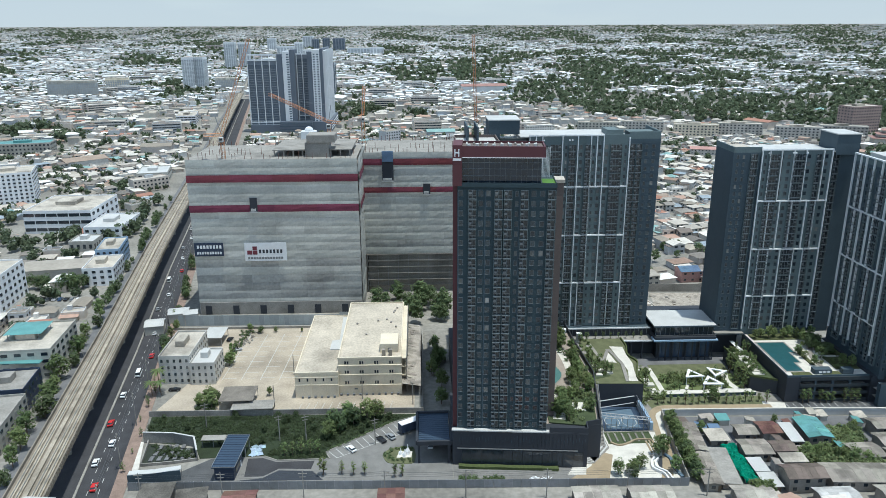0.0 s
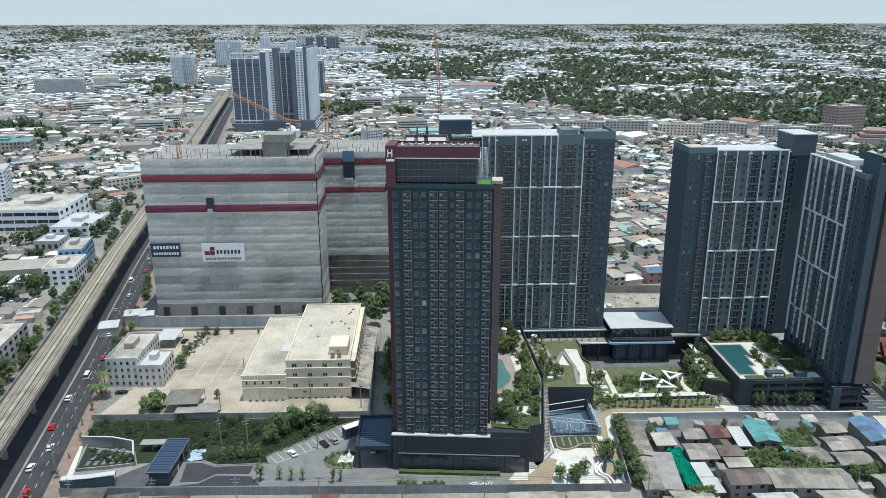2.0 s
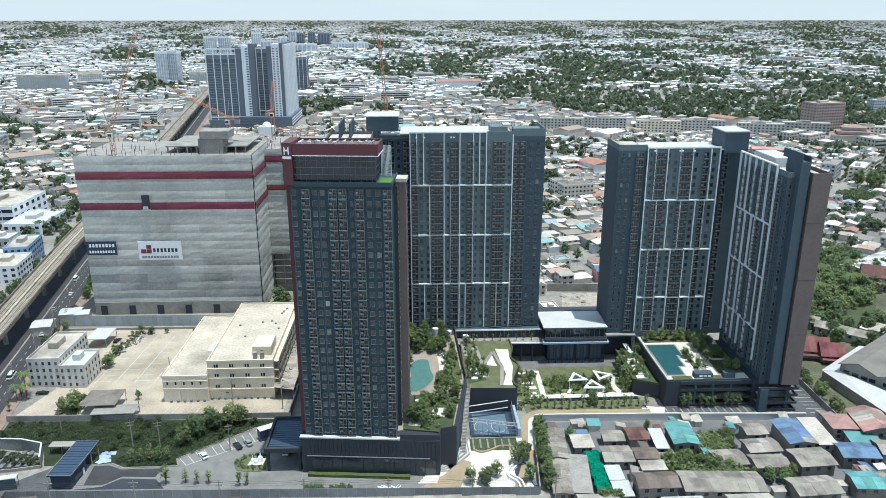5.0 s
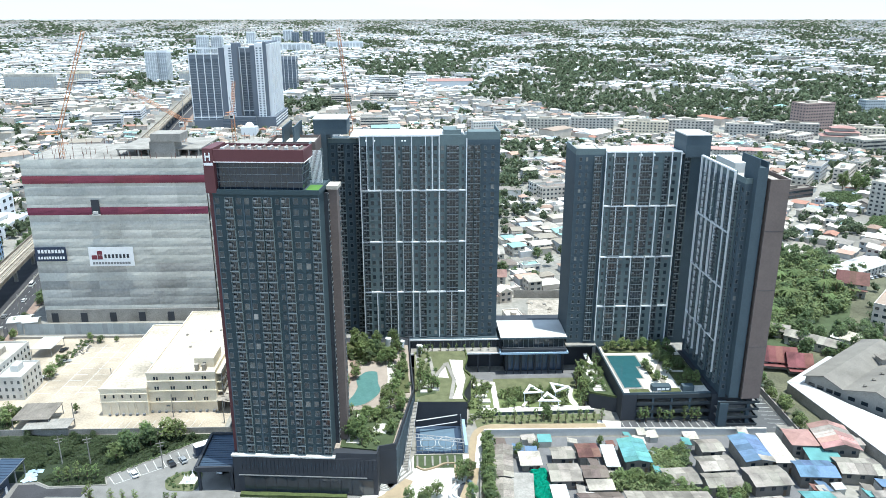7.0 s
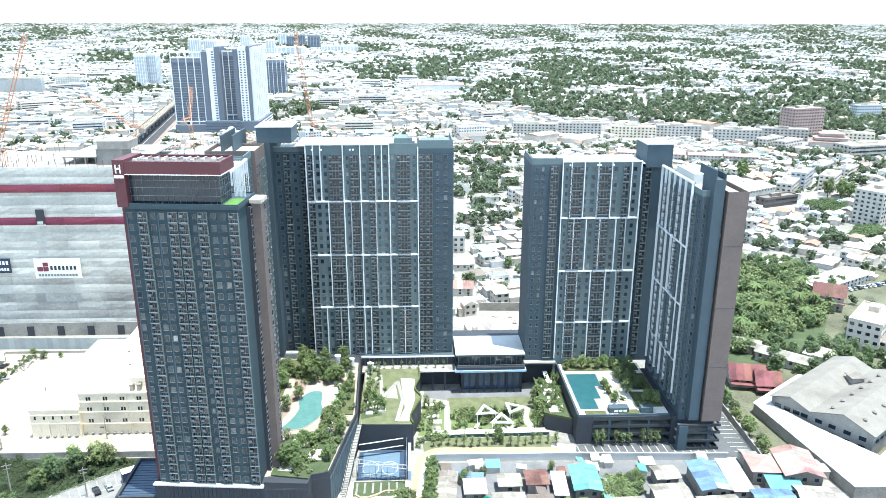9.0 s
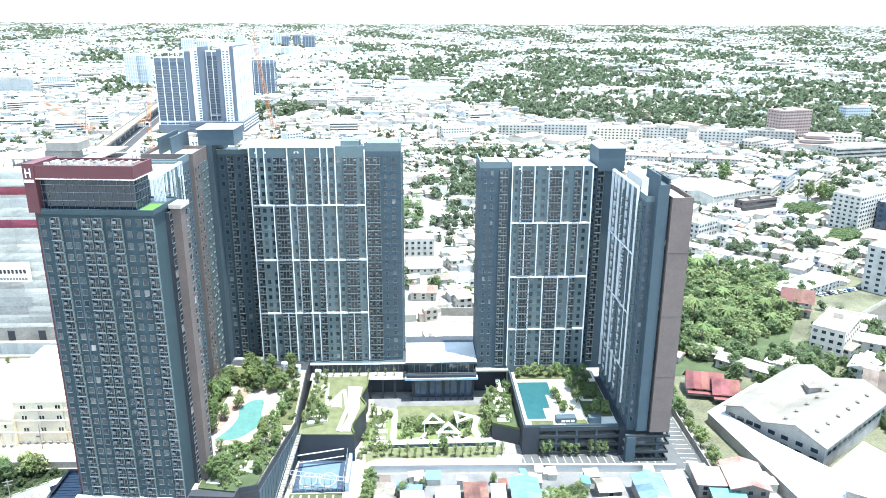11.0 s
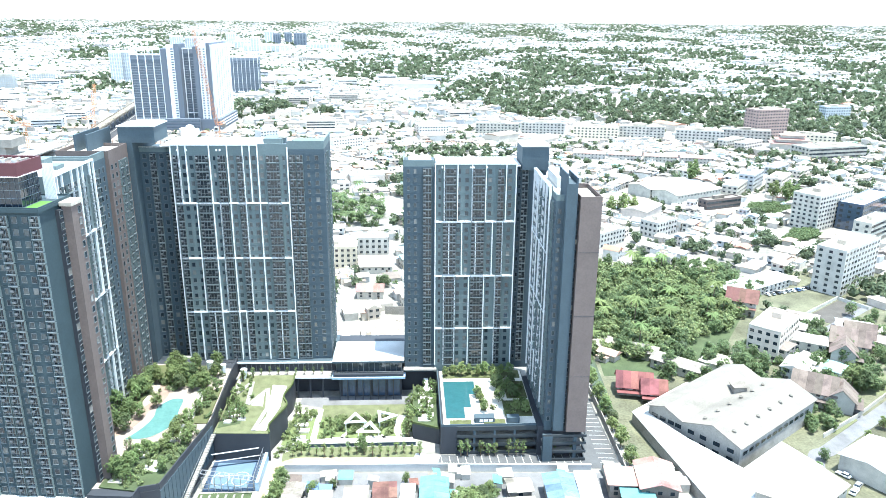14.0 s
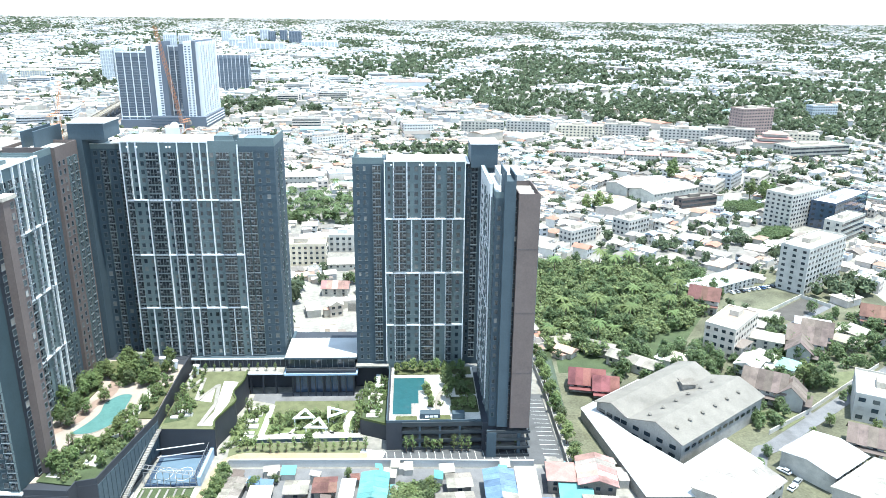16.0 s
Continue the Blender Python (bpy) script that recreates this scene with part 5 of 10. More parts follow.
def site_details():
    for x in range(9):
        for z in (1, 7.5, 14.0):
            part("scaffold_bay", boxes((-36.0 + x * 5.3, 355.9, z, -35.8 + x * 5.3, 356.2, z + 6.4)), M["steel"], K2)
    for z in (6.8, 10.4, 13.9, 17.4, 20.6):
        part("ledger", boxes((-36.4, 355.9, z, 11.8, 356.3, z + 0.25)), M["concrete"], K2)
    # openings in the netting: solid near-black boxes, the dark inside put into colour
    for tw, x, y, z, w, h in ((K, -87.6, 328.2, 51.5, 3.4, 6.6), (K2, -27.0, 355.8, 59.8, 5.6, 13.0), (K2, -6.6, 355.8, 52.8, 3.6, 5.2)):
        part("hoist_opening", boxes((x, y - 0.5, z, x + w, y, z + h)), M["darkest"], tw)
        part("hoist_frame", boxes((x - 0.2, y - 0.9, z - 0.6, x + w + 0.2, y - 0.502, z), (x + 0.4, y - 0.9, z + 0.2, x + w - 0.8, y - 0.502, z + 1.4)), M["white_roof"], tw)
    part("hoist_box", boxes((-27.0, 354.4, 69.5, -21.4, 355.298, 74.8)), M["blue_roof"], K2)
    for i in range(6):
        x = -113 + i * 13.2
        # doorway drawn as a near-black box for the unlit inside
        part("doorway", boxes((x, 327.9, 0.2, x + 3.0, 328.3, 4.6)), M["darkest"], K)
    part("base_band", boxes((-115.4, 328.1, 0.02, -37.4, 328.5, 6.2)), M["concrete"], K)
    # concrete core and top storey
    part("core", boxes((-61.5, 334, 75.8, -50.5, 344, 82.6), (-60.5, 333.5, 82.6, -47.5, 345, 86.0)), M["concrete"], K)
    part("top_storey", boxes((-77, 336, 78.6, -40, 368, 79.1)), M["concrete"], K)
    for i in range(9):
        part("column", boxes((-76.5 + i * 4.4, 336.2, 75.8, -75.9 + i * 4.4, 336.8, 78.6)), M["concrete"], K)
    # two hung banners
    part("banner", boxes((-91.8, 327.5, 27.4, -72.0, 327.62, 36.4)), M["white"], K, "large white banner with red blocks and dark letters")
    part("banner_mark", boxes((-90.6, 327.42, 30.6, -88.2, 327.498, 32.6), (-88.0, 327.42, 30.6, -85.8, 327.498, 32.6), (-88.0, 327.42, 32.8, -85.8, 327.498, 34.6)), M["mesh_red"], K)
    part("banner_letters", boxes(*[(-85.0 + i * 1.66, 327.42, 31.2, -84.0 + i * 1.66, 327.498, 33.0) for i in range(7)]), M["darkest"], K)
    part("banner_letters", boxes(*[(-90.4 + i * 1.3, 327.42, 28.3, -89.4 + i * 1.3, 327.498, 29.4) for i in range(13)]), M["aircon"], K)
    part("banner", boxes((-115.3, 327.5, 30.0, -101.6, 327.62, 36.6)), M["navy"], K, "dark blue banner with pale lettering")
    part("banner_letters", boxes(*[(-114.0 + i * 1.5, 327.42, 33.8, -113.0 + i * 1.5, 327.498, 35.4) for i in range(8)], *[(-114.2 + i * 1.2, 327.42, 31.0, -113.4 + i * 1.2, 327.498, 32.2) for i in range(10)]), M["white"], K)


site_details()


def lattice(bm, a, b, s, n):
    """A lattice mast or boom of four chords with zigzag bracing."""
    a, b = Vector(a), Vector(b)
    q = (b - a).to_track_quat("Z", "Y").to_matrix()
    L = (b - a).length
    c = [Vector((x, y, 0)) for x, y in ((-s, -s), (s, -s), (s, s), (-s, s))]
    for k in c:
        tube(bm, a + q @ k, b + q @ k, 0.10, seg=4)
    for i in range(n):
        z0, z1 = L * i / n, L * (i + 1) / n
        for j in range(4):
            p, r = c[j], c[(j + 1) % 4]
            tube(bm, a + q @ (p + Vector((0, 0, z0))), a + q @ (r + Vector((0, 0, z1))), 0.05, seg=3)


def crane(x, y, z0, h, az, boom, lift, label):
    t = thing("tower_crane", label, "crane", "tower cranes")
    bm = bmesh.new()
    lattice(bm, (x, y, z0), (x, y, z0 + h), 0.8, int(h / 2.2))
    part("mast", bm, M["orange_steel"], t)
    d = Vector((math.cos(radians(az)) * math.cos(radians(lift)), math.sin(radians(az)) * math.cos(radians(lift)), math.sin(radians(lift))))
    p = Vector((x, y, z0 + h + 1))
    bm = bmesh.new()
    lattice(bm, p, p + d * boom, 0.6, int(boom / 2.4))
    part("boom", bm, M["orange_steel"], t)
    back = Vector((-d.x, -d.y, 0)).normalized()
    bm = bmesh.new()
    lattice(bm, p, p + back * 8, 0.6, 4)
    part("counter_jib", bm, M["orange_steel"], t)
    c = p + back * 7
    part("counterweight", boxes((c.x - 1.2, c.y - 1.0, c.z - 2.4, c.x + 1.2, c.y + 1.0, c.z - 0.7)), M["concrete"], t)
    cab = part("cab", rbox(x - 1.0, y - 2.4, z0 + h - 2.2, x + 1.0, y - 0.9, z0 + h, 0.15), M["white_roof"], t)
    part("cab_window", boxes((x - 0.7, y - 2.46, z0 + h - 1.4, x + 0.7, y - 2.398, z0 + h - 0.4)), M["window"], cab)
    bm = bmesh.new()
    tube(bm, p + Vector((0, 0, 0)), p + Vector((back.x * 2, back.y * 2, 8)), 0.2, seg=4)
    tube(bm, p + Vector((back.x * 2, back.y * 2, 8)), p + d * boom * 0.8, 0.05, seg=3)
    part("stay", bm, M["steel"], t)


crane(-98.7, 331.8, 75, 11, 15, 45, 70, "orange luffing crane with a steep boom on the half-built tower")
crane(-52.3, 354.5, 75, 13.6, 140, 45, 14, "orange luffing crane with a long low boom over the half-built tower")
crane(22.4, 389, 0, 84, -100, 48, 69, "slender orange crane with a steep lattice boom")
crane(-38.5, 393, 73, 14, 80, 16, 72, "small yellow-orange crane at the back of the half-built wing")


def site_fence():
    t = thing("fence", "grey ribbed hoarding round the construction site", "fence")
    for i in range(38):
        x = -122 + i * 2.35
        part("panel", boxes((x, 314.6 - i * 0.05, 0, x + 2.3, 314.7 - i * 0.05, 5.2 if i < 32 else 6.4)), M["hoarding"], t)
    part("kerb", boxes((-123, 309.5, 0, -33, 310.3, 1.1)), M["concrete"], t)


M["hoarding"] = mat("ribbed_grey_hoarding", (0.33, 0.36, 0.37), 0.6, 0.15, 0.4, random_per="object", spread=0.12)
site_fence()
for x, y, w, d, h in ((-124, 322, 9, 8, 4.5), (-117, 318, 6, 6, 5.5), (-131, 309, 8, 9, 4)):
    t_ = thing("site_shed", "small grey site shed with a metal roof", "shed", "site sheds", at=pose(x, y, 0, 0, 0, 12))
    part("wall", boxes((-w / 2, -d / 2, 0, w / 2, d / 2, h)), M["pale_wall"], t_)
    bm = bmesh.new(); gable(bm, w, d, h, 0.9, 0.3); part("roof", bm, M["white_roof"], t_)

# ---- car park and cream building ----
patch("parking_lot", [(-107, 231.2), (-11.5, 229.8), (-11.0, 303), (-37, 310.0), (-122, 313), (-99, 262)], 0.03, M["lot"], "sun-bleached concrete parking lot with faded bay lines", "parking")
rows_ = []
for k in range(4):
    for i in range(9):
        rows_.append((-88 + k * 7.6, 260 + i * 5.0, -82.5 + k * 7.6, 260 + i * 5.0 - 0.3, 0.2))
    rows_.append((-88 + k * 7.6, 258, -86 + k * 7.6, 303, 0.22))
rows_ += [(-54 + i * 2.8, 233.5, -53.2 + i * 2.8, 239, 0.15) for i in range(13)]
bay_lines("marking_lot", rows_, "faded white bay lines")
wall_run("wall_lot_south", [(-107, 231.0), (-60, 230.4), (-8, 229.8)], 2.2, 0.3, M["concrete"], "weathered wall between lot and scrub")
wall_run("wall_lot_east", [(-8.5, 230), (-8.0, 300)], 2.6, 0.3, M["concrete"], "weathered wall beside the condominium")


M["cream_roof"] = mat("stained_pale_roof", (0.50, 0.445, 0.365), 0.95, 0.3, 0.09, fine=1.2, stain=0.5)
M["old_sheet"] = mat("patched_roof_sheet", (0.34, 0.31, 0.27), 0.8, 0.3, 0.4, fine=3, stain=0.5, random_per="object", spread=0.3)


def prism_slope(a, b, thick=0.06):
    """A thin sheet from a to b that falls towards greater x."""
    bm = boxes((a[0], a[1], 0, b[0], b[1], thick))
    for v in bm.verts:
        k = (v.co.x - a[0]) / (b[0] - a[0])
        v.co.z += a[2] + (b[2] - a[2]) * k
    return bm


def cream_building():
    t = thing("cream_building", "cream-painted flat-roofed building with small windows and worn roof", "building")
    part("wall", boxes((-40.0, 244.2, 0, -16.2, 301, 15.0)), M["cream"], t)
    part("wall", boxes((-56.2, 242.6, 0, -40.002, 299, 10.0)), M["cream"], t)
    parapet(t, -40.0, 244.2, -16.2, 301, 15.002, 0.7, 0.4, M["cream"])
    parapet(t, -56.2, 242.6, -40.004, 299, 10.002, 0.6, 0.4, M["cream"])
    part("roof", boxes((-39.6, 244.6, 15.004, -16.6, 300.6, 15.2)), M["cream_roof"], t, "stained pale roof")
    part("roof", boxes((-55.8, 243.0, 10.004, -40.4, 298.6, 10.2)), M["cream_roof"], t, "stained pale roof")
    part("stair_house", rbox(-24.4, 249, 15.2, -17.4, 259, 18.8, 0.12), M["cream"], t)
    part("stair_house_door", boxes((-21.4, 248.9, 15.25, -20.3, 248.998, 17.2)), M["rail_dark"], t)
    part("tank", boxes((-23.5, 246, 15.2, -22.2, 247.4, 17.6), (-21.0, 246, 15.2, -19.7, 247.4, 17.6)), M["roof_grey"], t)
    for z in (4.4, 8.8, 12.6):
        part("ledge", boxes((-40.2, 243.7, z - 0.3, -16.0, 244.198, z)), M["cream"], t)
        for i in range(4):
            x = -37.6 + i * 5.6
            for dx in (0, 0.9):
                part("window", boxes((x + dx, 244.08, z + 0.3, x + dx + 0.6, 244.198, z + 1.5)), M["window"], t)
    for z in (5.6, 8.7):
        part("ledge", boxes((-56.4, 242.2, z - 0.25, -39.8, 242.598, z)), M["cream"], t)
    slab("raised_strip", [(-45.2, 262.7), (-40.404, 262.7), (-40.404, 296), (-43.0, 296), (-42.2, 272), (-45.2, 271)], 10.202, 10.7, M["white_roof"], t, "white raised roof strip")
    part("lean_to_roof", prism_slope((-16.19, 242.4, 5.4), (-8.9, 300.4, 4.2)), M["old_sheet"], t, "patched corrugated lean-to roof")
    for i in range(24):
        y = 243.0 + i * 2.4
        part("roof_sheet", prism_slope((-15.9 + random.uniform(0, 3), y, 5.46), (-9.0 - random.uniform(0, 2.4), y + random.uniform(1.0, 2.2), 4.3)), M["old_sheet"], t)
    for i in range(9):
        part("lean_to_post", boxes((-9.4, 243 + i * 7, 0, -9.2, 243.2 + i * 7, 4.2)), M["steel"], t)
    for x in (-50.6, -45.2):
        part("pilaster", boxes((x, 242.35, 0.02, x + 0.5, 242.598, 9.9)), M["cream"], t)
    for x in (-32.5, -24.6):
        part("pilaster", boxes((x, 243.95, 0.02, x + 0.5, 244.198, 14.9)), M["cream"], t)
    part("louvre", boxes((-34.2, 244.06, 2.4, -32.9, 244.198, 2.9)), M["rail_dark"], t)
    for z, x0, y0 in ((10.45, -56.5, 242.3), (15.5, -40.3, 243.9)):
        part("cornice", boxes((x0, y0, z - 0.35, -39.8 if z < 11 else -15.9, y0 + 0.29, z + 0.3)), M["cream"], t)
    for i in range(5):
        x = -54.8 + i * 3.0
        part("window", boxes((x, 242.48, 6.9, x + 0.6, 242.598, 8.1)), M["window"], t)
        part("rib", boxes((x + 1.4, 242.4, 0.1, x + 1.7, 242.598, 5.2)), M["cream"], t)
    for i in range(16):
        x = -54 + i * 2.4
        y = 242.0 if x < -40.5 else 243.6
        unit = part("condenser", rbox(x, y - 0.1, 0.1, x + 0.9, y + 0.55, 0.9, 0.05), M["aircon"], t)
        fan = bmesh.new(); tube(fan, (x + 0.45, y - 0.14, 0.5), (x + 0.45, y - 0.101, 0.5), 0.3, seg=10)
        part("fan_grille", fan, M["rail_dark"], unit)
    for z in (3.6, 7.2, 10.8, 14.2):
        part("side_walkway", boxes((-16.198, 246, z - 0.3, -14.2, 300, z)), M["cream"], t)
        part("walkway_rail", boxes((-14.3, 246, z, -14.2, 300, z + 0.9)), M["steel"], t)
    for i in range(12):
        part("side_post", boxes((-14.5, 246 + i * 4.9, 0, -14.2, 246.3 + i * 4.9, 14.2)), M["concrete"], t)
    for i in range(9):
        x, y = random.uniform(-38, -18), random.uniform(260, 298)
        part("roof_vent", rbox(x, y, 15.2, x + 0.8, y + 0.8, 15.8, 0.08), M["concrete"], t)


cream_building()


M["office_white"] = mat("weathered_white_wall", (0.55, 0.535, 0.50), 0.9, 0.18, 0.3, fine=3, stain=0.3)


def flat_block(name, label, x0, y0, x1, y1, h, floors, wall, roof, bays, group="", turn=0.0, east=True, band=False, fine=None, win=0.5):
    """A plain flat-roofed building with rows of windows on two sides."""
    w, d = x1 - x0, y1 - y0
    t = thing(name, label, "building", group, at=pose((x0 + x1) / 2, (y0 + y1) / 2, 0, 0, 0, turn))
    part("wall", boxes((-w / 2, -d / 2, 0, w / 2, d / 2, h)), wall, t)
    part("roof", boxes((-w / 2 + 0.3, -d / 2 + 0.3, h + 0.002, w / 2 - 0.3, d / 2 - 0.3, h + 0.15)), roof, t)
    bm = boxes((-w / 2, -d / 2, h + 0.002, w / 2, -d / 2 + 0.25, h + 0.9), (-w / 2, d / 2 - 0.25, h + 0.002, w / 2, d / 2, h + 0.9),
               (-w / 2, -d / 2 + 0.25, h + 0.002, -w / 2 + 0.25, d / 2 - 0.25, h + 0.9), (w / 2 - 0.25, -d / 2 + 0.25, h + 0.002, w / 2, d / 2 - 0.25, h + 0.9))
    part("parapet", bm, wall, t)
    fh = h / floors
    bw = w / bays
    wm, mw = None, None
    fine = math.hypot((x0 + x1) / 2 - 60, (y0 + y1) / 2) < 360 if fine is None else fine
    if not fine:
        bm = bmesh.new()
        for f in range(floors):
            z = f * fh + fh * 0.32
            for i in range(bays):
                x, ww = -w / 2 + bw * (i + 0.5), bw * (0.92 if band else 0.46)
                box(bm, x - ww / 2, -d / 2 - 0.15, z, x + ww / 2, -d / 2 + 0.02, z + fh * 0.45)
            nb = max(2, int(d / bw))
            for i in range(nb):
                y, ww = -d / 2 + d * (i + 0.5) / nb, bw * 0.46
                box(bm, w / 2 - 0.02, y - ww / 2, z, w / 2 + 0.15, y + ww / 2, z + fh * 0.45)
                box(bm, -w / 2 - 0.15, y - ww / 2, z, -w / 2 + 0.02, y + ww / 2, z + fh * 0.45)
        ob = mesh_object("glazing", bm, M["window"], t); ob["kind"] = "stuff"
    for f in range(floors if fine else 0):
        for i in range(bays):
            x = -w / 2 + bw * (i + 0.5)
            ww = bw * (0.92 if band else win)
            if wm is None:
                b = boxes((-ww / 2, -0.12, 0, ww / 2, 0.02, fh * 0.45)); wm = bpy.data.meshes.new("window"); b.to_mesh(wm); b.free(); wm.materials.append(M["pane"])
                b = boxes((-ww / 2 - 0.1, -0.3, -0.14, ww / 2 + 0.1, 0.02, -0.002)); mw = bpy.data.meshes.new("sill"); b.to_mesh(mw); b.free(); mw.materials.append(wall)
            share("window", wm, t, pose(x, -d / 2, f * fh + fh * 0.32))
        if east:
            nb = max(2, int(d / bw))
            for i in range(nb):
                share("window", wm, t, pose(w / 2, -d / 2 + d * (i + 0.5) / nb, f * fh + fh * 0.32, 0, 0, 90))
    part("tank_room", rbox(-w * 0.2, -d * 0.1, h + 0.15, w * 0.1, d * 0.2, h + 2.6, 0.1), roof, t)
    return t


flat_block("white_office", "white three-storey office with a corrugated lean-to roof", -111.0, 256.0, -99.0, 281, 11.2, 4, M["office_white"], M["roof_grey"], 5, win=0.36)
flat_block("white_office", "low white building with a pale metal roof", -98.9, 255.0, -89.4, 269, 8.6, 3, M["office_white"], M["white_roof"], 4, win=0.34)


def carport(x, y, w, d, h, m, label, turn=0):
    t = thing("carport", label, "carport", "carports", at=pose(x, y, 0, 0, 0, turn))
    bm = boxes((-w / 2, -d / 2, h, w / 2, d / 2, h + 0.2))
    part("roof", bm, m, t)
    for i in range(int(w / 1.2)):
        part("roof_rib", boxes((-w / 2 + 0.6 + i * 1.2, -d / 2, h + 0.202, -w / 2 + 0.7 + i * 1.2, d / 2, h + 0.26)), m, t)
    for sx in (-w / 2 + 0.3, w / 2 - 0.3):
        for sy in (-d / 2 + 0.3, d / 2 - 0.3):
            part("post", boxes((sx - 0.1, sy - 0.1, 0, sx + 0.1, sy + 0.1, h - 0.002)), M["steel"], t)


carport(-100.2, 296.5, 8.6, 12, 4, M["white_roof"], "open carport with a pale green metal roof")
carport(-76.6, 239.0, 12.5, 11.5, 4.2, M["old_roof"], "open shed with a weathered grey roof", 2)
carport(-70.0, 232.5, 15, 6.5, 3.0, M["concrete"], "low patched metal lean-to", 2)

# ---- viaduct and road ----
VIA = [(-96.0, 20.0), (-105.5, 95.0), (-118.4, 170.5), (-139.0, 285.0), (-161.4, 401.5), (-222.0, 745.0), (-291.0, 1120.0), (-345.0, 1420.0)]


def along(pts, s):
    for a, b in zip(pts, pts[1:]):
        L = math.hypot(b[0] - a[0], b[1] - a[1])
        if s <= L:
            k = s / L
            return (a[0] + (b[0] - a[0]) * k, a[1] + (b[1] - a[1]) * k, math.degrees(math.atan2(b[1] - a[1], b[0] - a[0])))
        s -= L
    return None


def viaduct():
    t = thing("viaduct", "elevated concrete railway viaduct with two slab tracks", "viaduct")
    for off, w, z0, z1, nm, m in ((0, 6.0, 8.2, 9.998, "girder", "viaduct"), (0, 11.2, 10.0, 10.8, "deck", "viaduct"), (-5.4, 0.35, 10.802, 12.0, "parapet", "viaduct"), (5.4, 0.35, 10.802, 12.0, "parapet", "viaduct"),
                                  (-3.7, 1.1, 10.802, 11.25, "track_plinth", "rail"), (-2.0, 1.1, 10.802, 11.25, "track_plinth", "rail"), (2.0, 1.1, 10.802, 11.25, "track_plinth", "rail"), (3.7, 1.1, 10.802, 11.25, "track_plinth", "rail"), (0, 1.2, 10.802, 11.5, "cable_trough", "rail"), (-3.7, 0.16, 11.252, 11.42, "rail", "rail_dark"), (-2.0, 0.16, 11.252, 11.42, "rail", "rail_dark"), (2.0, 0.16, 11.252, 11.42, "rail", "rail_dark"), (3.7, 0.16, 11.252, 11.42, "rail", "rail_dark")):
        bm = bmesh.new()
        L = [Vector(p) for p in VIA]
        side = []
        for i, p in enumerate(L):
            a, b = L[max(i - 1, 0)], L[min(i + 1, len(L) - 1)]
            d = (b - a).normalized()
            side.append((p, Vector((d.y, -d.x))))
        for (p, n), (q, k) in zip(side, side[1:]):
            prism(bm, [tuple(p + n * (off - w / 2)), tuple(p + n * (off + w / 2)), tuple(q + k * (off + w / 2)), tuple(q + k * (off - w / 2))], z0, z1)
        bmesh.ops.recalc_face_normals(bm, faces=bm.faces[:])
        part(nm, bm, M[m], t)
    s = 130.0
    while s < 1300:
        x, y, a = along(VIA, s)
        bm = bmesh.new()
        tube(bm, (0, 0, 0), (0, 0, 7.0), 1.0, 1.0, 10)
        box(bm, -1.0, -2.6, 6.6, 1.0, 2.6, 8.198)
        bm.transform(pose(x, y, 0, 0, 0, a))
        part("pier", bm, M["concrete"], t)
        s += 30.0
    # closely set brackets along the street side parapet
    s = 140.0
    bm = bmesh.new()
    while s < 400:
        x, y, a = along(VIA, s)
        bmesh.ops.transform(bm, matrix=pose(x, y, 10.3, 0, 0, a) @ pose(0, -5.6, 0), verts=box(bm, -0.12, -0.35, 0, 0.12, 0.0, 1.6))
        s += 1.9
    mesh_object("parapet_brackets", bm, M["viaduct"], t)["kind"] = "stuff"


viaduct()


def offset_line(pts, off):
    L = [Vector(p) for p in pts]
    out = []
    for i, p in enumerate(L):
        a, b = L[max(i - 1, 0)], L[min(i + 1, len(L) - 1)]
        d = (b - a).normalized()
        q = p + Vector((d.y, -d.x)) * off
        out.append((q.x, q.y))
    return out


def strip(name, off, w, z0, z1, m, label, category):
    bm = bmesh.new()
    a, b = offset_line(VIA, off - w / 2), offset_line(VIA, off + w / 2)
    for i in range(len(VIA) - 1):
        prism(bm, [a[i], b[i], b[i + 1], a[i + 1]], z0, z1)
    bmesh.ops.recalc_face_normals(bm, faces=bm.faces[:])
    return tagged(mesh_object(name, bm, m), label, category, kind="structure")


strip("road", 3.0, 30, 0.0, 0.05, M["asphalt"], "dark asphalt avenue under and beside the viaduct", "road")
strip("kerb_median", 7.6, 0.7, 0.052, 0.35, M["concrete"], "concrete median kerb", "kerb")
strip("pavement_east", 20.0, 4.0, 0.0, 0.2, M["brick"], "reddish paved footway beside the avenue", "pavement")
strip("pavement_west", -14.0, 4.0, 0.0, 0.2, M["drive"], "grey footway beside the avenue", "pavement")


def lane_marks():
    t = thing("marking_road", "white dashed lane lines", "marking", kind="structure")
    bm = bmesh.new()
    s = 130.0
    while s < 560:
        x, y, a = along(VIA, s)
        for off in (11.0, 14.3):
            bmesh.ops.transform(bm, matrix=pose(x, y, 0.054, 0, 0, a) @ pose(0, -off, 0), verts=box(bm, -1.2, -0.08, 0, 1.2, 0.08, 0.012))
        s += 6.0
    mesh_object("dashes", bm, M["white_line"], t)["kind"] = "stuff"


lane_marks()


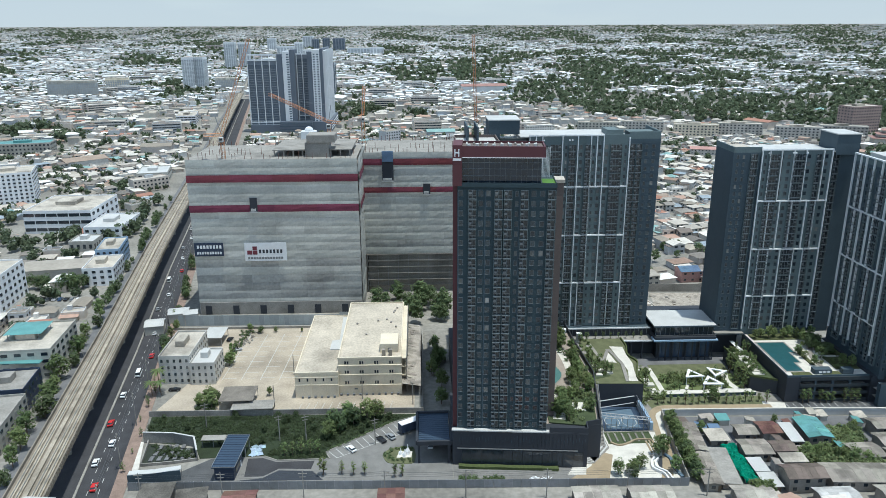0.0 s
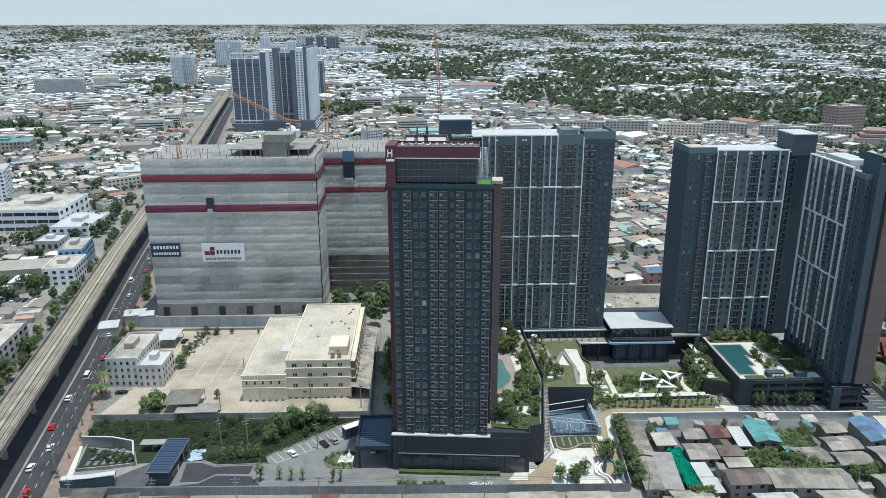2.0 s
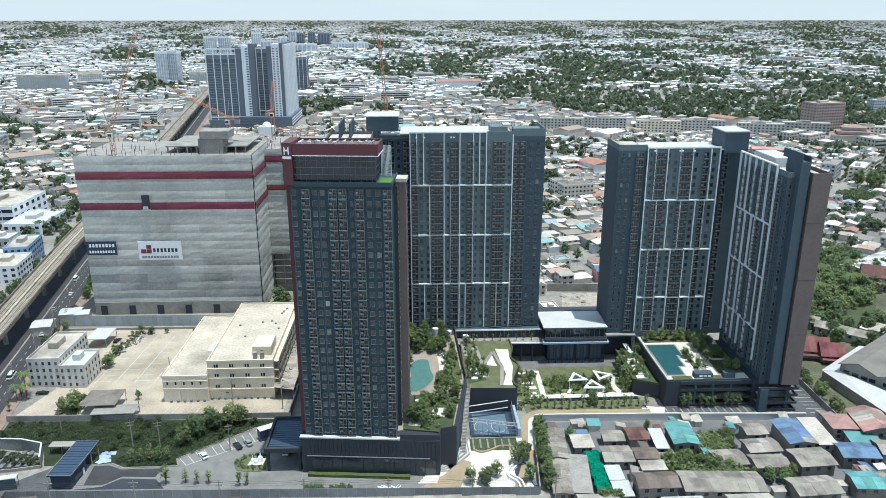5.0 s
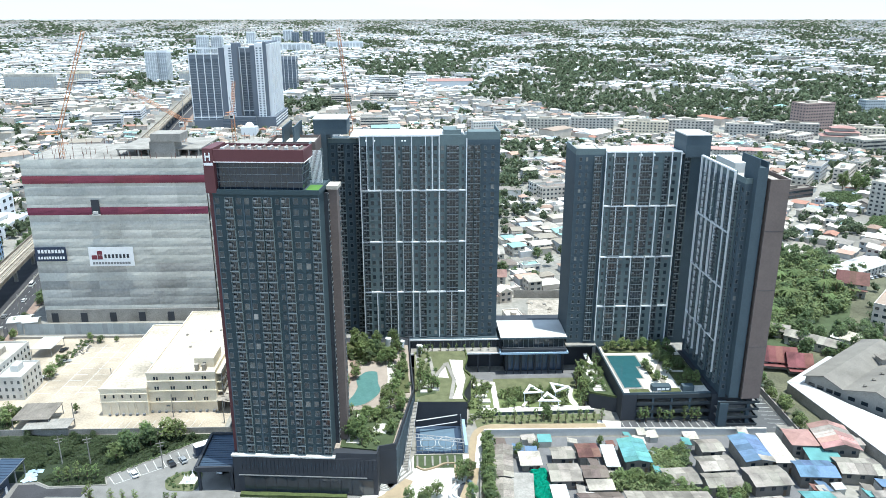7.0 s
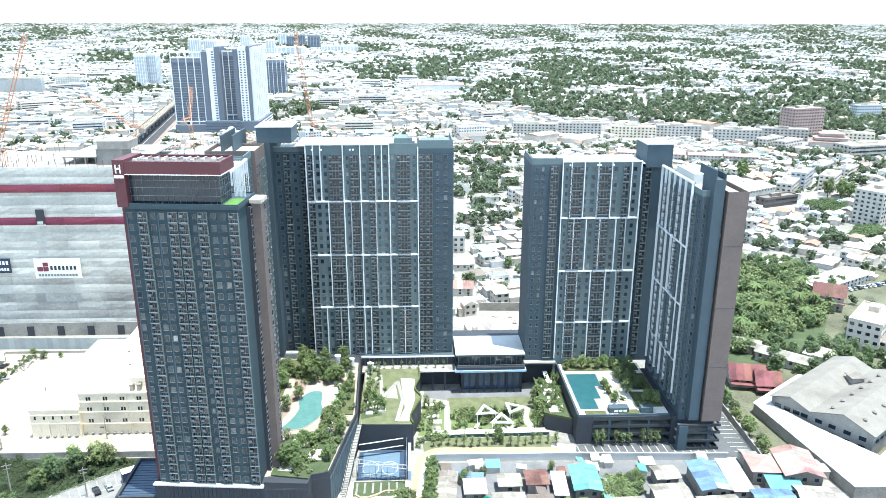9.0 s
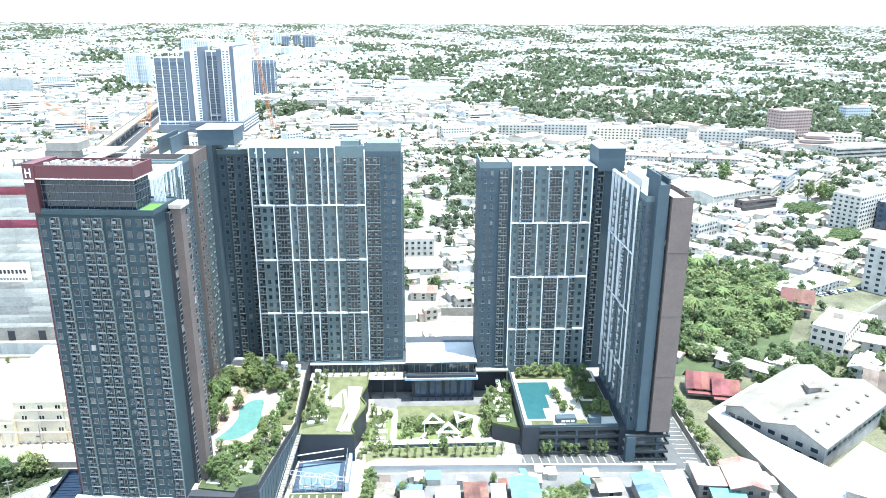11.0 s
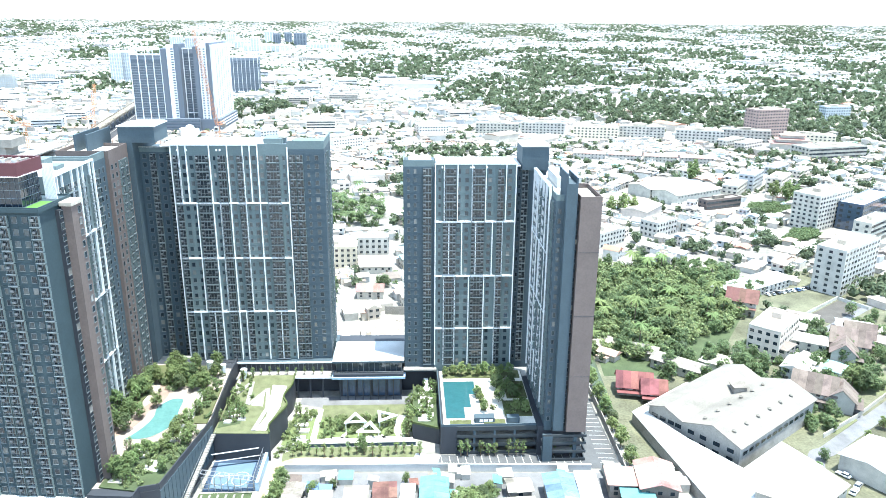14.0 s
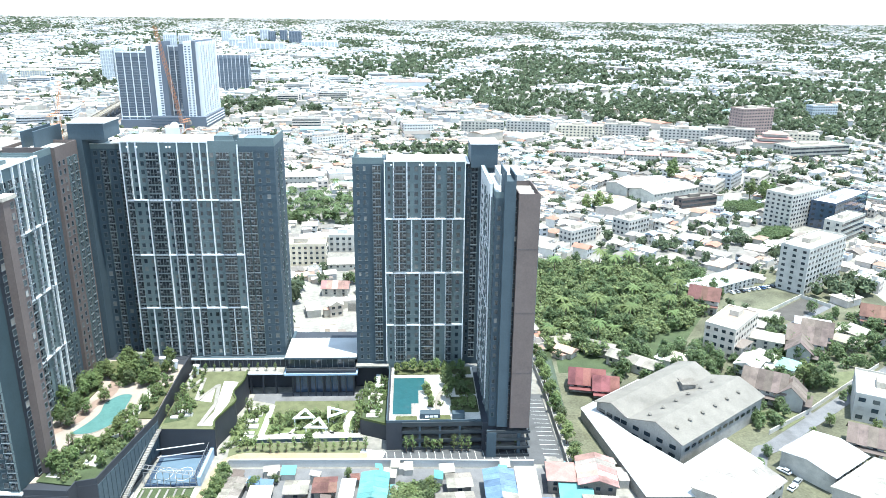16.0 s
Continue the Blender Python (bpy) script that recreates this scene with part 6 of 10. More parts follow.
# ---- vehicles ----
def car_mesh(bus=False, pick=False):
    """Body, glasshouse and wheels of a small car, nose towards +x."""
    body = bmesh.new()
    L, W = (4.4, 1.78) if not bus else (6.2, 2.0)
    H = 0.85 if not bus else 1.0
    prof = [(-L / 2, 0.35), (-L / 2, H), (-L / 2 + 0.5, H + 0.08), (L / 2 - 1.2, H + 0.08), (L / 2 - 0.1, H - 0.16), (L / 2, 0.4)]
    for s in (0,):
        a = [body.verts.new((x, -W / 2, z)) for x, z in prof]
        b = [body.verts.new((x, W / 2, z)) for x, z in prof]
        body.faces.new(a); body.faces.new(b[::-1])
        for i in range(len(prof)):
            body.faces.new((a[(i + 1) % len(prof)], a[i], b[i], b[(i + 1) % len(prof)]))
    bmesh.ops.recalc_face_normals(body, faces=body.faces[:])
    bmesh.ops.bevel(body, geom=body.edges[:], offset=0.06, segments=1, affect="EDGES")
    x0, x1 = (-L / 2 + 0.4, L / 2 - 1.5) if not bus else (-L / 2 + 0.1, L / 2 - 1.0)
    if pick:
        x0 = -0.3
    top = 1.45 if not bus else 2.1
    cab = bmesh.new()
    lo = [cab.verts.new(p) for p in ((x0, -W / 2 + 0.06, H + 0.05), (x1, -W / 2 + 0.06, H + 0.05), (x1, W / 2 - 0.06, H + 0.05), (x0, W / 2 - 0.06, H + 0.05))]
    hi = [cab.verts.new(p) for p in ((x0 + 0.35, -W / 2 + 0.22, top - 0.06), (x1 - 0.65, -W / 2 + 0.22, top - 0.06), (x1 - 0.65, W / 2 - 0.22, top - 0.06), (x0 + 0.35, W / 2 - 0.22, top - 0.06))]
    for i in range(4):
        cab.faces.new((lo[i], lo[(i + 1) % 4], hi[(i + 1) % 4], hi[i]))
    roof = rbox(x0 + 0.32, -W / 2 + 0.2, top - 0.06, x1 - 0.62, W / 2 - 0.2, top, 0.02)
    return body, cab, roof, L, W


def car(x, y, turn, paint, label, z=0.06, bus=False, pick=False):
    t = thing("car", label, "car", "cars", at=pose(x, y, z, 0, 0, turn))
    body, cab, roof, L, W = car_mesh(bus, pick)
    part("body", body, paint, t)
    part("glasshouse", cab, M["window"], t)
    part("roof", roof, paint, t)
    for sx in (-L / 2 + 0.8, L / 2 - 0.85):
        for sy in (-W / 2 + 0.1, W / 2 - 0.1):
            bm = bmesh.new()
            tube(bm, (sx, sy - 0.1, 0.32), (sx, sy + 0.1, 0.32), 0.32, seg=10)
            wheel = part("wheel", bm, M["rail_dark"], t)
            if abs(y - 200) < 16 or 245 < y < 300 and x > -110:
                rim = bmesh.new()
                e = 0.11 if sy > 0 else -0.11
                tube(rim, (sx, sy + e * 0.9, 0.32), (sx, sy + e * 1.1, 0.32), 0.2, seg=8)
                part("rim", rim, M["steel"], wheel)
    return t


PAINT = {"white": mat("white_car_paint", (0.78, 0.78, 0.78), 0.3, 0.03), "red": mat("red_car_paint", (0.55, 0.03, 0.03), 0.3, 0.05), "black": mat("black_car_paint", (0.02, 0.02, 0.022), 0.25, 0.05),
         "silver": mat("silver_car_paint", (0.42, 0.43, 0.44), 0.35, 0.05, metal=0.5), "blue": mat("blue_car_paint", (0.05, 0.10, 0.22), 0.3, 0.05)}
ROAD_CARS = ((168, 12.6, "red"), (182, 10.0, "white"), (193, 12.8, "white"), (207, 9.6, "red"), (228, 9.8, "white"), (246, 12.4, "white"), (262, 14.8, "red"), (287, 12.6, "white"), (318, 9.8, "silver"), (338, 12.6, "white"), (362, 9.8, "white"), (377, 14.8, "red"), (402, 12.6, "white"), (425, 9.8, "silver"), (446, 12.7, "white"), (470, 10.0, "white"), (492, 12.7, "black"), (515, 10.0, "white"), (537, 14.6, "silver"))
for s, off, c in ROAD_CARS:
    x, y, a = along(VIA, s)
    m = pose(x, y, 0, 0, 0, a) @ pose(0, -off, 0)
    car(m.translation.x, m.translation.y, a, PAINT[c], f"{c} car driving on the avenue", bus=(s in (246, 362)))
car(-32.4, 206.3, 128, PAINT["white"], "white car parked in the driveway bays")
car(-22.6, 211.6, 126, PAINT["black"], "black pickup standing in the driveway", pick=True)
car(-19.6, 213.4, 126, PAINT["silver"], "silver car standing in the driveway")
car(-6.0, 207.5, 88, PAINT["white"], "white car by the drop-off canopy")
car(-92.0, 258.2 + 14, 8, PAINT["white"], "white car parked in the concrete lot")
car(-94.0, 297, 80, PAINT["black"], "black car parked beside the carport")
car(-104.0, 250.5, 4, PAINT["black"], "dark pickup parked before the white office", pick=True)
car(-88.4, 286, 20, PAINT["silver"], "silver car parked under the trees")
for i in range(7):
    car(-203 + i * 3.1, 352 - 0.2 * i, 96, PAINT[("black", "silver", "white", "blue", "black", "silver", "white")[i]], "car parked in a shaded yard")
for i in range(9):
    car(300 + i * 3.2, 372 + i * 1.1, 110, PAINT[("white", "silver", "black", "white", "silver", "white", "blue", "white", "black")[i]], "car parked under the market edge")
for i, (x, y, a, c) in enumerate(((249, 208, 40, "white"), (252, 211, 42, "silver"), (247, 213, 130, "black"), (250.5, 216.5, 125, "white"), (219, 178, 60, "white"), (224, 181, 62, "black"), (229, 176, 64, "silver"), (233, 183, 60, "white"))):
    car(x, y, a, PAINT[c], f"{c} car parked between the warehouses")

t_ = thing("truck", "parked box truck with a white roof", "truck", at=pose(-11.8, 218.4, 0.04, 0, 0, 32))
part("cargo_box", rbox(-5.4, -1.4, 0.9, 3.0, 1.4, 3.9, 0.08), M["navy"], t_)
part("box_roof", rbox(-5.4, -1.4, 3.9, 3.0, 1.4, 4.05, 0.03), M["white"], t_)
part("cab", rbox(3.1, -1.25, 0.7, 5.0, 1.25, 2.9, 0.25), M["white"], t_)
for sx in (-4.0, -2.8, 4.0):
    for sy in (-1.2, 1.2):
        bm = bmesh.new(); tube(bm, (sx, sy - 0.15, 0.5), (sx, sy + 0.15, 0.5), 0.5, seg=10); part("wheel", bm, M["rail_dark"], t_)

# driveway island with pale sculptures and hatched bays
bay_lines("marking_drive", [(-39.6 + i * 2.1, 205.7 + i * 1.62, -36.6 + i * 2.1, 201.9 + i * 1.42, 0.22) for i in range(11)] + [(-36.6, 201.9, -15.6, 216.1, 0.2)], "white slanted bay lines on the driveway")
wall_run("kerb_drive", [(-60.4, 203.8), (-55.7, 201.2), (-38.8, 201.6), (-40.7, 205.4), (-19, 223.4), (-8, 229)], 0.22, 0.35, M["concrete"], "pale kerb round the planted strip")
patch("island", smooth([(-21.8, 202.6), (-20.0, 206.0), (-16.0, 207.6), (-11.6, 206.6), (-11.4, 198.4), (-16, 197.8), (-20, 198.6), (-21.8, 202.6)], 5)[:-1], 0.16, M["grass"], "grassy driveway island", "lawn", h=0.14)
patch("island_plinth", [(-17.2, 201.0), (-12.4, 201.0), (-12.0, 204.6), (-16.4, 204.8)], 0.22, M["white_paving"], "white stone plinth under the sculptures", "plinth", h=0.055)
for x, y, s in ((-15.9, 203.0, 0.9), (-14.6, 202.0, 1.0), (-13.6, 203.4, 1.35)):
    bm = bmesh.new()
    tube(bm, (0, 0, 0), (0, 0, 0.8 * s), 0.75 * s, 0.6 * s, 10)
    tube(bm, (0, 0, 0.8 * s), (0.1, 0, 1.5 * s), 0.6 * s, 0.16 * s, 10)
    tube(bm, (0.1, 0, 1.5 * s), (0.05, 0, 2.4 * s), 0.16 * s, 0.08 * s, 8)
    ob = mesh_object("sculpture", bm, M["white"]); ob.matrix_basis = pose(x, y, 0.222)
    tagged(ob, "white bulbous garden sculpture on the island", "sculpture", "garden sculptures")

# ---- buildings across the avenue ----
B_ = flat_block("white_market_hall", "large white four-storey hall with open strip windows", -276, 480, -231, 528, 15.0, 3, M["white"], M["roof_grey"], 6, turn=1, band=True)
flat_block("white_office", "white annex beside the large hall", -229, 462, -205, 500, 8, 2, M["white"], M["white_roof"], 5, turn=1)
flat_block("hotel", "tall white and blue hotel block", -352, 566, -319, 600, 24, 8, M["white"], M["roof_grey"], 9, turn=20)
flat_block("apartment_block", "white and blue apartment block beside a yard", -246, 332, -214.5, 362, 18, 5, M["white"], M["roof_grey"], 7, turn=4)
flat_block("shophouse", "pale grey shophouse beside the avenue", -192, 372, -176, 396, 9.5, 3, M["white"], M["roof_grey"], 4, turn=8)
flat_block("shophouse", "blue-edged white shophouse beside the avenue", -196, 398, -183, 424, 12, 4, M["blue_fascia"], M["roof_grey"], 4, turn=10)
flat_block("shed_house", "low house with a pale metal roof", -227, 436, -212, 452, 6, 1, M["pale_wall"], M["white_roof"], 4, turn=2)
flat_block("shophouse", "cream shophouse with a turquoise rooftop canopy", -182, 262, -157, 292, 12.0, 4, M["pale_wall"], M["roof_grey"], 5, turn=6)
t_ = thing("roof_canopy", "turquoise metal canopy over a roof terrace", "canopy")
bm = bmesh.new(); hip(bm, 14, 13, 15.0, 1.5, 0.4); bm.transform(pose(-171.5, 279.5, 0, 0, 0, 6)); part("roof", bm, M["teal_roof"], t_)
for x, y in ((-177.5, 274), (-165.5, 275), (-177.5, 285), (-165.5, 285)):
    part("post", boxes((x - 0.1, y - 0.1, 12.15, x + 0.1, y + 0.1, 15.0)), M["steel"], t_)
t_ = thing("awning", "turquoise metal awning on a shophouse front", "awning")
part("roof", boxes((-175.5, 259.4, 8.2, -158.5, 262.6, 8.5)), M["teal_roof"], t_)
flat_block("shophouse", "dark blue shophouse with an open frame terrace", -170, 234, -153.5, 252, 9, 3, M["navy"], M["concrete"], 5, turn=8)
flat_block("shophouse", "grey shophouse row under power lines", -164, 204, -148.8, 233, 8, 3, M["pale_wall"], M["concrete"], 4, turn=8)
flat_block("shophouse", "old grey shophouse behind the row", -190, 196, -166, 228, 8, 3, M["pale_wall"], M["roof_grey"], 5, turn=8)
flat_block("warehouse_flat", "pale green hall with a metal roof", -262, 640, -236, 676, 9, 2, M["pale_wall"], M["white_roof"], 4, turn=12)
flat_block("parking_garage", "white multi-storey parking garage", -352, 1034, -326, 1090, 13, 4, M["white"], M["roof_grey"], 5, turn=12, band=True)
flat_block("school", "school block with a teal roof", -470, 800, -414, 826, 12, 3, M["pale_wall"], M["teal_roof"], 14, turn=12)

# station roof over the tracks at the avenue, in view at the picture's corner
t_ = thing("station_roof", "pale grey ribbed station roof over the viaduct", "station")
bm = bmesh.new(); gable(bm, 13, 46, 12.6, 1.2, 0.6, along="y"); bm.transform(pose(-111.5, 142, 0, 0, 0, 9)); part("roof", bm, M["white_roof"], t_)
for i in range(8):
    x, y, a = along(VIA, 100 + i * 6.0)
    part("post", boxes((x - 5.2, y - 0.2, 10.8, x - 4.8, y + 0.2, 12.6), (x + 4.8, y - 0.2, 10.8, x + 5.2, y + 0.2, 12.6)), M["steel"], t_)

# driveway basin, ramp roof and hedges along the fence
patch("ramp_paving", [(-95.5, 188.4), (-73.6, 187.8), (-73.6, 203.0), (-77.2, 203.0), (-86, 195.3), (-95.5, 191)], 0.05, M["strip_asphalt"], "darker patch over the west driveway beside the gatehouse", "pavement", h=0.015)
# flat dark sheet: tree shade and netting put into the ground colour
patch("court_paving", [(-64.5, 192.6), (-58.7, 192.6), (-54.4, 196.6), (-44.2, 196.0), (-43.6, 200.6), (-56, 200.4), (-60.6, 202.8), (-65.4, 202.6)], 0.05, M["asphalt"], "dark sheet painted for tree shade and netting beside the gatehouse", "pavement", h=0.015)
patch("basin", [(-67.1, 190.4), (-58.7, 191.6), (-54.3, 195.6), (-43.5, 194.8), (-39.7, 190.0)], 0.08, M["darkest"], "dark reflecting basin beside the driveway", "water")
t_ = thing("ramp_canopy", "long white sheet canopy over a yard ramp", "canopy")
part("roof", line_wall([(-99.0, 190.6), (-91.5, 191.2), (-83.8, 193.0)], 3.6, 3.75, 2.2), M["white_roof"], t_)
part("wall", line_wall([(-99.0, 189.4), (-83.6, 191.6)], 0, 3.598, 0.2), M["dark"], t_)
for i in range(6):
    part("post", boxes((-98.6 + i * 2.9, 191.5 + i * 0.42, 0, -98.45 + i * 2.9, 191.65 + i * 0.42, 3.598)), M["steel"], t_)
patch("pavement_yard", [(-104.6, 214.0), (-102.9, 213.9), (-98.6, 196.2), (-101.6, 195.6)], 0.17, M["white_paving"], "white strip beside the avenue pavement", "pavement", h=0.16)
# planted court with grey slabs behind a tall pale wall
patch("yard_floor", [(-98.9, 199.7), (-101.0, 213.0), (-84.6, 209.2), (-81.4, 202.7)], 0.07, M["soil_dark"], "dark planted floor of a walled court", "garden")
wall_run("wall_yard", [(-102.8, 213.8), (-92.4, 213.0), (-84.8, 210.4), (-81.6, 202.3)], 3.9, 0.3, M["concrete"], "tall pale wall round the planted court", M["white_roof"])
wall_run("wall_yard_front", [(-101.2, 213.4), (-98.9, 199.6), (-90, 200.6), (-81.6, 202.3)], 1.0, 0.4, M["concrete"], "low concrete edge of the planted court")
for r in range(3):
    for i in range(6 - r):
        ob = mesh_object("concrete_slab", rbox(-97.4 + i * 2.5 + r * 0.4, 201.9 + r * 3.3 + i * 0.25, 0.072, -96.1 + i * 2.5 + r * 0.4, 204.6 + r * 3.3 + i * 0.25, 0.5, 0.06), M["drive"])
        tagged(ob, "grey concrete slab lying in the dark court", "slab", "court slabs")
t_ = thing("lean_to", "flat pale roof behind the gatehouse", "shed")
part("roof", boxes((-82.4, 209.4, 2.9, -74.4, 212.6, 3.05)), M["concrete"], t_)
for x in (-82.0, -78.4, -74.8):
    part("post", boxes((x - 0.1, 209.7, 0, x + 0.1, 209.9, 2.898)), M["steel"], t_)
_r = random.Random(44)
for i in range(12):
    bm = bmesh.new()
    bmesh.ops.create_grid(bm, x_segments=5, y_segments=5, size=1.0)
    for v_ in bm.verts:
        v_.co.z = 0.35 * abs(noise.noise(v_.co * 1.3 + Vector((i * 5, 0, 0)))) + 0.25 * (1 - v_.co.length / 1.5)
    bmesh.ops.solidify(bm, geom=bm.faces[:], thickness=0.05)
    ob = mesh_object("tarpaulin", bm, M["tarp"]); ob.matrix_basis = pose(_r.uniform(-65, -60.4), _r.uniform(204.6, 209.5), 0.12, 0, 0, _r.uniform(0, 360))
    tagged(ob, "crumpled pale blue tarpaulin on the ground", "tarpaulin", "tarpaulin heap")

# ---- houses round the estate ----
SHEETS = {}
for k, c in (("old_fibre_cement_roof", (0.275, 0.25, 0.215)), ("rusty_metal_roof", (0.17, 0.09, 0.075)), ("turquoise_metal_roof", (0.12, 0.29, 0.285)), ("blue_metal_roof", (0.12, 0.185, 0.28)), ("pale_flat_roof", (0.37, 0.345, 0.30)), ("white_metal_roof", (0.50, 0.495, 0.48)), ("brown_tile_roof", (0.16, 0.128, 0.11)), ("salmon_tile_roof", (0.34, 0.205, 0.18)), ("dark_red_tile_roof", (0.19, 0.075, 0.072)), ("pale_fibre_roof", (0.36, 0.335, 0.30))):
    SHEETS[k] = mat("sheets_of_" + k, c, 0.85, 0.22, 0.5, fine=3, stain=0.4, random_per="object", spread=0.24)


def house(x, y, w, d, h, turn, roof, label, rise=1.2, kind="gable", wall=None, group="old houses", along="x", over=0.7, category="house"):
    t = thing("house", label, category, group, at=pose(x, y, 0, 0, 0, turn))
    wall = wall or M["pale_wall"]
    bm = bmesh.new()
    if kind == "gable":
        gable_walls(bm, w, d, h, rise, along=along)
    else:
        box(bm, -w / 2, -d / 2, 0, w / 2, d / 2, h)
    part("wall", bm, wall, t)
    bm = bmesh.new()
    if kind == "gable":
        gable(bm, w, d, h, rise, over, 0.12, along=along)
    elif kind == "hip":
        hip(bm, w, d, h, rise, over)
    else:
        v = box(bm, -w / 2 - over, -d / 2 - over, h + 0.002, w / 2 + over, d / 2 + over, h + 0.14)
        for q in v[2:4] + v[6:8]:
            q.co.z += rise
    part("roof", bm, roof, t)
    if kind == "gable":
        L, S = (w, d) if along == "x" else (d, w)
        n = max(3, int((L + 2 * over) / 2.6))
        for i in range(n):
            for sd in (-1, 1):
                x0, x1 = -L / 2 - over + (L + 2 * over) * i / n, -L / 2 - over + (L + 2 * over) * (i + 1) / n - 0.05
                lift = 0.13 + random.uniform(0.0, 0.05)
                e = h - rise * over / (S / 2)
                c = random.uniform(-0.25, 0.15) if random.random() < 0.4 else 0.0
                q = [(x0, 0.02 * sd, h + rise + lift), (x1, 0.02 * sd, h + rise + lift), (x1, sd * (S / 2 + over + c), e - rise * c / (S / 2) + lift), (x0, sd * (S / 2 + over + c), e - rise * c / (S / 2) + lift)]
                if along != "x":
                    q = [(-b, a, z) for a, b, z in q]
                b2 = bmesh.new()
                up, lo = [b2.verts.new(p) for p in q], [b2.verts.new((p[0], p[1], p[2] - 0.04)) for p in q]
                b2.faces.new(up); b2.faces.new(lo[::-1])
                for k in range(4):
                    b2.faces.new((lo[k], lo[(k + 1) % 4], up[(k + 1) % 4], up[k]))
                bmesh.ops.recalc_face_normals(b2, faces=b2.faces[:])
                r2 = random.random()
                part("roof_sheet", b2, SHEETS.get(roof.name, roof) if r2 < 0.96 else M["old_sheet"], t)
    # sheet laps
    n = max(2, int((w if along == "x" else d) / 2.2))
    bm = bmesh.new()
    if kind == "gable":
        for i in range(1, n):
            k = -0.5 + i / n
            for s in (-1, 1):
                if along == "x":
                    tube(bm, (k * w, 0, h + rise + 0.14), (k * w, s * (d / 2 + over), h - rise * over / (d / 2) + 0.14), 0.05, seg=3)
                else:
                    tube(bm, (0, k * d, h + rise + 0.14), (s * (w / 2 + over), k * d, h - rise * over / (w / 2) + 0.14), 0.05, seg=3)
        part("sheet_lap", bm, roof, t)
    else:
        bm.free()
    for i in range(max(1, int(w / 3.5))):
        xx = -w / 2 + w * (i + 0.5) / max(1, int(w / 3.5))
        for z in ((h - 2.0,) if h < 4.5 else (1.0, h - 2.0)):
            part("window", boxes((xx - 0.6, -d / 2 - 0.08, z, xx + 0.6, -d / 2 + 0.02, z + 1.1)), M["window"], t)
    door = part("door", boxes((w * 0.3, -d / 2 - 0.07, 0.02, w * 0.3 + 0.9, -d / 2 + 0.02, 2.05)), M["bark"], t)
    if group == "old houses" and 180 < y < 220:
        part("handle", boxes((w * 0.3 + 0.72, -d / 2 - 0.12, 1.0, w * 0.3 + 0.82, -d / 2 - 0.072, 1.1)), M["steel"], door)
    return t


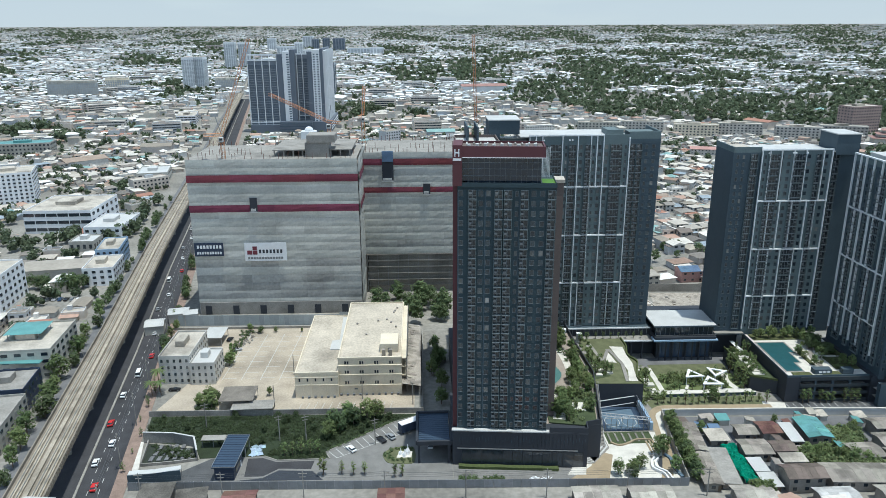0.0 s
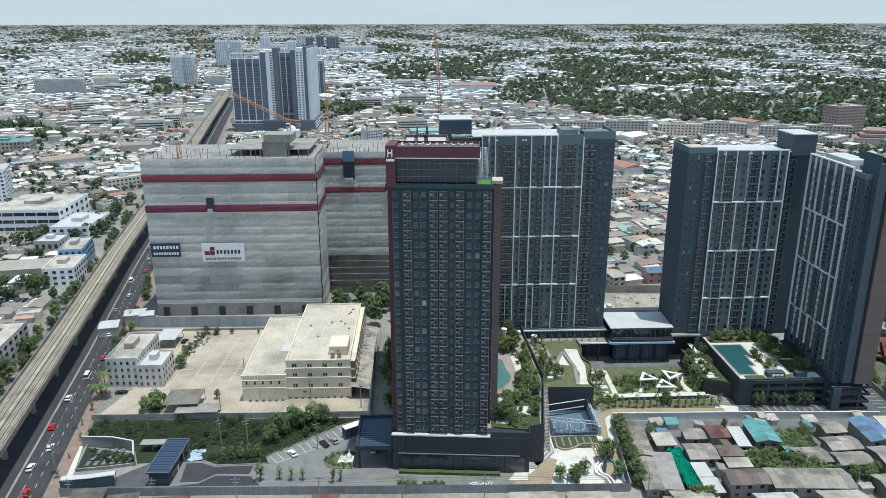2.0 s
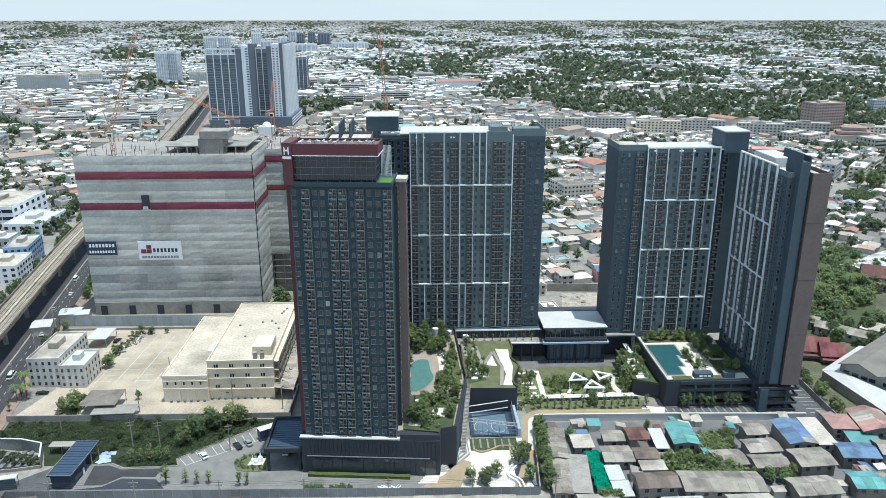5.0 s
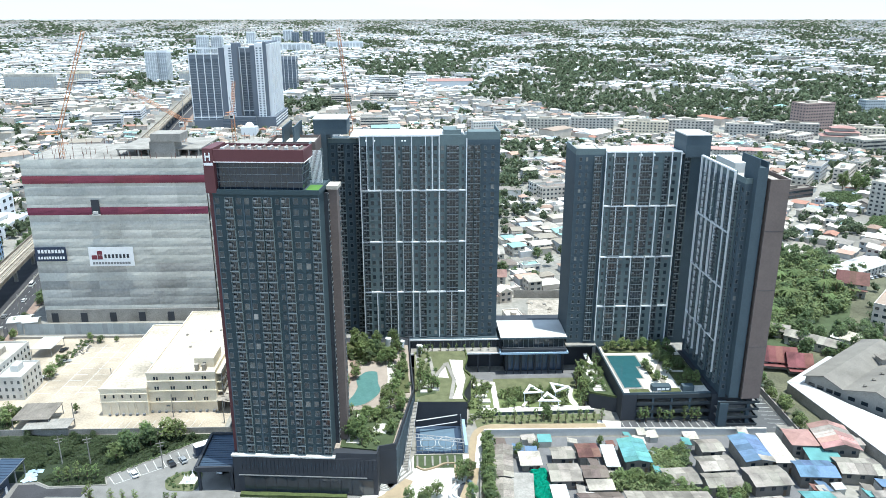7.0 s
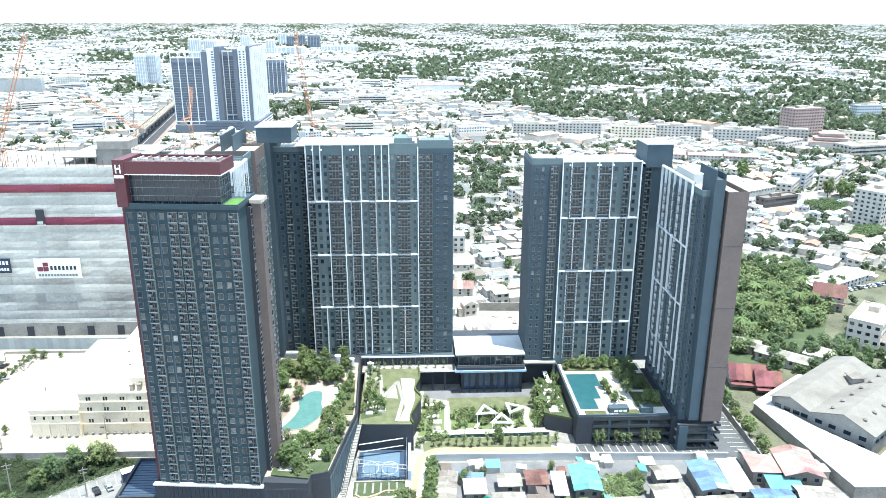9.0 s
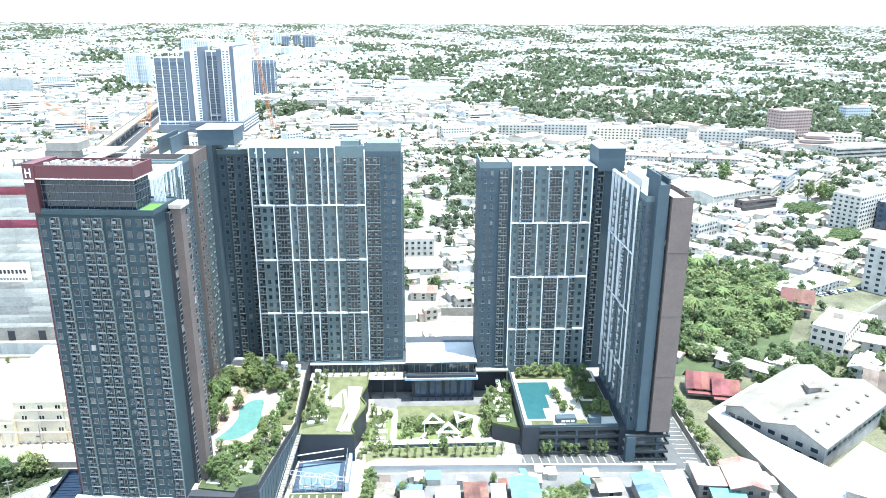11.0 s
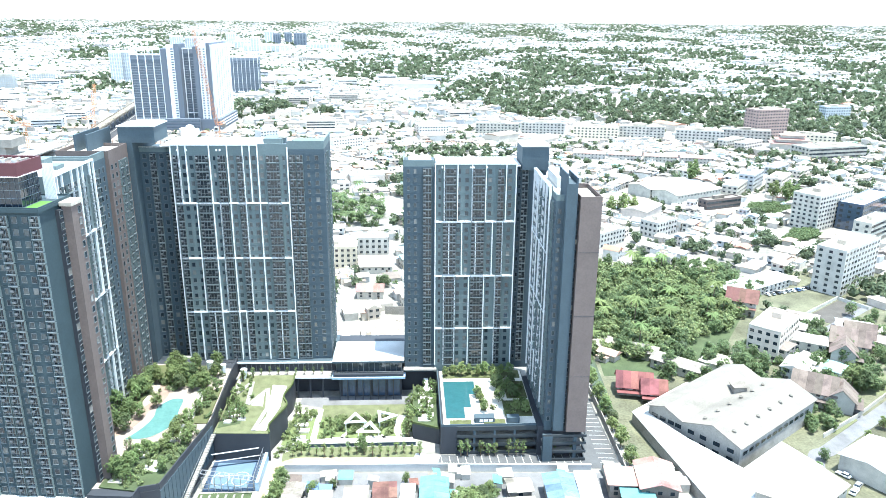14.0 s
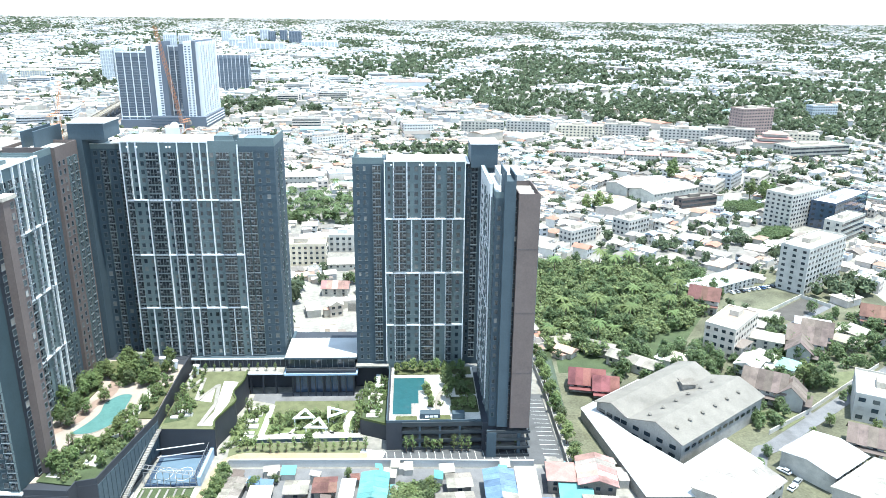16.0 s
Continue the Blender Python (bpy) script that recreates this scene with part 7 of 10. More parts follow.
OLD = "weathered old house under a grey corrugated roof"
M["slum_wall"] = mat("old_house_wall", (0.24, 0.222, 0.195), 0.9, 0.25, 0.4, random_per="object", spread=0.4, stain=0.35)
M["patched_roof"] = mat("patched_sheet_roof", (0.24, 0.215, 0.185), 0.85, 0.35, 0.35, fine=2, stain=0.5, random_per="object", spread=0.25)
M["pale_sheet"] = mat("pale_sheet_roof", (0.30, 0.285, 0.26), 0.8, 0.25, 0.3, fine=2, stain=0.35)
M["sooty_roof"] = mat("sooty_concrete_roof", (0.135, 0.125, 0.11), 0.95, 0.4, 0.3, fine=2, stain=0.5)
SLUM = [
    (81.6, 205.4, 6.2, 17.4, 3.6, -6, "patched_roof", "long low workshop under a patched grey sheet roof", 0.5, "gable", "y"),
    (79.6, 187.6, 6.0, 17.6, 3.4, -6, "patched_roof", "long low workshop under a patched grey sheet roof", 0.5, "gable", "y"),
    (85.6, 189.2, 6.4, 19.4, 3.0, -7, "pale_sheet", "low shed under a pale flat sheet roof", 0.4, "shed", "x"),
    (90.2, 206.8, 7.0, 7.6, 3.0, 0, "roof_grey", "low shed under a pale flat sheet roof", 0.3, "shed", "x"),
    (100.6, 208.4, 7.4, 6.8, 4.0, 0, "old_roof", OLD, 0.8, "gable", "x"),
    (108.8, 209.1, 7.2, 7.8, 4.2, 1, "rust_roof", "old house under a rusty red sheet roof", 0.8, "gable", "x"),
    (123.2, 207.2, 8.6, 13.2, 5.0, -3, "teal_roof", "house under a bright turquoise metal roof", 0.9, "gable", "y"),
    (115.4, 206.4, 4.4, 11.6, 3.6, -3, "white_roof", "side wing under a pale blue roof", 0.5, "shed", "x"),
    (129.0, 203.0, 3.0, 14.6, 3.2, -3, "teal_roof", "porch under a turquoise metal roof", -0.5, "shed", "x"),
    (99.4, 198.2, 9.8, 9.2, 3.8, -1, "old_roof", OLD, 0.9, "gable", "x"),
    (108.6, 198.3, 7.8, 6.4, 3.8, -1, "brown_roof", OLD, 0.8, "gable", "x"),
    (108.8, 191.6, 8.0, 5.0, 3.6, 0, "roof_grey", OLD, 0.4, "shed", "x"),
    (96.2, 188.8, 4.9, 7.4, 3.3, 0, "white_roof", "small house under a pale metal roof", 0.3, "shed", "x"),
    (96.6, 181.2, 5.6, 7.4, 3.0, 0, "white_roof", "small house under a pale metal roof", 0.3, "shed", "x"),
    (106.2, 180.9, 12.6, 8.0, 6.2, 1, "brown_roof", "two-storey white house under a brown tiled roof", 1.5, "gable", "x"),
    (126.4, 182.2, 24.4, 10.4, 4.2, -3, "old_roof", "long old house under a grey fibre-cement roof", 1.2, "gable", "x"),
    (148.2, 209.7, 7.9, 7.2, 4.6, 4, "old_roof", OLD, 0.9, "gable", "x"),
    (146.8, 200.6, 11.2, 8.0, 4.2, 3, "old_roof", OLD, 0.9, "gable", "x"),
    (133.6, 194.4, 10.2, 8.6, 4.2, 2, "old_roof", OLD, 0.9, "gable", "x"),
    (145.4, 192.0, 11.2, 7.2, 4.2, 1, "old_roof", "long old house under a grey fibre-cement roof", 0.9, "gable", "x"),
    (160.0, 206.0, 9.4, 15.0, 5.6, -1, "blue_roof", "hall under a blue ribbed metal roof", 1.0, "gable", "y"),
    (168.2, 206.5, 6.5, 16.0, 5.0, -2, "roof_grey", "narrow hall under a pale sheet roof", 0.7, "shed", "x"),
    (159.0, 192.6, 12.0, 10.0, 4.8, 3, "old_roof", "old house under a wide grey sheet roof", 1.0, "gable", "x"),
    (179.0, 212.0, 9.0, 10.0, 5.4, -6, "orange_roof", "house under a salmon tiled roof", 1.8, "hip", "x"),
    (189.5, 211.0, 12.0, 15.0, 6.0, -8, "orange_roof", "two-storey house under a salmon tiled roof", 2.2, "gable", "y"),
    (182.0, 203.5, 10.0, 7.0, 4.0, -6, "teal_roof", "porch under a pale turquoise roof", 0.8, "shed", "x"),
    (175.0, 195.5, 12.0, 9.0, 5.0, -5, "blue_roof", "house under a pale blue metal roof", 1.2, "gable", "x"),
    (189.0, 196.5, 13.0, 9.0, 4.8, -8, "old_roof", OLD, 1.2, "gable", "x"),
    (131.0, 171.0, 13.0, 9.0, 4.6, 0, "roof_grey", OLD, 1.2, "gable", "x"),
    (152.0, 178.0, 14.0, 9.0, 5.0, 4, "old_roof", OLD, 1.2, "gable", "x"),
    (170.0, 180.0, 12.0, 9.0, 5.0, -4, "teal_roof", "house under a turquoise metal roof", 1.2, "gable", "x"),
    (88.0, 173.6, 12.0, 8.0, 4.2, 0, "roof_grey", OLD, 1.0, "gable", "x"),
    (112.0, 171.6, 12.0, 8.0, 4.2, 0, "white_roof", OLD, 1.0, "gable", "x"),
    (-76.0, 177.5, 8.0, 6.0, 4.2, 8, "sooty_roof", "old concrete house with a stained roof", 0.4, "shed", "x"),
    (-87.0, 180.0, 9.0, 7.0, 4.2, 4, "sooty_roof", "old concrete house with a stained roof", 0.4, "shed", "x"),
    (-62.0, 176.5, 9.0, 6.0, 4.0, 2, "rust_roof", "old house under a rusty red sheet roof", 1.0, "gable", "x"),
    (-18.0, 175.5, 7.0, 7.0, 4.0, 0, "rust_roof", "old house under a rusty red sheet roof", 1.0, "gable", "x"),
    (42.0, 174.5, 13.0, 7.0, 3.8, 0, "roof_grey", "low house under a pale sheet roof", 0.8, "gable", "x"),
    (58.0, 174.0, 12.0, 7.0, 3.8, 0, "roof_grey", "low house under a pale sheet roof", 0.8, "gable", "x"),
]
for x, y, w, d, h, a, r, lb, rise, kd, al in SLUM:
    k = 1.5 if x > 70 else 0.0
    house(x, y, w - k, d - k, h - k * 0.4, a, M[r], lb, rise * 0.75, kd, along=al, over=0.75 if k else 0.5, wall=M["slum_wall"])

# green netting between the old houses
bm = bmesh.new()
g = []
for j in range(41):
    row = []
    for i in range(13):
        p = Vector((89.2 + i * (0.4203), 181.4 + (40 - j) * 0.5, 0))
        row.append(bm.verts.new((p.x + 0.35 * math.sin(j * 0.5), p.y, 2.3 + 0.9 * noise.noise(p * 0.45) + 0.35 * noise.noise(p * 1.6) - 0.5 * (i in (0, 12)))))
    g.append(row)
for j in range(40):
    for i in range(12):
        bm.faces.new((g[j + 1][i], g[j + 1][i + 1], g[j][i + 1], g[j][i]))
bmesh.ops.solidify(bm, geom=bm.faces[:], thickness=0.03)
M["green_net"] = mat("green_shade_net", (0.01, 0.30, 0.19), 0.85, 0.3, 0.8, fine=4)
t_ = thing("shade_net", "bright green shade net over a yard", "net")
part("net", bm, M["green_net"], t_)
for x, y in ((89.6, 201.0), (93.6, 201.0), (89.4, 182.0), (92.8, 182.0)):
    part("post", boxes((x - 0.06, y - 0.06, 0, x + 0.06, y + 0.06, 2.3)), M["steel"], t_)
patch("yard", [(78.6, 182), (176, 178), (176, 220.6), (78.8, 223)], 0.02, M["drive"], "grey concrete yards between the old houses", "yard")


# ---- warehouse on the east side ----
def warehouse():
    t = thing("warehouse", "large pale twin-gabled warehouse with a white lean-to", "warehouse", at=pose(206.2, 235.6, 0, 0, 0, 0))
    # local axes: u along the ridge towards the back right, v across
    u = Vector((0.80, 0.60, 0)); v = Vector((0.60, -0.80, 0))
    def P(a, b, z):
        q = u * a + v * b
        return (q.x, q.y, z)
    bm = bmesh.new()
    def poly(*ps):
        bm.faces.new([bm.verts.new(p) for p in ps])
    L = 49.0
    for b0, b1, rise in ((-13.4, 0.0, 2.4), (0.0, 20.2, 3.4)):
        mid = (b0 + b1) / 2
        poly(P(0, b0, 0), P(0, b1, 0), P(0, b1, 8.6), P(0, mid, 8.6 + rise), P(0, b0, 8.6))
        poly(P(L, b1, 0), P(L, b0, 0), P(L, b0, 8.6), P(L, mid, 8.6 + rise), P(L, b1, 8.6))
    poly(P(0, 20.2, 0), P(L, 20.2, 0), P(L, 20.2, 8.6), P(0, 20.2, 8.6))
    poly(P(L, -13.4, 0), P(0, -13.4, 0), P(0, -13.4, 8.6), P(L, -13.4, 8.6))
    bmesh.ops.recalc_face_normals(bm, faces=bm.faces[:])
    part("wall", bm, M["warehouse_wall"], t, "stained pale concrete wall")
    for b0, b1, rise in ((-14.2, 0.0, 2.5), (0.0, 21.0, 3.5)):
        mid = (b0 + b1) / 2
        for s0, s1 in ((b0, mid), (mid, b1)):
            bm = bmesh.new()
            z0, z1 = (8.6, 8.7 + rise) if s0 == b0 else (8.7 + rise, 8.6)
            q = [P(-0.8, s0, z0), P(L + 0.8, s0, z0), P(L + 0.8, s1, z1), P(-0.8, s1, z1)]
            lo = [bm.verts.new(p) for p in q]; hi = [bm.verts.new((p[0], p[1], p[2] + 0.2)) for p in q]
            bm.faces.new(hi); bm.faces.new(lo[::-1])
            for i in range(4):
                bm.faces.new((lo[i], lo[(i + 1) % 4], hi[(i + 1) % 4], hi[i]))
            bmesh.ops.recalc_face_normals(bm, faces=bm.faces[:])
            part("roof_slope", bm, M["roof_pale"], t)
    for k in range(6):
        for bb in (5.2, 15.5):
            c = Vector(P(4 + k * 7.4, bb, 10.9))
            bm = bmesh.new(); tube(bm, c - Vector((0, 0, 1.2)), c + Vector((0, 0, 0.3)), 0.55, 0.55, 8); tube(bm, c + Vector((0, 0, 0.3)), c + Vector((0, 0, 0.8)), 0.8, 0.2, 8)
            part("roof_vent", bm, M["roof_pale"], t)
    c = Vector(P(33, 0.4, 9.0))
    part("cupola", boxes((c.x - 2.2, c.y - 2.0, 8.6, c.x + 2.2, c.y + 2.0, 11.4)), M["concrete"], t)
    part("cupola_roof", boxes((c.x - 2.8, c.y - 2.6, 11.402, c.x + 2.8, c.y + 2.6, 11.6)), M["old_roof"], t)
    bm = bmesh.new()
    for z in (2.6, 5.6):
        for b in (-12, -8.8, -5.6, -2.8, 2.0, 6.4, 11.2, 16.0):
            a0 = Vector(P(-0.1, b, z))
            q = [a0, a0 + v * 2.2, a0 + v * 2.2 + Vector((0, 0, 1.3)), a0 + Vector((0, 0, 1.3))]
            off = u * -0.12
            prism_pts = [bm.verts.new(p + off) for p in q] + [bm.verts.new(p + u * 0.1) for p in q]
            bm.faces.new(prism_pts[:4][::-1]); 
            for i in range(4):
                bm.faces.new((prism_pts[i], prism_pts[(i + 1) % 4], prism_pts[(i + 1) % 4 + 4], prism_pts[i + 4]))
    bmesh.ops.recalc_face_normals(bm, faces=bm.faces[:])
    part("window", bm, M["window"], t)
    bm = bmesh.new()
    for k in range(12):
        a0 = Vector(P(2 + k * 3.7, 20.3, 5.2))
        q = [a0, a0 + u * 2.4, a0 + u * 2.4 + Vector((0, 0, 1.2)), a0 + Vector((0, 0, 1.2))]
        vs = [bm.verts.new(p + v * 0.1) for p in q]
        bm.faces.new(vs)
    bmesh.ops.recalc_face_normals(bm, faces=bm.faces[:])
    part("window", bm, M["window"], t)
    # white lean-to along the front and round the side
    o = Vector((206.2, 235.6, 0))
    for q in ([(193.6, 250.3, 4.0), (198.6, 218.5, 4.0), (205.6, 230.5, 5.7), (198.0, 246.5, 5.7)], [(198.6, 218.5, 4.0), (201.4, 200.0, 4.0), (217.0, 213.5, 5.4), (205.6, 230.5, 5.7)],
              [(201.4, 200.0, 4.0), (224.0, 199.5, 4.0), (243.0, 215.5, 4.2), (236.0, 228.0, 5.2), (217.0, 213.5, 5.4)], [(193.6, 250.3, 4.0), (198.0, 246.5, 5.7), (222.0, 266.5, 5.7), (220.0, 270.0, 4.6)]):
        bm = bmesh.new()
        lo = [bm.verts.new(Vector(p) - o) for p in q]; hi = [bm.verts.new(Vector(p) - o + Vector((0, 0, 0.18))) for p in q]
        bm.faces.new(hi); bm.faces.new(lo[::-1])
        for i in range(len(q)):
            bm.faces.new((lo[i], lo[(i + 1) % len(q)], hi[(i + 1) % len(q)], hi[i]))
        bmesh.ops.recalc_face_normals(bm, faces=bm.faces[:])
        part("lean_to_roof", bm, M["white_roof"], t, "bright white sheet roof")
    w_ = line_wall([(194.0, 250.0), (198.9, 218.5), (201.7, 200.4), (223.8, 199.9), (242.6, 215.7)], 0, 3.95, 0.25)
    w_.transform(pose(-206.2, -235.6, 0))
    part("lean_to_wall", w_, M["concrete"], t)
    return t


M["warehouse_wall"] = mat("stained_white_wall", (0.33, 0.32, 0.30), 0.9, 0.2, 0.3, fine=2, stain=0.35)
M["roof_pale"] = mat("pale_fibre_roof", (0.20, 0.185, 0.162), 0.85, 0.16, 0.25, fine=2, stain=0.2)
warehouse()


# ---- houses in the green quarter to the east ----
def thai_house(x, y, w, d, h, turn, roof, label):
    t = house(x, y, w, d, h, turn, roof, label, rise=d * 0.42, kind="gable", wall=M["white_paint_wall"], group="garden houses", over=1.0)
    part("porch_roof", boxes((-w / 2 - 0.5, -d / 2 - 3.0, h * 0.55, w / 2 + 0.5, -d / 2 - 0.02, h * 0.55 + 0.2)), roof, t)


M["bare_soil"] = mat("bare_earth", (0.085, 0.078, 0.070), 0.95, 0.25, 0.2, fine=1.5, stain=0.25)
M["garden_soil"] = mat("dry_grass_and_earth", (0.125, 0.125, 0.082), 0.95, 0.45, 0.12, fine=1.2, stain=0.4)
M["white_paint_wall"] = mat("white_wall", (0.48, 0.465, 0.43), 0.9, 0.15, 0.3, stain=0.25)
EAST = [(201, 273, 12, 9, 4.2, -12, "red_roof", "house under dark red tiled gables"), (207, 268, 8, 8, 4.0, -12, "red_roof", "red-tiled wing with a front gable"),
        (277, 351, 13, 10, 7.5, -28, "rust_roof", "white hall under a steep red-brown temple-like roof"), (266, 264, 14, 11, 6.5, -32, "brown_roof", "white house under steep brown tiled roofs"),
        (273, 258, 9, 9, 5.5, 58, "brown_roof", "white house under steep brown tiled roofs"), (303, 304, 14, 11, 6.5, -30, "brown_roof", "white house under steep brown tiled roofs"),
        (296, 296, 10, 9, 5.5, 60, "brown_roof", "white house under steep brown tiled roofs"), (312, 312, 11, 10, 6.0, -30, "brown_roof", "white house under steep brown tiled roofs"), (342, 300, 14, 11, 6.0, 40, "brown_roof", "white house under steep brown tiled roofs"), (284, 229, 10, 9, 4.6, -30, "brown_roof", "small house under a reddish brown tiled roof"), (350, 330, 12, 9, 6.0, -30, "rust_roof", "villa under a dark red tiled roof")]
for x, y, w, d, h, a, r, lb in EAST:
    thai_house(x, y, w, d, h, a, M[r], lb)
for x, y, w, d, h, a, r, lb in ((224, 289, 20, 8, 4.0, -42, "old_roof", "long low house under a grey roof"), (214, 303, 12, 8, 3.6, -30, "old_roof", "small house under an old grey roof"), (288, 326, 14, 9, 4.0, -30, "roof_pale", "low house under a pale roof"),
                                (299, 335, 13, 9, 4.0, -32, "roof_pale", "low house under a pale roof"), (288, 308, 13, 10, 5.0, -30, "roof_grey", "house under a pale roof"), (318, 326, 14, 9, 3.6, -28, "white_roof", "low house under a white roof"),
                                (263, 217.5, 19, 17, 6.0, 33, "white_roof", "long hall under a white metal roof"), (229, 202, 24, 15, 6.5, 36, "roof_pale", "hall under a pale roof"), (271, 201, 25, 15, 6.0, 33, "roof_grey", "hall under a pale grey roof"),
                                (294, 378, 46, 14, 5.0, 30, "white_roof", "long open hall under a white sheet roof"), (330, 392, 20, 12, 6, 30, "pale", "x")):
    if r in M:
        house(x, y, w, d, h, a, M[r], lb, 1.4, "gable", group="garden houses")
def block_at(name, label, x, y, w, d, h, floors, wall, roof, bays, turn, band=False):
    """A flat-roofed block given by its middle and turn."""
    return flat_block(name, label, x - w / 2, y - d / 2, x + w / 2, y + d / 2, h, floors, wall, roof, bays, "apartment blocks", turn, band=band)


block_at("apartment_block", "cream eight-storey apartment block with small windows", 348.3, 386.9, 42, 15, 24, 8, M["white_paint_wall"], M["roof_grey"], 11, 37)
block_at("apartment_block", "pale grey eight-storey apartment block", 401.4, 508.2, 44, 19, 24, 8, M["pale_wall"], M["roof_grey"], 12, 34)
block_at("office_block", "dark blue glazed office with a white roof", 436.0, 513.0, 60, 16, 18, 5, M["glass_blue"], M["white_roof"], 14, 40, True)
block_at("apartment_block", "long white four-storey block with strip windows", 416.2, 471.7, 36, 11, 14, 4, M["pale_wall"], M["roof_grey"], 9, 38, True)
block_at("apartment_block", "white three-storey block among old houses", 280, 486, 22, 13, 10, 3, M["white_paint_wall"], M["roof_grey"], 7, 37)
block_at("apartment_block", "long cream three-storey block among old houses", 240, 465, 24, 10, 9, 3, M["white_paint_wall"], M["roof_grey"], 8, 37)
block_at("market_hall", "dark two-storey market annex", 351, 558, 34, 9, 7, 2, M["brown"], M["old_roof"], 9, 22, True)
flat_block("villa", "white flat-roofed villa beside a lane", 294, 240, 316, 262, 10, 3, M["white_paint_wall"], M["roof_grey"], 5, "apartment blocks", -30)
patch("pond_lot", [(305, 342.6), (333, 363.8), (340, 351.3), (314, 333.5)], 0.06, M["bare_soil"], "dark bare earth lot inside a white wall", "lot")
tagged(mesh_object("lane_east", ribbon([(228, 184), (246, 224), (254.5, 231), (276, 246.5), (325, 282), (376, 318)], 5.2, 0.05, 0.12), M["drive"]), "pale concrete lane between gardens", "road", kind="structure")
tagged(mesh_object("lane_gardens", ribbon([(276, 246.5), (280, 285), (285, 312), (310, 330), (345, 356)], 3.6, 0.05, 0.11), M["drive"]), "pale concrete lane between gardens", "road", kind="structure")
wall_run("wall_lane", [(256, 238), (276, 251), (300, 269), (325, 287)], 1.8, 0.25, M["pale_wall"], "white garden wall along the lane")
wall_run("wall_soil_lot", [(304, 343), (333, 365), (341, 351)], 1.8, 0.25, M["pale_wall"], "white wall round the bare lot")
patch("garden_lawn", [(258, 256), (268, 254), (276, 250), (262, 240), (252, 246)], 0.07, M["grass"], "villa lawn", "lawn")
patch("garden_lawn_villa", [(286, 268), (300, 282), (314, 284), (298, 266)], 0.07, M["grass"], "villa lawn beside the white wall", "lawn")
patch("canal", [(185.0, 255), (189.5, 255), (193, 305), (205, 373), (202, 373), (188.5, 305)], 0.08, mat("canal_water", (0.06, 0.075, 0.04), 0.15, 0.2, 0.3), "narrow green-brown canal", "water")
patch("garden_ground", [(186, 226), (250, 176), (360, 262), (382, 420), (300, 400), (190, 420)], 0.02, M["garden_soil"], "dry grassy earth between the eastern houses", "garden")
patch("garden_east", [(193, 285), (236, 285), (275, 345), (275, 400), (250, 420), (206, 420)], 0.04, M["scrub"], "overgrown green plot with palms", "garden")
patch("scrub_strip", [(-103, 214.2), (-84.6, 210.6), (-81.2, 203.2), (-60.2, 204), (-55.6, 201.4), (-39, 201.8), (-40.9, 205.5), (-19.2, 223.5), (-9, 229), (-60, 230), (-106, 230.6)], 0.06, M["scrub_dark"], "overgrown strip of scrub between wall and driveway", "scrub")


# ---- small roofs, tanks and tarpaulins between the old houses ----
def lean_to(x, y, w, d, h, turn, m, label):
    t = thing("lean_to", label, "shed", "lean-to sheds", at=pose(x, y, 0, 0, 0, turn))
    bm = boxes((-w / 2, -d / 2, h, w / 2, d / 2, h + 0.07))
    for q in bm.verts:
        q.co.z += q.co.y * 0.16 + 0.05 * random.uniform(-1, 1)
    part("sheet", bm, m, t)
    part("wall", boxes((-w / 2 + 0.2, -d / 2 + 0.2, 0, w / 2 - 0.2, d / 2 - 0.2, h - d * 0.08 - 0.08)), M["pale_wall"], t)


def water_tank(x, y, z, s, m, label):
    bm = bmesh.new()
    tube(bm, (0, 0, 0), (0, 0, 1.5 * s), 0.62 * s, 0.62 * s, 12)
    tube(bm, (0, 0, 1.5 * s), (0, 0, 1.85 * s), 0.62 * s, 0.2 * s, 12)
    ob = mesh_object("water_tank", bm, m)
    ob.matrix_basis = pose(x, y, z)
    tagged(ob, label, "tank", "water tanks")


_rng = random.Random(31)
_mats = ["old_sheet", "old_sheet", "roof_grey", "old_roof", "white_roof", "blue_roof", "old_sheet", "brown_roof", "rust_roof", "old_sheet", "roof_grey", "teal_roof"]
k_ = 0
for _ in range(900):
    x, y = _rng.uniform(79.5, 200), _rng.uniform(177, 220)
    if any(abs(x - r[0]) < r[2] * 0.5 + 1.3 and abs(y - r[1]) < r[3] * 0.5 + 1.2 for r in SLUM) or (86 < x < 95 and 180 < y < 203) or (116 < x < 143 and 186 < y < 213):
        continue
    m_ = _rng.choice(_mats)
    lean_to(x, y, _rng.uniform(2.6, 5.0), _rng.uniform(2.2, 4.2), _rng.uniform(2.3, 3.4), _rng.uniform(-8, 8) + _rng.choice((0, 90)), M[m_], "small lean-to shed under a " + {"old_sheet": "weathered grey", "roof_grey": "stained pale", "old_roof": "grey fibre-cement", "white_roof": "pale metal", "blue_roof": "blue metal", "brown_roof": "brown", "rust_roof": "rusty", "teal_roof": "turquoise"}[m_] + " sheet")
    k_ += 1
    if k_ == 44:
        break
M["tank_blue"] = mat("blue_tank_plastic", (0.05, 0.14, 0.32), 0.45, 0.1, 2.0)
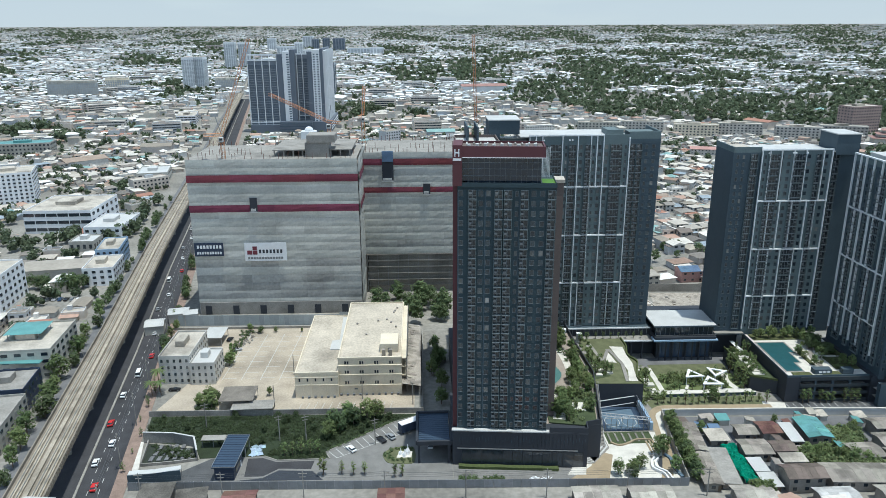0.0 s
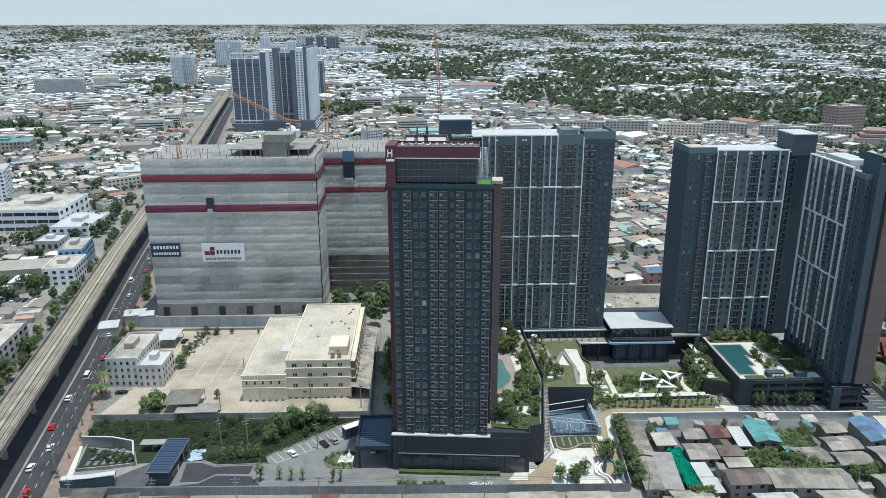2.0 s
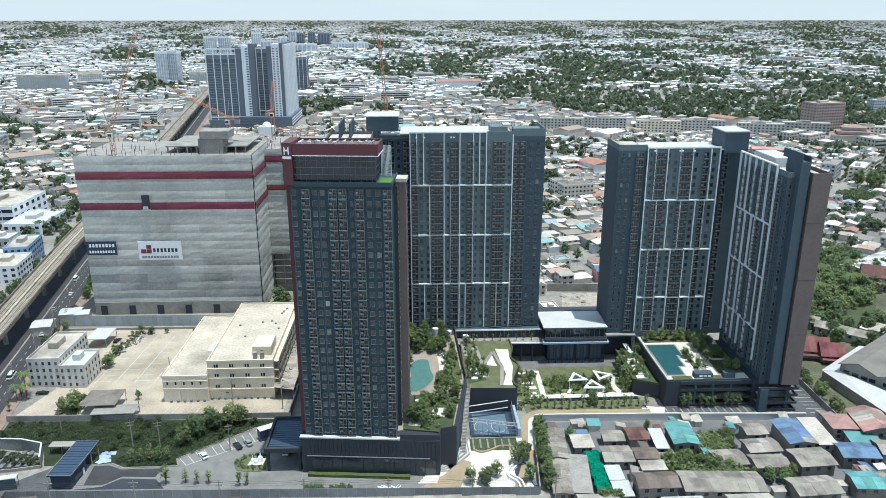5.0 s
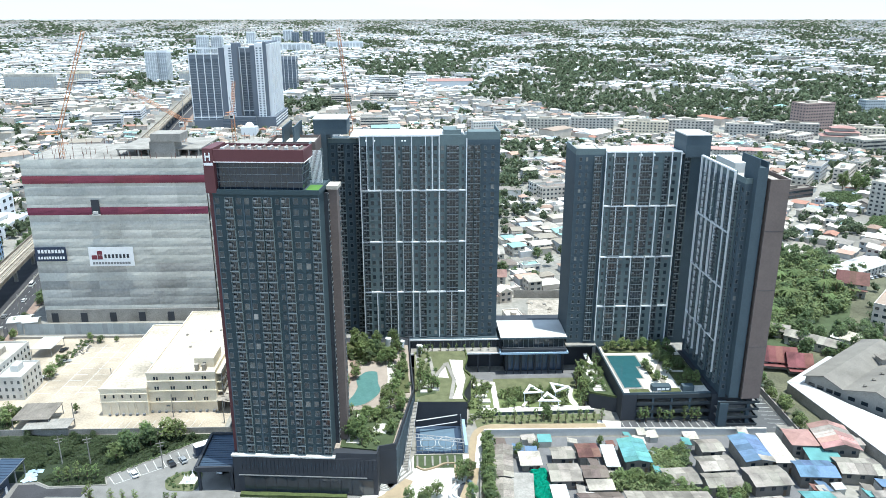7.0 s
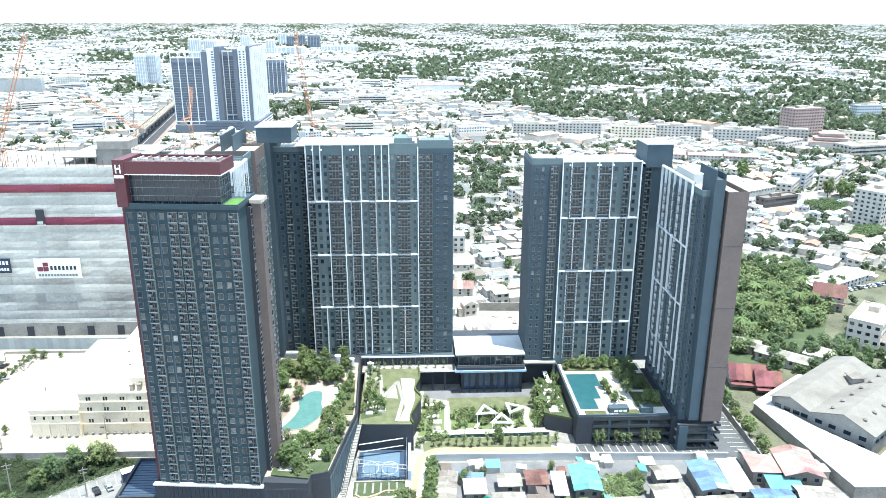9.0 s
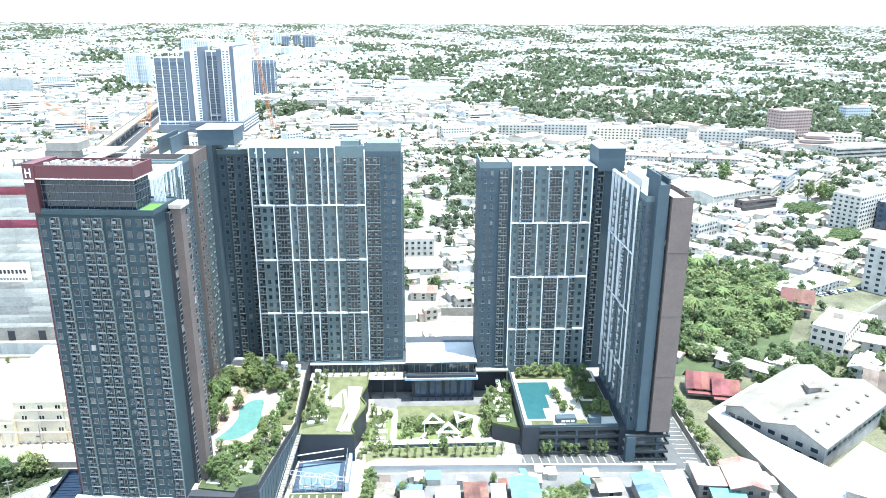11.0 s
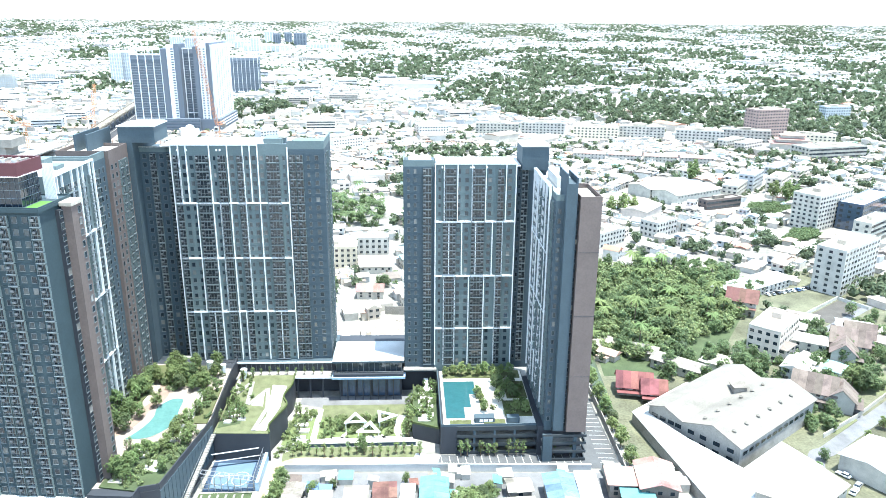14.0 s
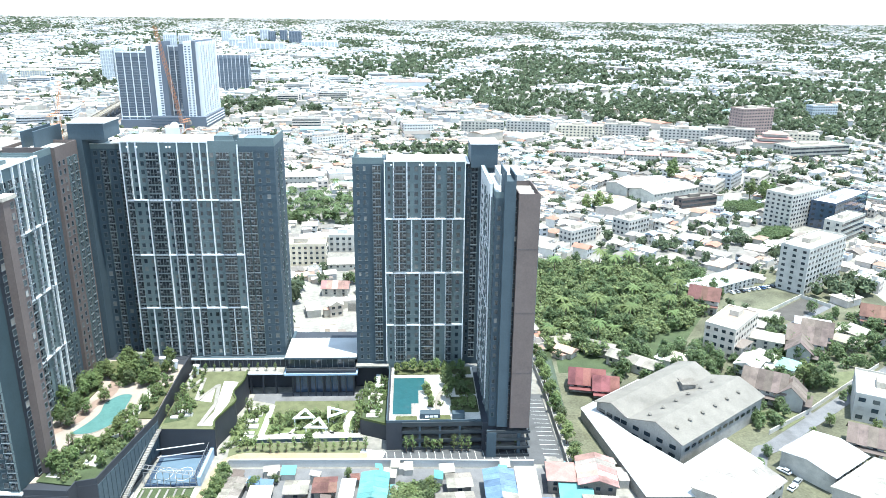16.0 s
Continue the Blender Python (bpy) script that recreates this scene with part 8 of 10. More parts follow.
for x, y, z, s, c in ((92.5, 218.8, 0, 1.0, "steel"), (102.2, 208.4, 0, 0.9, "tank_blue"), (114.8, 206.4, 0, 1.0, "steel"), (136.4, 212.0, 0, 1.1, "tank_blue"), (150.6, 215.6, 0, 1.0, "steel"), (136.0, 196.2, 0, 1.0, "tank_blue"), (153.2, 184.2, 0, 1.0, "steel"), (173.4, 203.6, 0, 0.9, "steel")):
    water_tank(x, y, z, s, M[c], "blue plastic water tank in a yard" if c == "tank_blue" else "ribbed steel water tank in a yard")
M["rubble"] = mat("pale_rubble", (0.36, 0.32, 0.27), 0.95, 0.4, 0.5, fine=2, stain=0.4)
M["brick_wall"] = mat("faded_brick_wall", (0.36, 0.27, 0.245), 0.85, 0.2, 0.2, fine=2, stain=0.2)
M["pink_roof"] = mat("faded_pink_roof", (0.46, 0.27, 0.24), 0.85, 0.2, 0.2, fine=2, stain=0.2)

# ---- far towers ----
def tall_block(name, label, x, y, w, d, h, floors, bays, wall, glass, turn, z=0.0, fin=None, rib=None):
    t = thing(name, label, "tower", "distant towers", at=pose(x, y, z, 0, 0, turn))
    part("wall", boxes((-w / 2, -d / 2, 0, w / 2, d / 2, h)), wall, t)
    part("roof", boxes((-w / 2 + 0.4, -d / 2 + 0.4, h + 0.01, w / 2 - 0.4, d / 2 - 0.4, h + 0.5)), M["roof_grey"], t)
    bw = w / bays
    wm = None
    for i in range(bays):
        bm = boxes((-w / 2 + bw * (i + 0.12), -d / 2 - 0.35, 4, -w / 2 + bw * (i + 0.88), -d / 2 + 0.02, h - 5))
        part("window_bay", bm, glass, t)
    n = max(1, int(d / bw))
    for i in range(n):
        part("window_bay", boxes((w / 2 - 0.02, -d / 2 + d * (i + 0.15) / n, 4, w / 2 + 0.35, -d / 2 + d * (i + 0.85) / n, h - 5)), glass, t)
    bm = bmesh.new()
    for f in range(1, floors):
        z_ = h * f / floors
        box(bm, -w / 2 - 0.02, -d / 2 - 0.42, z_, w / 2 + 0.42, -d / 2 + 0.02, z_ + 0.5)
    mesh_object("floor_band", bm, rib or wall, t)["kind"] = "stuff"
    if fin:
        for i in range(0, bays + 1):
            part("fin", boxes((-w / 2 + bw * i - 0.3, -d / 2 - 1.1, 3, -w / 2 + bw * i + 0.3, -d / 2 - 0.43, h + 1.5)), fin, t)
    return t


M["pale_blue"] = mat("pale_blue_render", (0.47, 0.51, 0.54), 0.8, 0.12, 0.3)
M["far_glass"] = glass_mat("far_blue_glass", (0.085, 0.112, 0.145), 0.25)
# slate lightened so that its colour carries the haze of distance
M["hazed_slate"] = mat("hazed_slate_wall", (0.185, 0.212, 0.248), 0.7, 0.1, 0.05)
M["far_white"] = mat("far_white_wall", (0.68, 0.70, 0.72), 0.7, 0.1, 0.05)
def high_rise_complex():
    """Two joined slabs: blue glazing between white fins, white balcony stacks and a long white side."""
    t = thing("high_rise", "tall blue-glazed residential high-rise with white fins and balcony stacks", "tower", "distant towers", at=pose(-180, 962, 0, 0, 0, 1))
    part("wall", boxes((-46, 0, 0, -8, 24, 92)), M["hazed_slate"], t)
    part("core", boxes((-7.998, -1.5, 0, -0.6, 24, 99)), M["far_core"], t, "dark slate lift core")
    part("balcony_flank", boxes((-0.598, -2.5, 0, 8, 22, 102.5)), M["far_white"], t, "white flank of balconies")
    part("core", boxes((8.002, -1.5, 0, 14.5, 26, 104.5)), M["far_core"], t, "dark slate lift core")
    part("wall", boxes((14.502, 11, 0, 30, 30, 98)), M["hazed_slate"], t)
    part("core", boxes((30.002, 1.0, 0, 36.5, 34, 101.5)), M["far_core"], t, "slate blue flank")
    part("balcony_flank", boxes((36.502, 0, 0, 46, 34, 104.5)), M["far_white"], t, "white flank of balconies")
    part("wall", boxes((46.002, 2.0, 0, 50, 96, 105.5)), M["far_core"], t, "dark end strip")
    part("wall", boxes((50.002, 5.0, 14, 54, 96, 103)), M["far_white"], t, "long white flank with upright piers")
    # glazing in bays with a storey grid, closed by an open white crown frame
    for x0, x1, y, z0, z1 in [(-45.2 + i * 9.2, -37.2 + i * 9.2, -0.4, 12, 86) for i in range(4)] + [(15.4 + i * 7.2, 21.8 + i * 7.2, 10.6, 16, 93) for i in range(2)]:
        part("glass_bay", boxes((x0, y, z0, x1, y + 0.38, z1)), M["far_glass"], t)
        bm = bmesh.new()
        for f in range(int((z1 - z0) / 3.1)):
            z = z0 + f * 3.1
            box(bm, x0, y - 0.14, z, x1, y - 0.002, z + 0.7)
        mesh_object("floor_band", bm, M["hazed_slate"], t)["kind"] = "stuff"
    for x, y, z0, z1 in [(-46 + i * 9.3, -1.2, 8, 97.5) for i in range(4)] + [(-9.0, -1.2, 8, 97.5)] + [(14.9 + i * 7.3, 9.6, 14, 98.5) for i in range(3)]:
        part("white_fin", boxes((x, y, z0, x + 1.0, y + 0.79, z1)), M["far_white"], t)
    for x0, x1, y, z in ((-46, -8, -1.3, 97.5), (-46, -8, -1.3, 91.0), (-46, -8, -1.3, 13.0), (14.6, 30, 9.5, 98.5), (14.6, 30, 9.5, 20.0)):
        part("white_beam", boxes((x0, y, z, x1, y + 1.0, z + 1.2)), M["far_white"], t)
    part("roof_frame", boxes((-46, 0, 97.5, -8, 1, 98.6), (-46, 1.002, 97.5, -45, 24, 98.6), (-45, 23, 97.5, -8, 24, 98.6)), M["far_white"], t)
    # stacked balconies: small dark boxes, the shade of the recesses put into colour
    for x0, x1, y in ((4.5, 7.6, -2.62), (38.0, 40.2, -0.12), (42.6, 44.8, -0.12)):
        bm = bmesh.new()
        for f in range(29):
            z = 11 + f * 3.1
            box(bm, x0, y, z, x1, y + 0.118, z + 1.5)
        mesh_object("window_band", bm, M["far_glass"], t)["kind"] = "stuff"
    for i in range(7):
        y = 6 + i * 13.0
        part("pier", boxes((54.002, y, 14, 55.4, y + 1.6, 104.5)), M["far_white"], t)
    for i in range(6):
        bm = bmesh.new()
        for f in range(27):
            z = 17 + f * 3.1
            box(bm, 54.002, 9.4 + i * 13.0, z, 54.12, 17.4 + i * 13.0, z + 1.7)
        mesh_object("window_band", bm, M["pane_grey"], t)["kind"] = "stuff"
    part("podium", boxes((-46, -6, 0, -8, -0.01, 10.5), (-7.9, -9, 0, 34, -2.6, 15)), M["far_core"], t)
    for z in (4, 8, 11.5):
        part("podium_band", boxes((-7.9, -9.3, z, 34, -9.002, z + 1.3)), M["far_glass"], t)
    part("podium", boxes((34.002, -4, 0, 58, 98, 13.9)), M["far_core"], t)
    for z in (3, 6.5, 10):
        part("podium_band", boxes((58.002, -3, z, 58.3, 97, z + 1.4)), M["far_white"], t)


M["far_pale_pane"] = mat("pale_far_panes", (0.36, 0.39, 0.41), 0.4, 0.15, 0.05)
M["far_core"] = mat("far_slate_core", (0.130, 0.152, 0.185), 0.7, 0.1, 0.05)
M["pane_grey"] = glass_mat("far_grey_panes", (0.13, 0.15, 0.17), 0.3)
high_rise_complex()
tall_block("high_rise", "lower blue-grey residential block with pale strips", -196, 1442, 60, 22, 66, 22, 8, M["hazed_slate"], M["far_glass"], 0, fin=M["far_white"])
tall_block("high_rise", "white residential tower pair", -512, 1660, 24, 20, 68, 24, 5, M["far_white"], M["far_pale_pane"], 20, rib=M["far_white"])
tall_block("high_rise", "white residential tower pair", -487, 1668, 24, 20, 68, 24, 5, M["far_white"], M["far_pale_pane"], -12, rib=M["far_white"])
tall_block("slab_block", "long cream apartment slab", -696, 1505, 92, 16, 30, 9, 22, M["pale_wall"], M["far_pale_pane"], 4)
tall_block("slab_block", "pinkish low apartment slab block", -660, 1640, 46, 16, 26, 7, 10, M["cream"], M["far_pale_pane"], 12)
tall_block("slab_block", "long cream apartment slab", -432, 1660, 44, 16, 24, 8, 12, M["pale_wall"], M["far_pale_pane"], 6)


def far_tower(x, y, w, d, h, bays, wall, label, turn=0):
    s = far_scale(x, y)
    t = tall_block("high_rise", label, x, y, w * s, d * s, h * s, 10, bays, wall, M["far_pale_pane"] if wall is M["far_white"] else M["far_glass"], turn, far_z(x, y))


def at_true(az, D):
    """The place for something D metres off at a bearing, on the rising far land."""
    lo, hi = 0, 4750
    for _ in range(40):
        m = (lo + hi) / 2
        u = min(max((m - 1800) / 3100, 0), 0.965)
        DD = m if m < 1800 else 1800 + (m - 1800) / (1 - u)
        lo, hi = (m, hi) if DD < D else (lo, m)
    return 60 + lo * math.sin(radians(az)), lo * math.cos(radians(az))


for az, D, w, d, h, b, wl, lb in ((-15.4, 2500, 34, 24, 84, 5, "far_white", "distant pale tower pair"), (-14.4, 2520, 34, 24, 82, 5, "far_white", "distant pale tower pair"), (-9.3, 4600, 60, 40, 70, 4, "far_white", "pale tower far off in the haze"), (-12.0, 4200, 44, 36, 66, 4, "far_white", "pale tower far off in the haze"), (-7.1, 4100, 62, 40, 66, 4, "hazed_slate", "dark blue-grey tower far off in the haze"),
                                 (-10.2, 3300, 34, 30, 64, 3, "far_white", "pale slender tower far off in the haze"), (-11.0, 3600, 90, 40, 40, 6, "far_white", "low white complex far off in the haze"), (-8.8, 4300, 36, 30, 60, 3, "hazed_slate", "slender blue-grey tower far off in the haze"), (-8.0, 4500, 40, 30, 62, 3, "hazed_slate", "slender blue-grey tower far off in the haze"),
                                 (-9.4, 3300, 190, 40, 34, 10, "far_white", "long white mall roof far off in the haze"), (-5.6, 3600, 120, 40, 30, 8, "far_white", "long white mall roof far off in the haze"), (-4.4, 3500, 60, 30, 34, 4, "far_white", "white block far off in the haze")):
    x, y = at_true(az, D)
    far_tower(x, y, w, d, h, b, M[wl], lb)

# temple hall with red-orange tiers, dome, school with red roof
t_ = thing("temple_hall", "tiered temple hall with orange roofs", "temple", at=pose(540, 822, 0, 0, 0, -20))
for i, (s, z) in enumerate(((26, 7), (20, 11.5), (14, 16))):
    part("wall", boxes((-s * 0.8, -s * 0.4, z - 7 if i == 0 else z - 3, s * 0.8, s * 0.4, z)), M["white_paint_wall"], t_)
    bm = bmesh.new(); hip(bm, s * 1.6, s * 0.8, z + 0.02, 2.4, 2.0); part("roof", bm, M["orange_roof"], t_)
t_ = thing("domed_hall", "white hall with a small dome", "hall", at=pose(-143, 900, 0, 0, 0, 0))
part("wall", boxes((-9, -7, 0, 9, 7, 10)), M["far_white"], t_)
bm = bmesh.new(); bmesh.ops.create_uvsphere(bm, u_segments=14, v_segments=8, radius=5.5); bm.transform(pose(0, 0, 10)); part("dome", bm, M["far_white"], t_)
t_ = thing("school", "long school with a red roof", "school", at=pose(128, 1545, 0, 0, 0, 6))
part("wall", boxes((-46, -9, 0, 46, 9, 12)), M["far_white"], t_)
bm = bmesh.new(); gable(bm, 92, 18, 12.02, 4.0, 1.5); part("roof", bm, M["orange_roof"], t_)
block_at("office_block", "red-brown and white nine-storey block", 556, 920, 46, 24, 33, 9, M["brick_wall"], M["roof_grey"], 11, 17)
block_at("office_block", "pale blue and white institute", 730, 1072, 40, 16, 20, 5, M["pale_blue"], M["roof_grey"], 10, 8)
block_at("office_block", "long white institute hall", 556, 774, 74, 26, 12, 3, M["pale_wall"], M["roof_grey"], 16, 14, True)
for i in range(7):
    flat_block("row_houses", "long pale row of four-storey shophouses", 197 + i * 58, 926 - i * 15 + (i % 2) * 20, 250 + i * 58, 941 - i * 15 + (i % 2) * 20, 13.5, 4, M[("pale_wall", "white_paint_wall", "cream", "pale_wall", "white_paint_wall", "pale_wall", "cream")[i]], M["roof_grey"], 12, "shophouse rows", -8 - i * 2.5)
for i in range(4):
    house(300 + i * 34, 766 - i * 9, 32, 11, 6.0, -15, M["pink_roof"], "row of terraced houses under pinkish roofs", 2.0, "gable", group="terraced rows")


# ---- the city plain ----
def batch():
    return {"v": [], "f": [], "m": []}


def add_faces(b, verts, faces, mi):
    o = len(b["v"])
    b["v"].extend(verts)
    for f in faces:
        b["f"].append([i + o for i in f]); b["m"].append(mi)


def emit(b, name, mats, label, category):
    me = bpy.data.meshes.new(name)
    me.from_pydata(b["v"], [], b["f"])
    me.polygons.foreach_set("material_index", b["m"])
    for m in mats:
        me.materials.append(m)
    me.update()
    return tagged(new(name, me), label, category, kind="stuff")


def far_house(b, x, y, z, w, d, h, rise, a, win=0, kind="gable"):
    c, s = math.cos(a), math.sin(a)
    def T(px, py, pz):
        return (x + c * px - s * py, y + s * px + c * py, z + pz)
    X, Y = w / 2, d / 2
    q = [T(*p) for p in ((-X, -Y, 0), (X, -Y, 0), (X, Y, 0), (-X, Y, 0), (-X, -Y, h), (X, -Y, h), (X, Y, h), (-X, Y, h))]
    add_faces(b, q, ((0, 1, 5, 4), (1, 2, 6, 5), (2, 3, 7, 6), (3, 0, 4, 7)), 1)
    o = 0.7 * min(1, w / 8)
    # houses past 1300 m take the roof colours with haze in them
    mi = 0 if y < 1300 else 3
    if rise > 0.3 and kind == "hip":
        k = max(0.0, X - Y)
        r = [T(*p) for p in ((-X - o, -Y - o, h - 0.1), (X + o, -Y - o, h - 0.1), (X + o, Y + o, h - 0.1), (-X - o, Y + o, h - 0.1), (-k, 0, h + rise), (k + 0.01, 0, h + rise))]
        add_faces(b, r, ((0, 1, 5, 4), (1, 2, 5), (2, 3, 4, 5), (3, 0, 4)), mi)
    elif rise > 0.3 and kind == "shed":
        r = [T(*p) for p in ((-X - o, -Y - o, h - 0.1), (X + o, -Y - o, h - 0.1), (X + o, Y + o, h + rise * 0.6), (-X - o, Y + o, h + rise * 0.6), (X, Y, h - 0.1), (-X, Y, h - 0.1))]
        add_faces(b, r, ((0, 1, 2, 3), (3, 2, 4, 5), (1, 4, 2), (0, 3, 5)), mi)
    elif rise > 0.3:
        r = [T(*p) for p in ((-X - o, -Y - o, h - 0.1), (X + o, -Y - o, h - 0.1), (X + o, 0, h + rise), (-X - o, 0, h + rise), (X + o, Y + o, h - 0.1), (-X - o, Y + o, h - 0.1))]
        add_faces(b, r, ((0, 1, 2, 3), (3, 2, 4, 5), (1, 4, 2), (0, 3, 5)), mi)
    else:
        # a flat slab inside a parapet, with a stair room on it
        e = 0.35
        r = [T(*p) for p in ((-X, -Y, h), (X, -Y, h), (X, Y, h), (-X, Y, h), (-X, -Y, h + 0.8), (X, -Y, h + 0.8), (X, Y, h + 0.8), (-X, Y, h + 0.8))]
        add_faces(b, r, ((0, 1, 5, 4), (1, 2, 6, 5), (2, 3, 7, 6), (3, 0, 4, 7)), 1)
        r = [T(*p) for p in ((-X + e, -Y + e, h + 0.8), (X - e, -Y + e, h + 0.8), (X - e, Y - e, h + 0.8), (-X + e, Y - e, h + 0.8), (-X + e, -Y + e, h + 0.2), (X - e, -Y + e, h + 0.2), (X - e, Y - e, h + 0.2), (-X + e, Y - e, h + 0.2))] + r[4:]
        add_faces(b, r, ((8, 9, 1, 0), (9, 10, 2, 1), (10, 11, 3, 2), (11, 8, 0, 3), (0, 1, 5, 4), (1, 2, 6, 5), (2, 3, 7, 6), (3, 0, 4, 7)), 1)
        add_faces(b, r[4:8], ((0, 1, 2, 3),), mi)
        if w > 7 and y < 1800:
            u0, v0 = random.uniform(-0.7, 0.2) * X, random.uniform(-0.3, 0.3) * Y
            r = [T(u0 + i * w * 0.22, v0 + j * d * 0.3, zz) for zz in (h, h + 2.6) for i, j in ((0, 0), (1, 0), (1, 1), (0, 1))]
            add_faces(b, r, ((0, 1, 5, 4), (1, 2, 6, 5), (3, 0, 4, 7), (2, 3, 7, 6)), 1)
            add_faces(b, r, ((4, 5, 6, 7),), mi)
    for k in range(win):
        zz = h * (k + 0.35) / win
        n = max(2, int(w / 3.2))
        for i in range(n if y < 950 else 1):
            u0, u1 = (-X + w * (i + 0.25) / n, -X + w * (i + 0.75) / n) if y < 950 else (-X + 0.5, X - 0.5)
            g = [T(*p) for p in ((u0, -Y - 0.12, zz), (u1, -Y - 0.12, zz), (u1, -Y - 0.12, zz + h / win * 0.42), (u0, -Y - 0.12, zz + h / win * 0.42))]
            add_faces(b, g, ((0, 1, 2, 3),), 2)
        n = max(2, int(d / 3.2))
        sd = X + 0.12 if x < 60 else -X - 0.12
        for i in range(n if y < 950 else 0):
            u0, u1 = -Y + d * (i + 0.25) / n, -Y + d * (i + 0.75) / n
            g = [T(*p) for p in ((sd, u0, zz), (sd, u1, zz), (sd, u1, zz + h / win * 0.42), (sd, u0, zz + h / win * 0.42))]
            add_faces(b, g, ((0, 1, 2, 3),), 2)


def crown_shape(n, seed, lumps):
    """A unit crown as loose leaf quads on lumps round a squat core; one row of four corners a quad."""
    rng = random.Random(seed)
    out = []
    cs = [(rng.uniform(0, 6.28), rng.uniform(0.15, 0.62), rng.uniform(0.38, 0.82), rng.uniform(0.30, 0.50)) for _ in range(lumps)]
    for i in range(n):
        a, rr, zz, q = cs[i % lumps]
        d = Vector((rng.gauss(0, 1), rng.gauss(0, 1), rng.gauss(0.35, 0.8))).normalized()
        p = Vector((rr * math.cos(a), rr * math.sin(a), zz)) + Vector((d.x * q, d.y * q, d.z * q * 0.62)) * rng.uniform(0.75, 1.1)
        k = (d * 0.7 + Vector((rng.gauss(0, 0.35), rng.gauss(0, 0.35), 0.8))).normalized()
        u = k.cross(Vector((rng.gauss(0, 1), rng.gauss(0, 1), rng.gauss(0, 1)))).normalized()
        v = k.cross(u)
        s = 1.55 / n ** 0.5 * rng.uniform(0.65, 1.25)
        for w in (-u, -v * 0.7, u, v * 0.7):
            e = p + w * s
            out.append((e.x, e.y, e.z))
    for a in range(4):
        a0, a1 = a * math.pi / 2 + 0.4, (a + 1) * math.pi / 2 + 0.4
        c0, s0, c1, s1 = math.cos(a0), math.sin(a0), math.cos(a1), math.sin(a1)
        out += [(0.34 * c0, 0.34 * s0, 0.24), (0.34 * c1, 0.34 * s1, 0.24), (0.62 * c1, 0.62 * s1, 0.48), (0.62 * c0, 0.62 * s0, 0.48)]
        out += [(0.62 * c0, 0.62 * s0, 0.48), (0.62 * c1, 0.62 * s1, 0.48), (0.2 * c1, 0.2 * s1, 0.74), (0.2 * c0, 0.2 * s0, 0.74)]
    return np.array(out)


CROWNS = [[crown_shape(54, 20 + i, 7) for i in range(4)], [crown_shape(22, 30 + i, 5) for i in range(4)], [crown_shape(8, 40 + i, 3) for i in range(3)]]


def far_clump(b, x, y, z, r, hgt):
    """Note one crown of a far tree: place, radius and height."""
    if not (88 < x < 172 and y < 450):
        b.append((x, y, z, r, hgt))


def emit_crowns(trees, name, label):
    rng = random.Random(8)
    V = []
    for x, y, z, r, hgt in trees:
        d = math.hypot(x - 60, y)
        co = rng.choice(CROWNS[0 if d < 640 else (1 if d < 1300 else 2)])
        a = rng.uniform(0, 6.28)
        c, s = math.cos(a) * r, math.sin(a) * r
        V.append(np.stack((co[:, 0] * c - co[:, 1] * s + x, co[:, 0] * s + co[:, 1] * c + y, co[:, 2] * hgt * 1.05 + z), 1))
    V = np.concatenate(V)
    me = bpy.data.meshes.new(name)
    n = len(V)
    me.vertices.add(n); me.vertices.foreach_set("co", V.ravel())
    me.loops.add(n); me.loops.foreach_set("vertex_index", np.arange(n, dtype=np.int32))
    me.polygons.add(n // 4); me.polygons.foreach_set("loop_start", np.arange(0, n, 4, dtype=np.int32))
    me.update(calc_edges=True)
    me.materials.append(M["leaf_hazed"])
    return tagged(new(name, me), label, "trees", kind="stuff")


SITE = [(-135, 165), (75, 165), (75, 172), (200, 168), (250, 172), (250, 232), (262, 262), (215, 285), (184, 300), (120, 300), (30, 305), (30, 400), (-130, 402), (-150, 330)]


def inside(x, y, poly):
    c = False
    n = len(poly)
    for i in range(n):
        x0, y0 = poly[i]; x1, y1 = poly[(i + 1) % n]
        if (y0 > y) != (y1 > y) and x < (x1 - x0) * (y - y0) / (y1 - y0) + x0:
            c = not c
    return c


def via_x(y):
    for (x0, y0), (x1, y1) in zip(VIA, VIA[1:]):
        if y0 <= y <= y1:
            return x0 + (x1 - x0) * (y - y0) / (y1 - y0)
    return -345 - (y - 1420) * 0.19


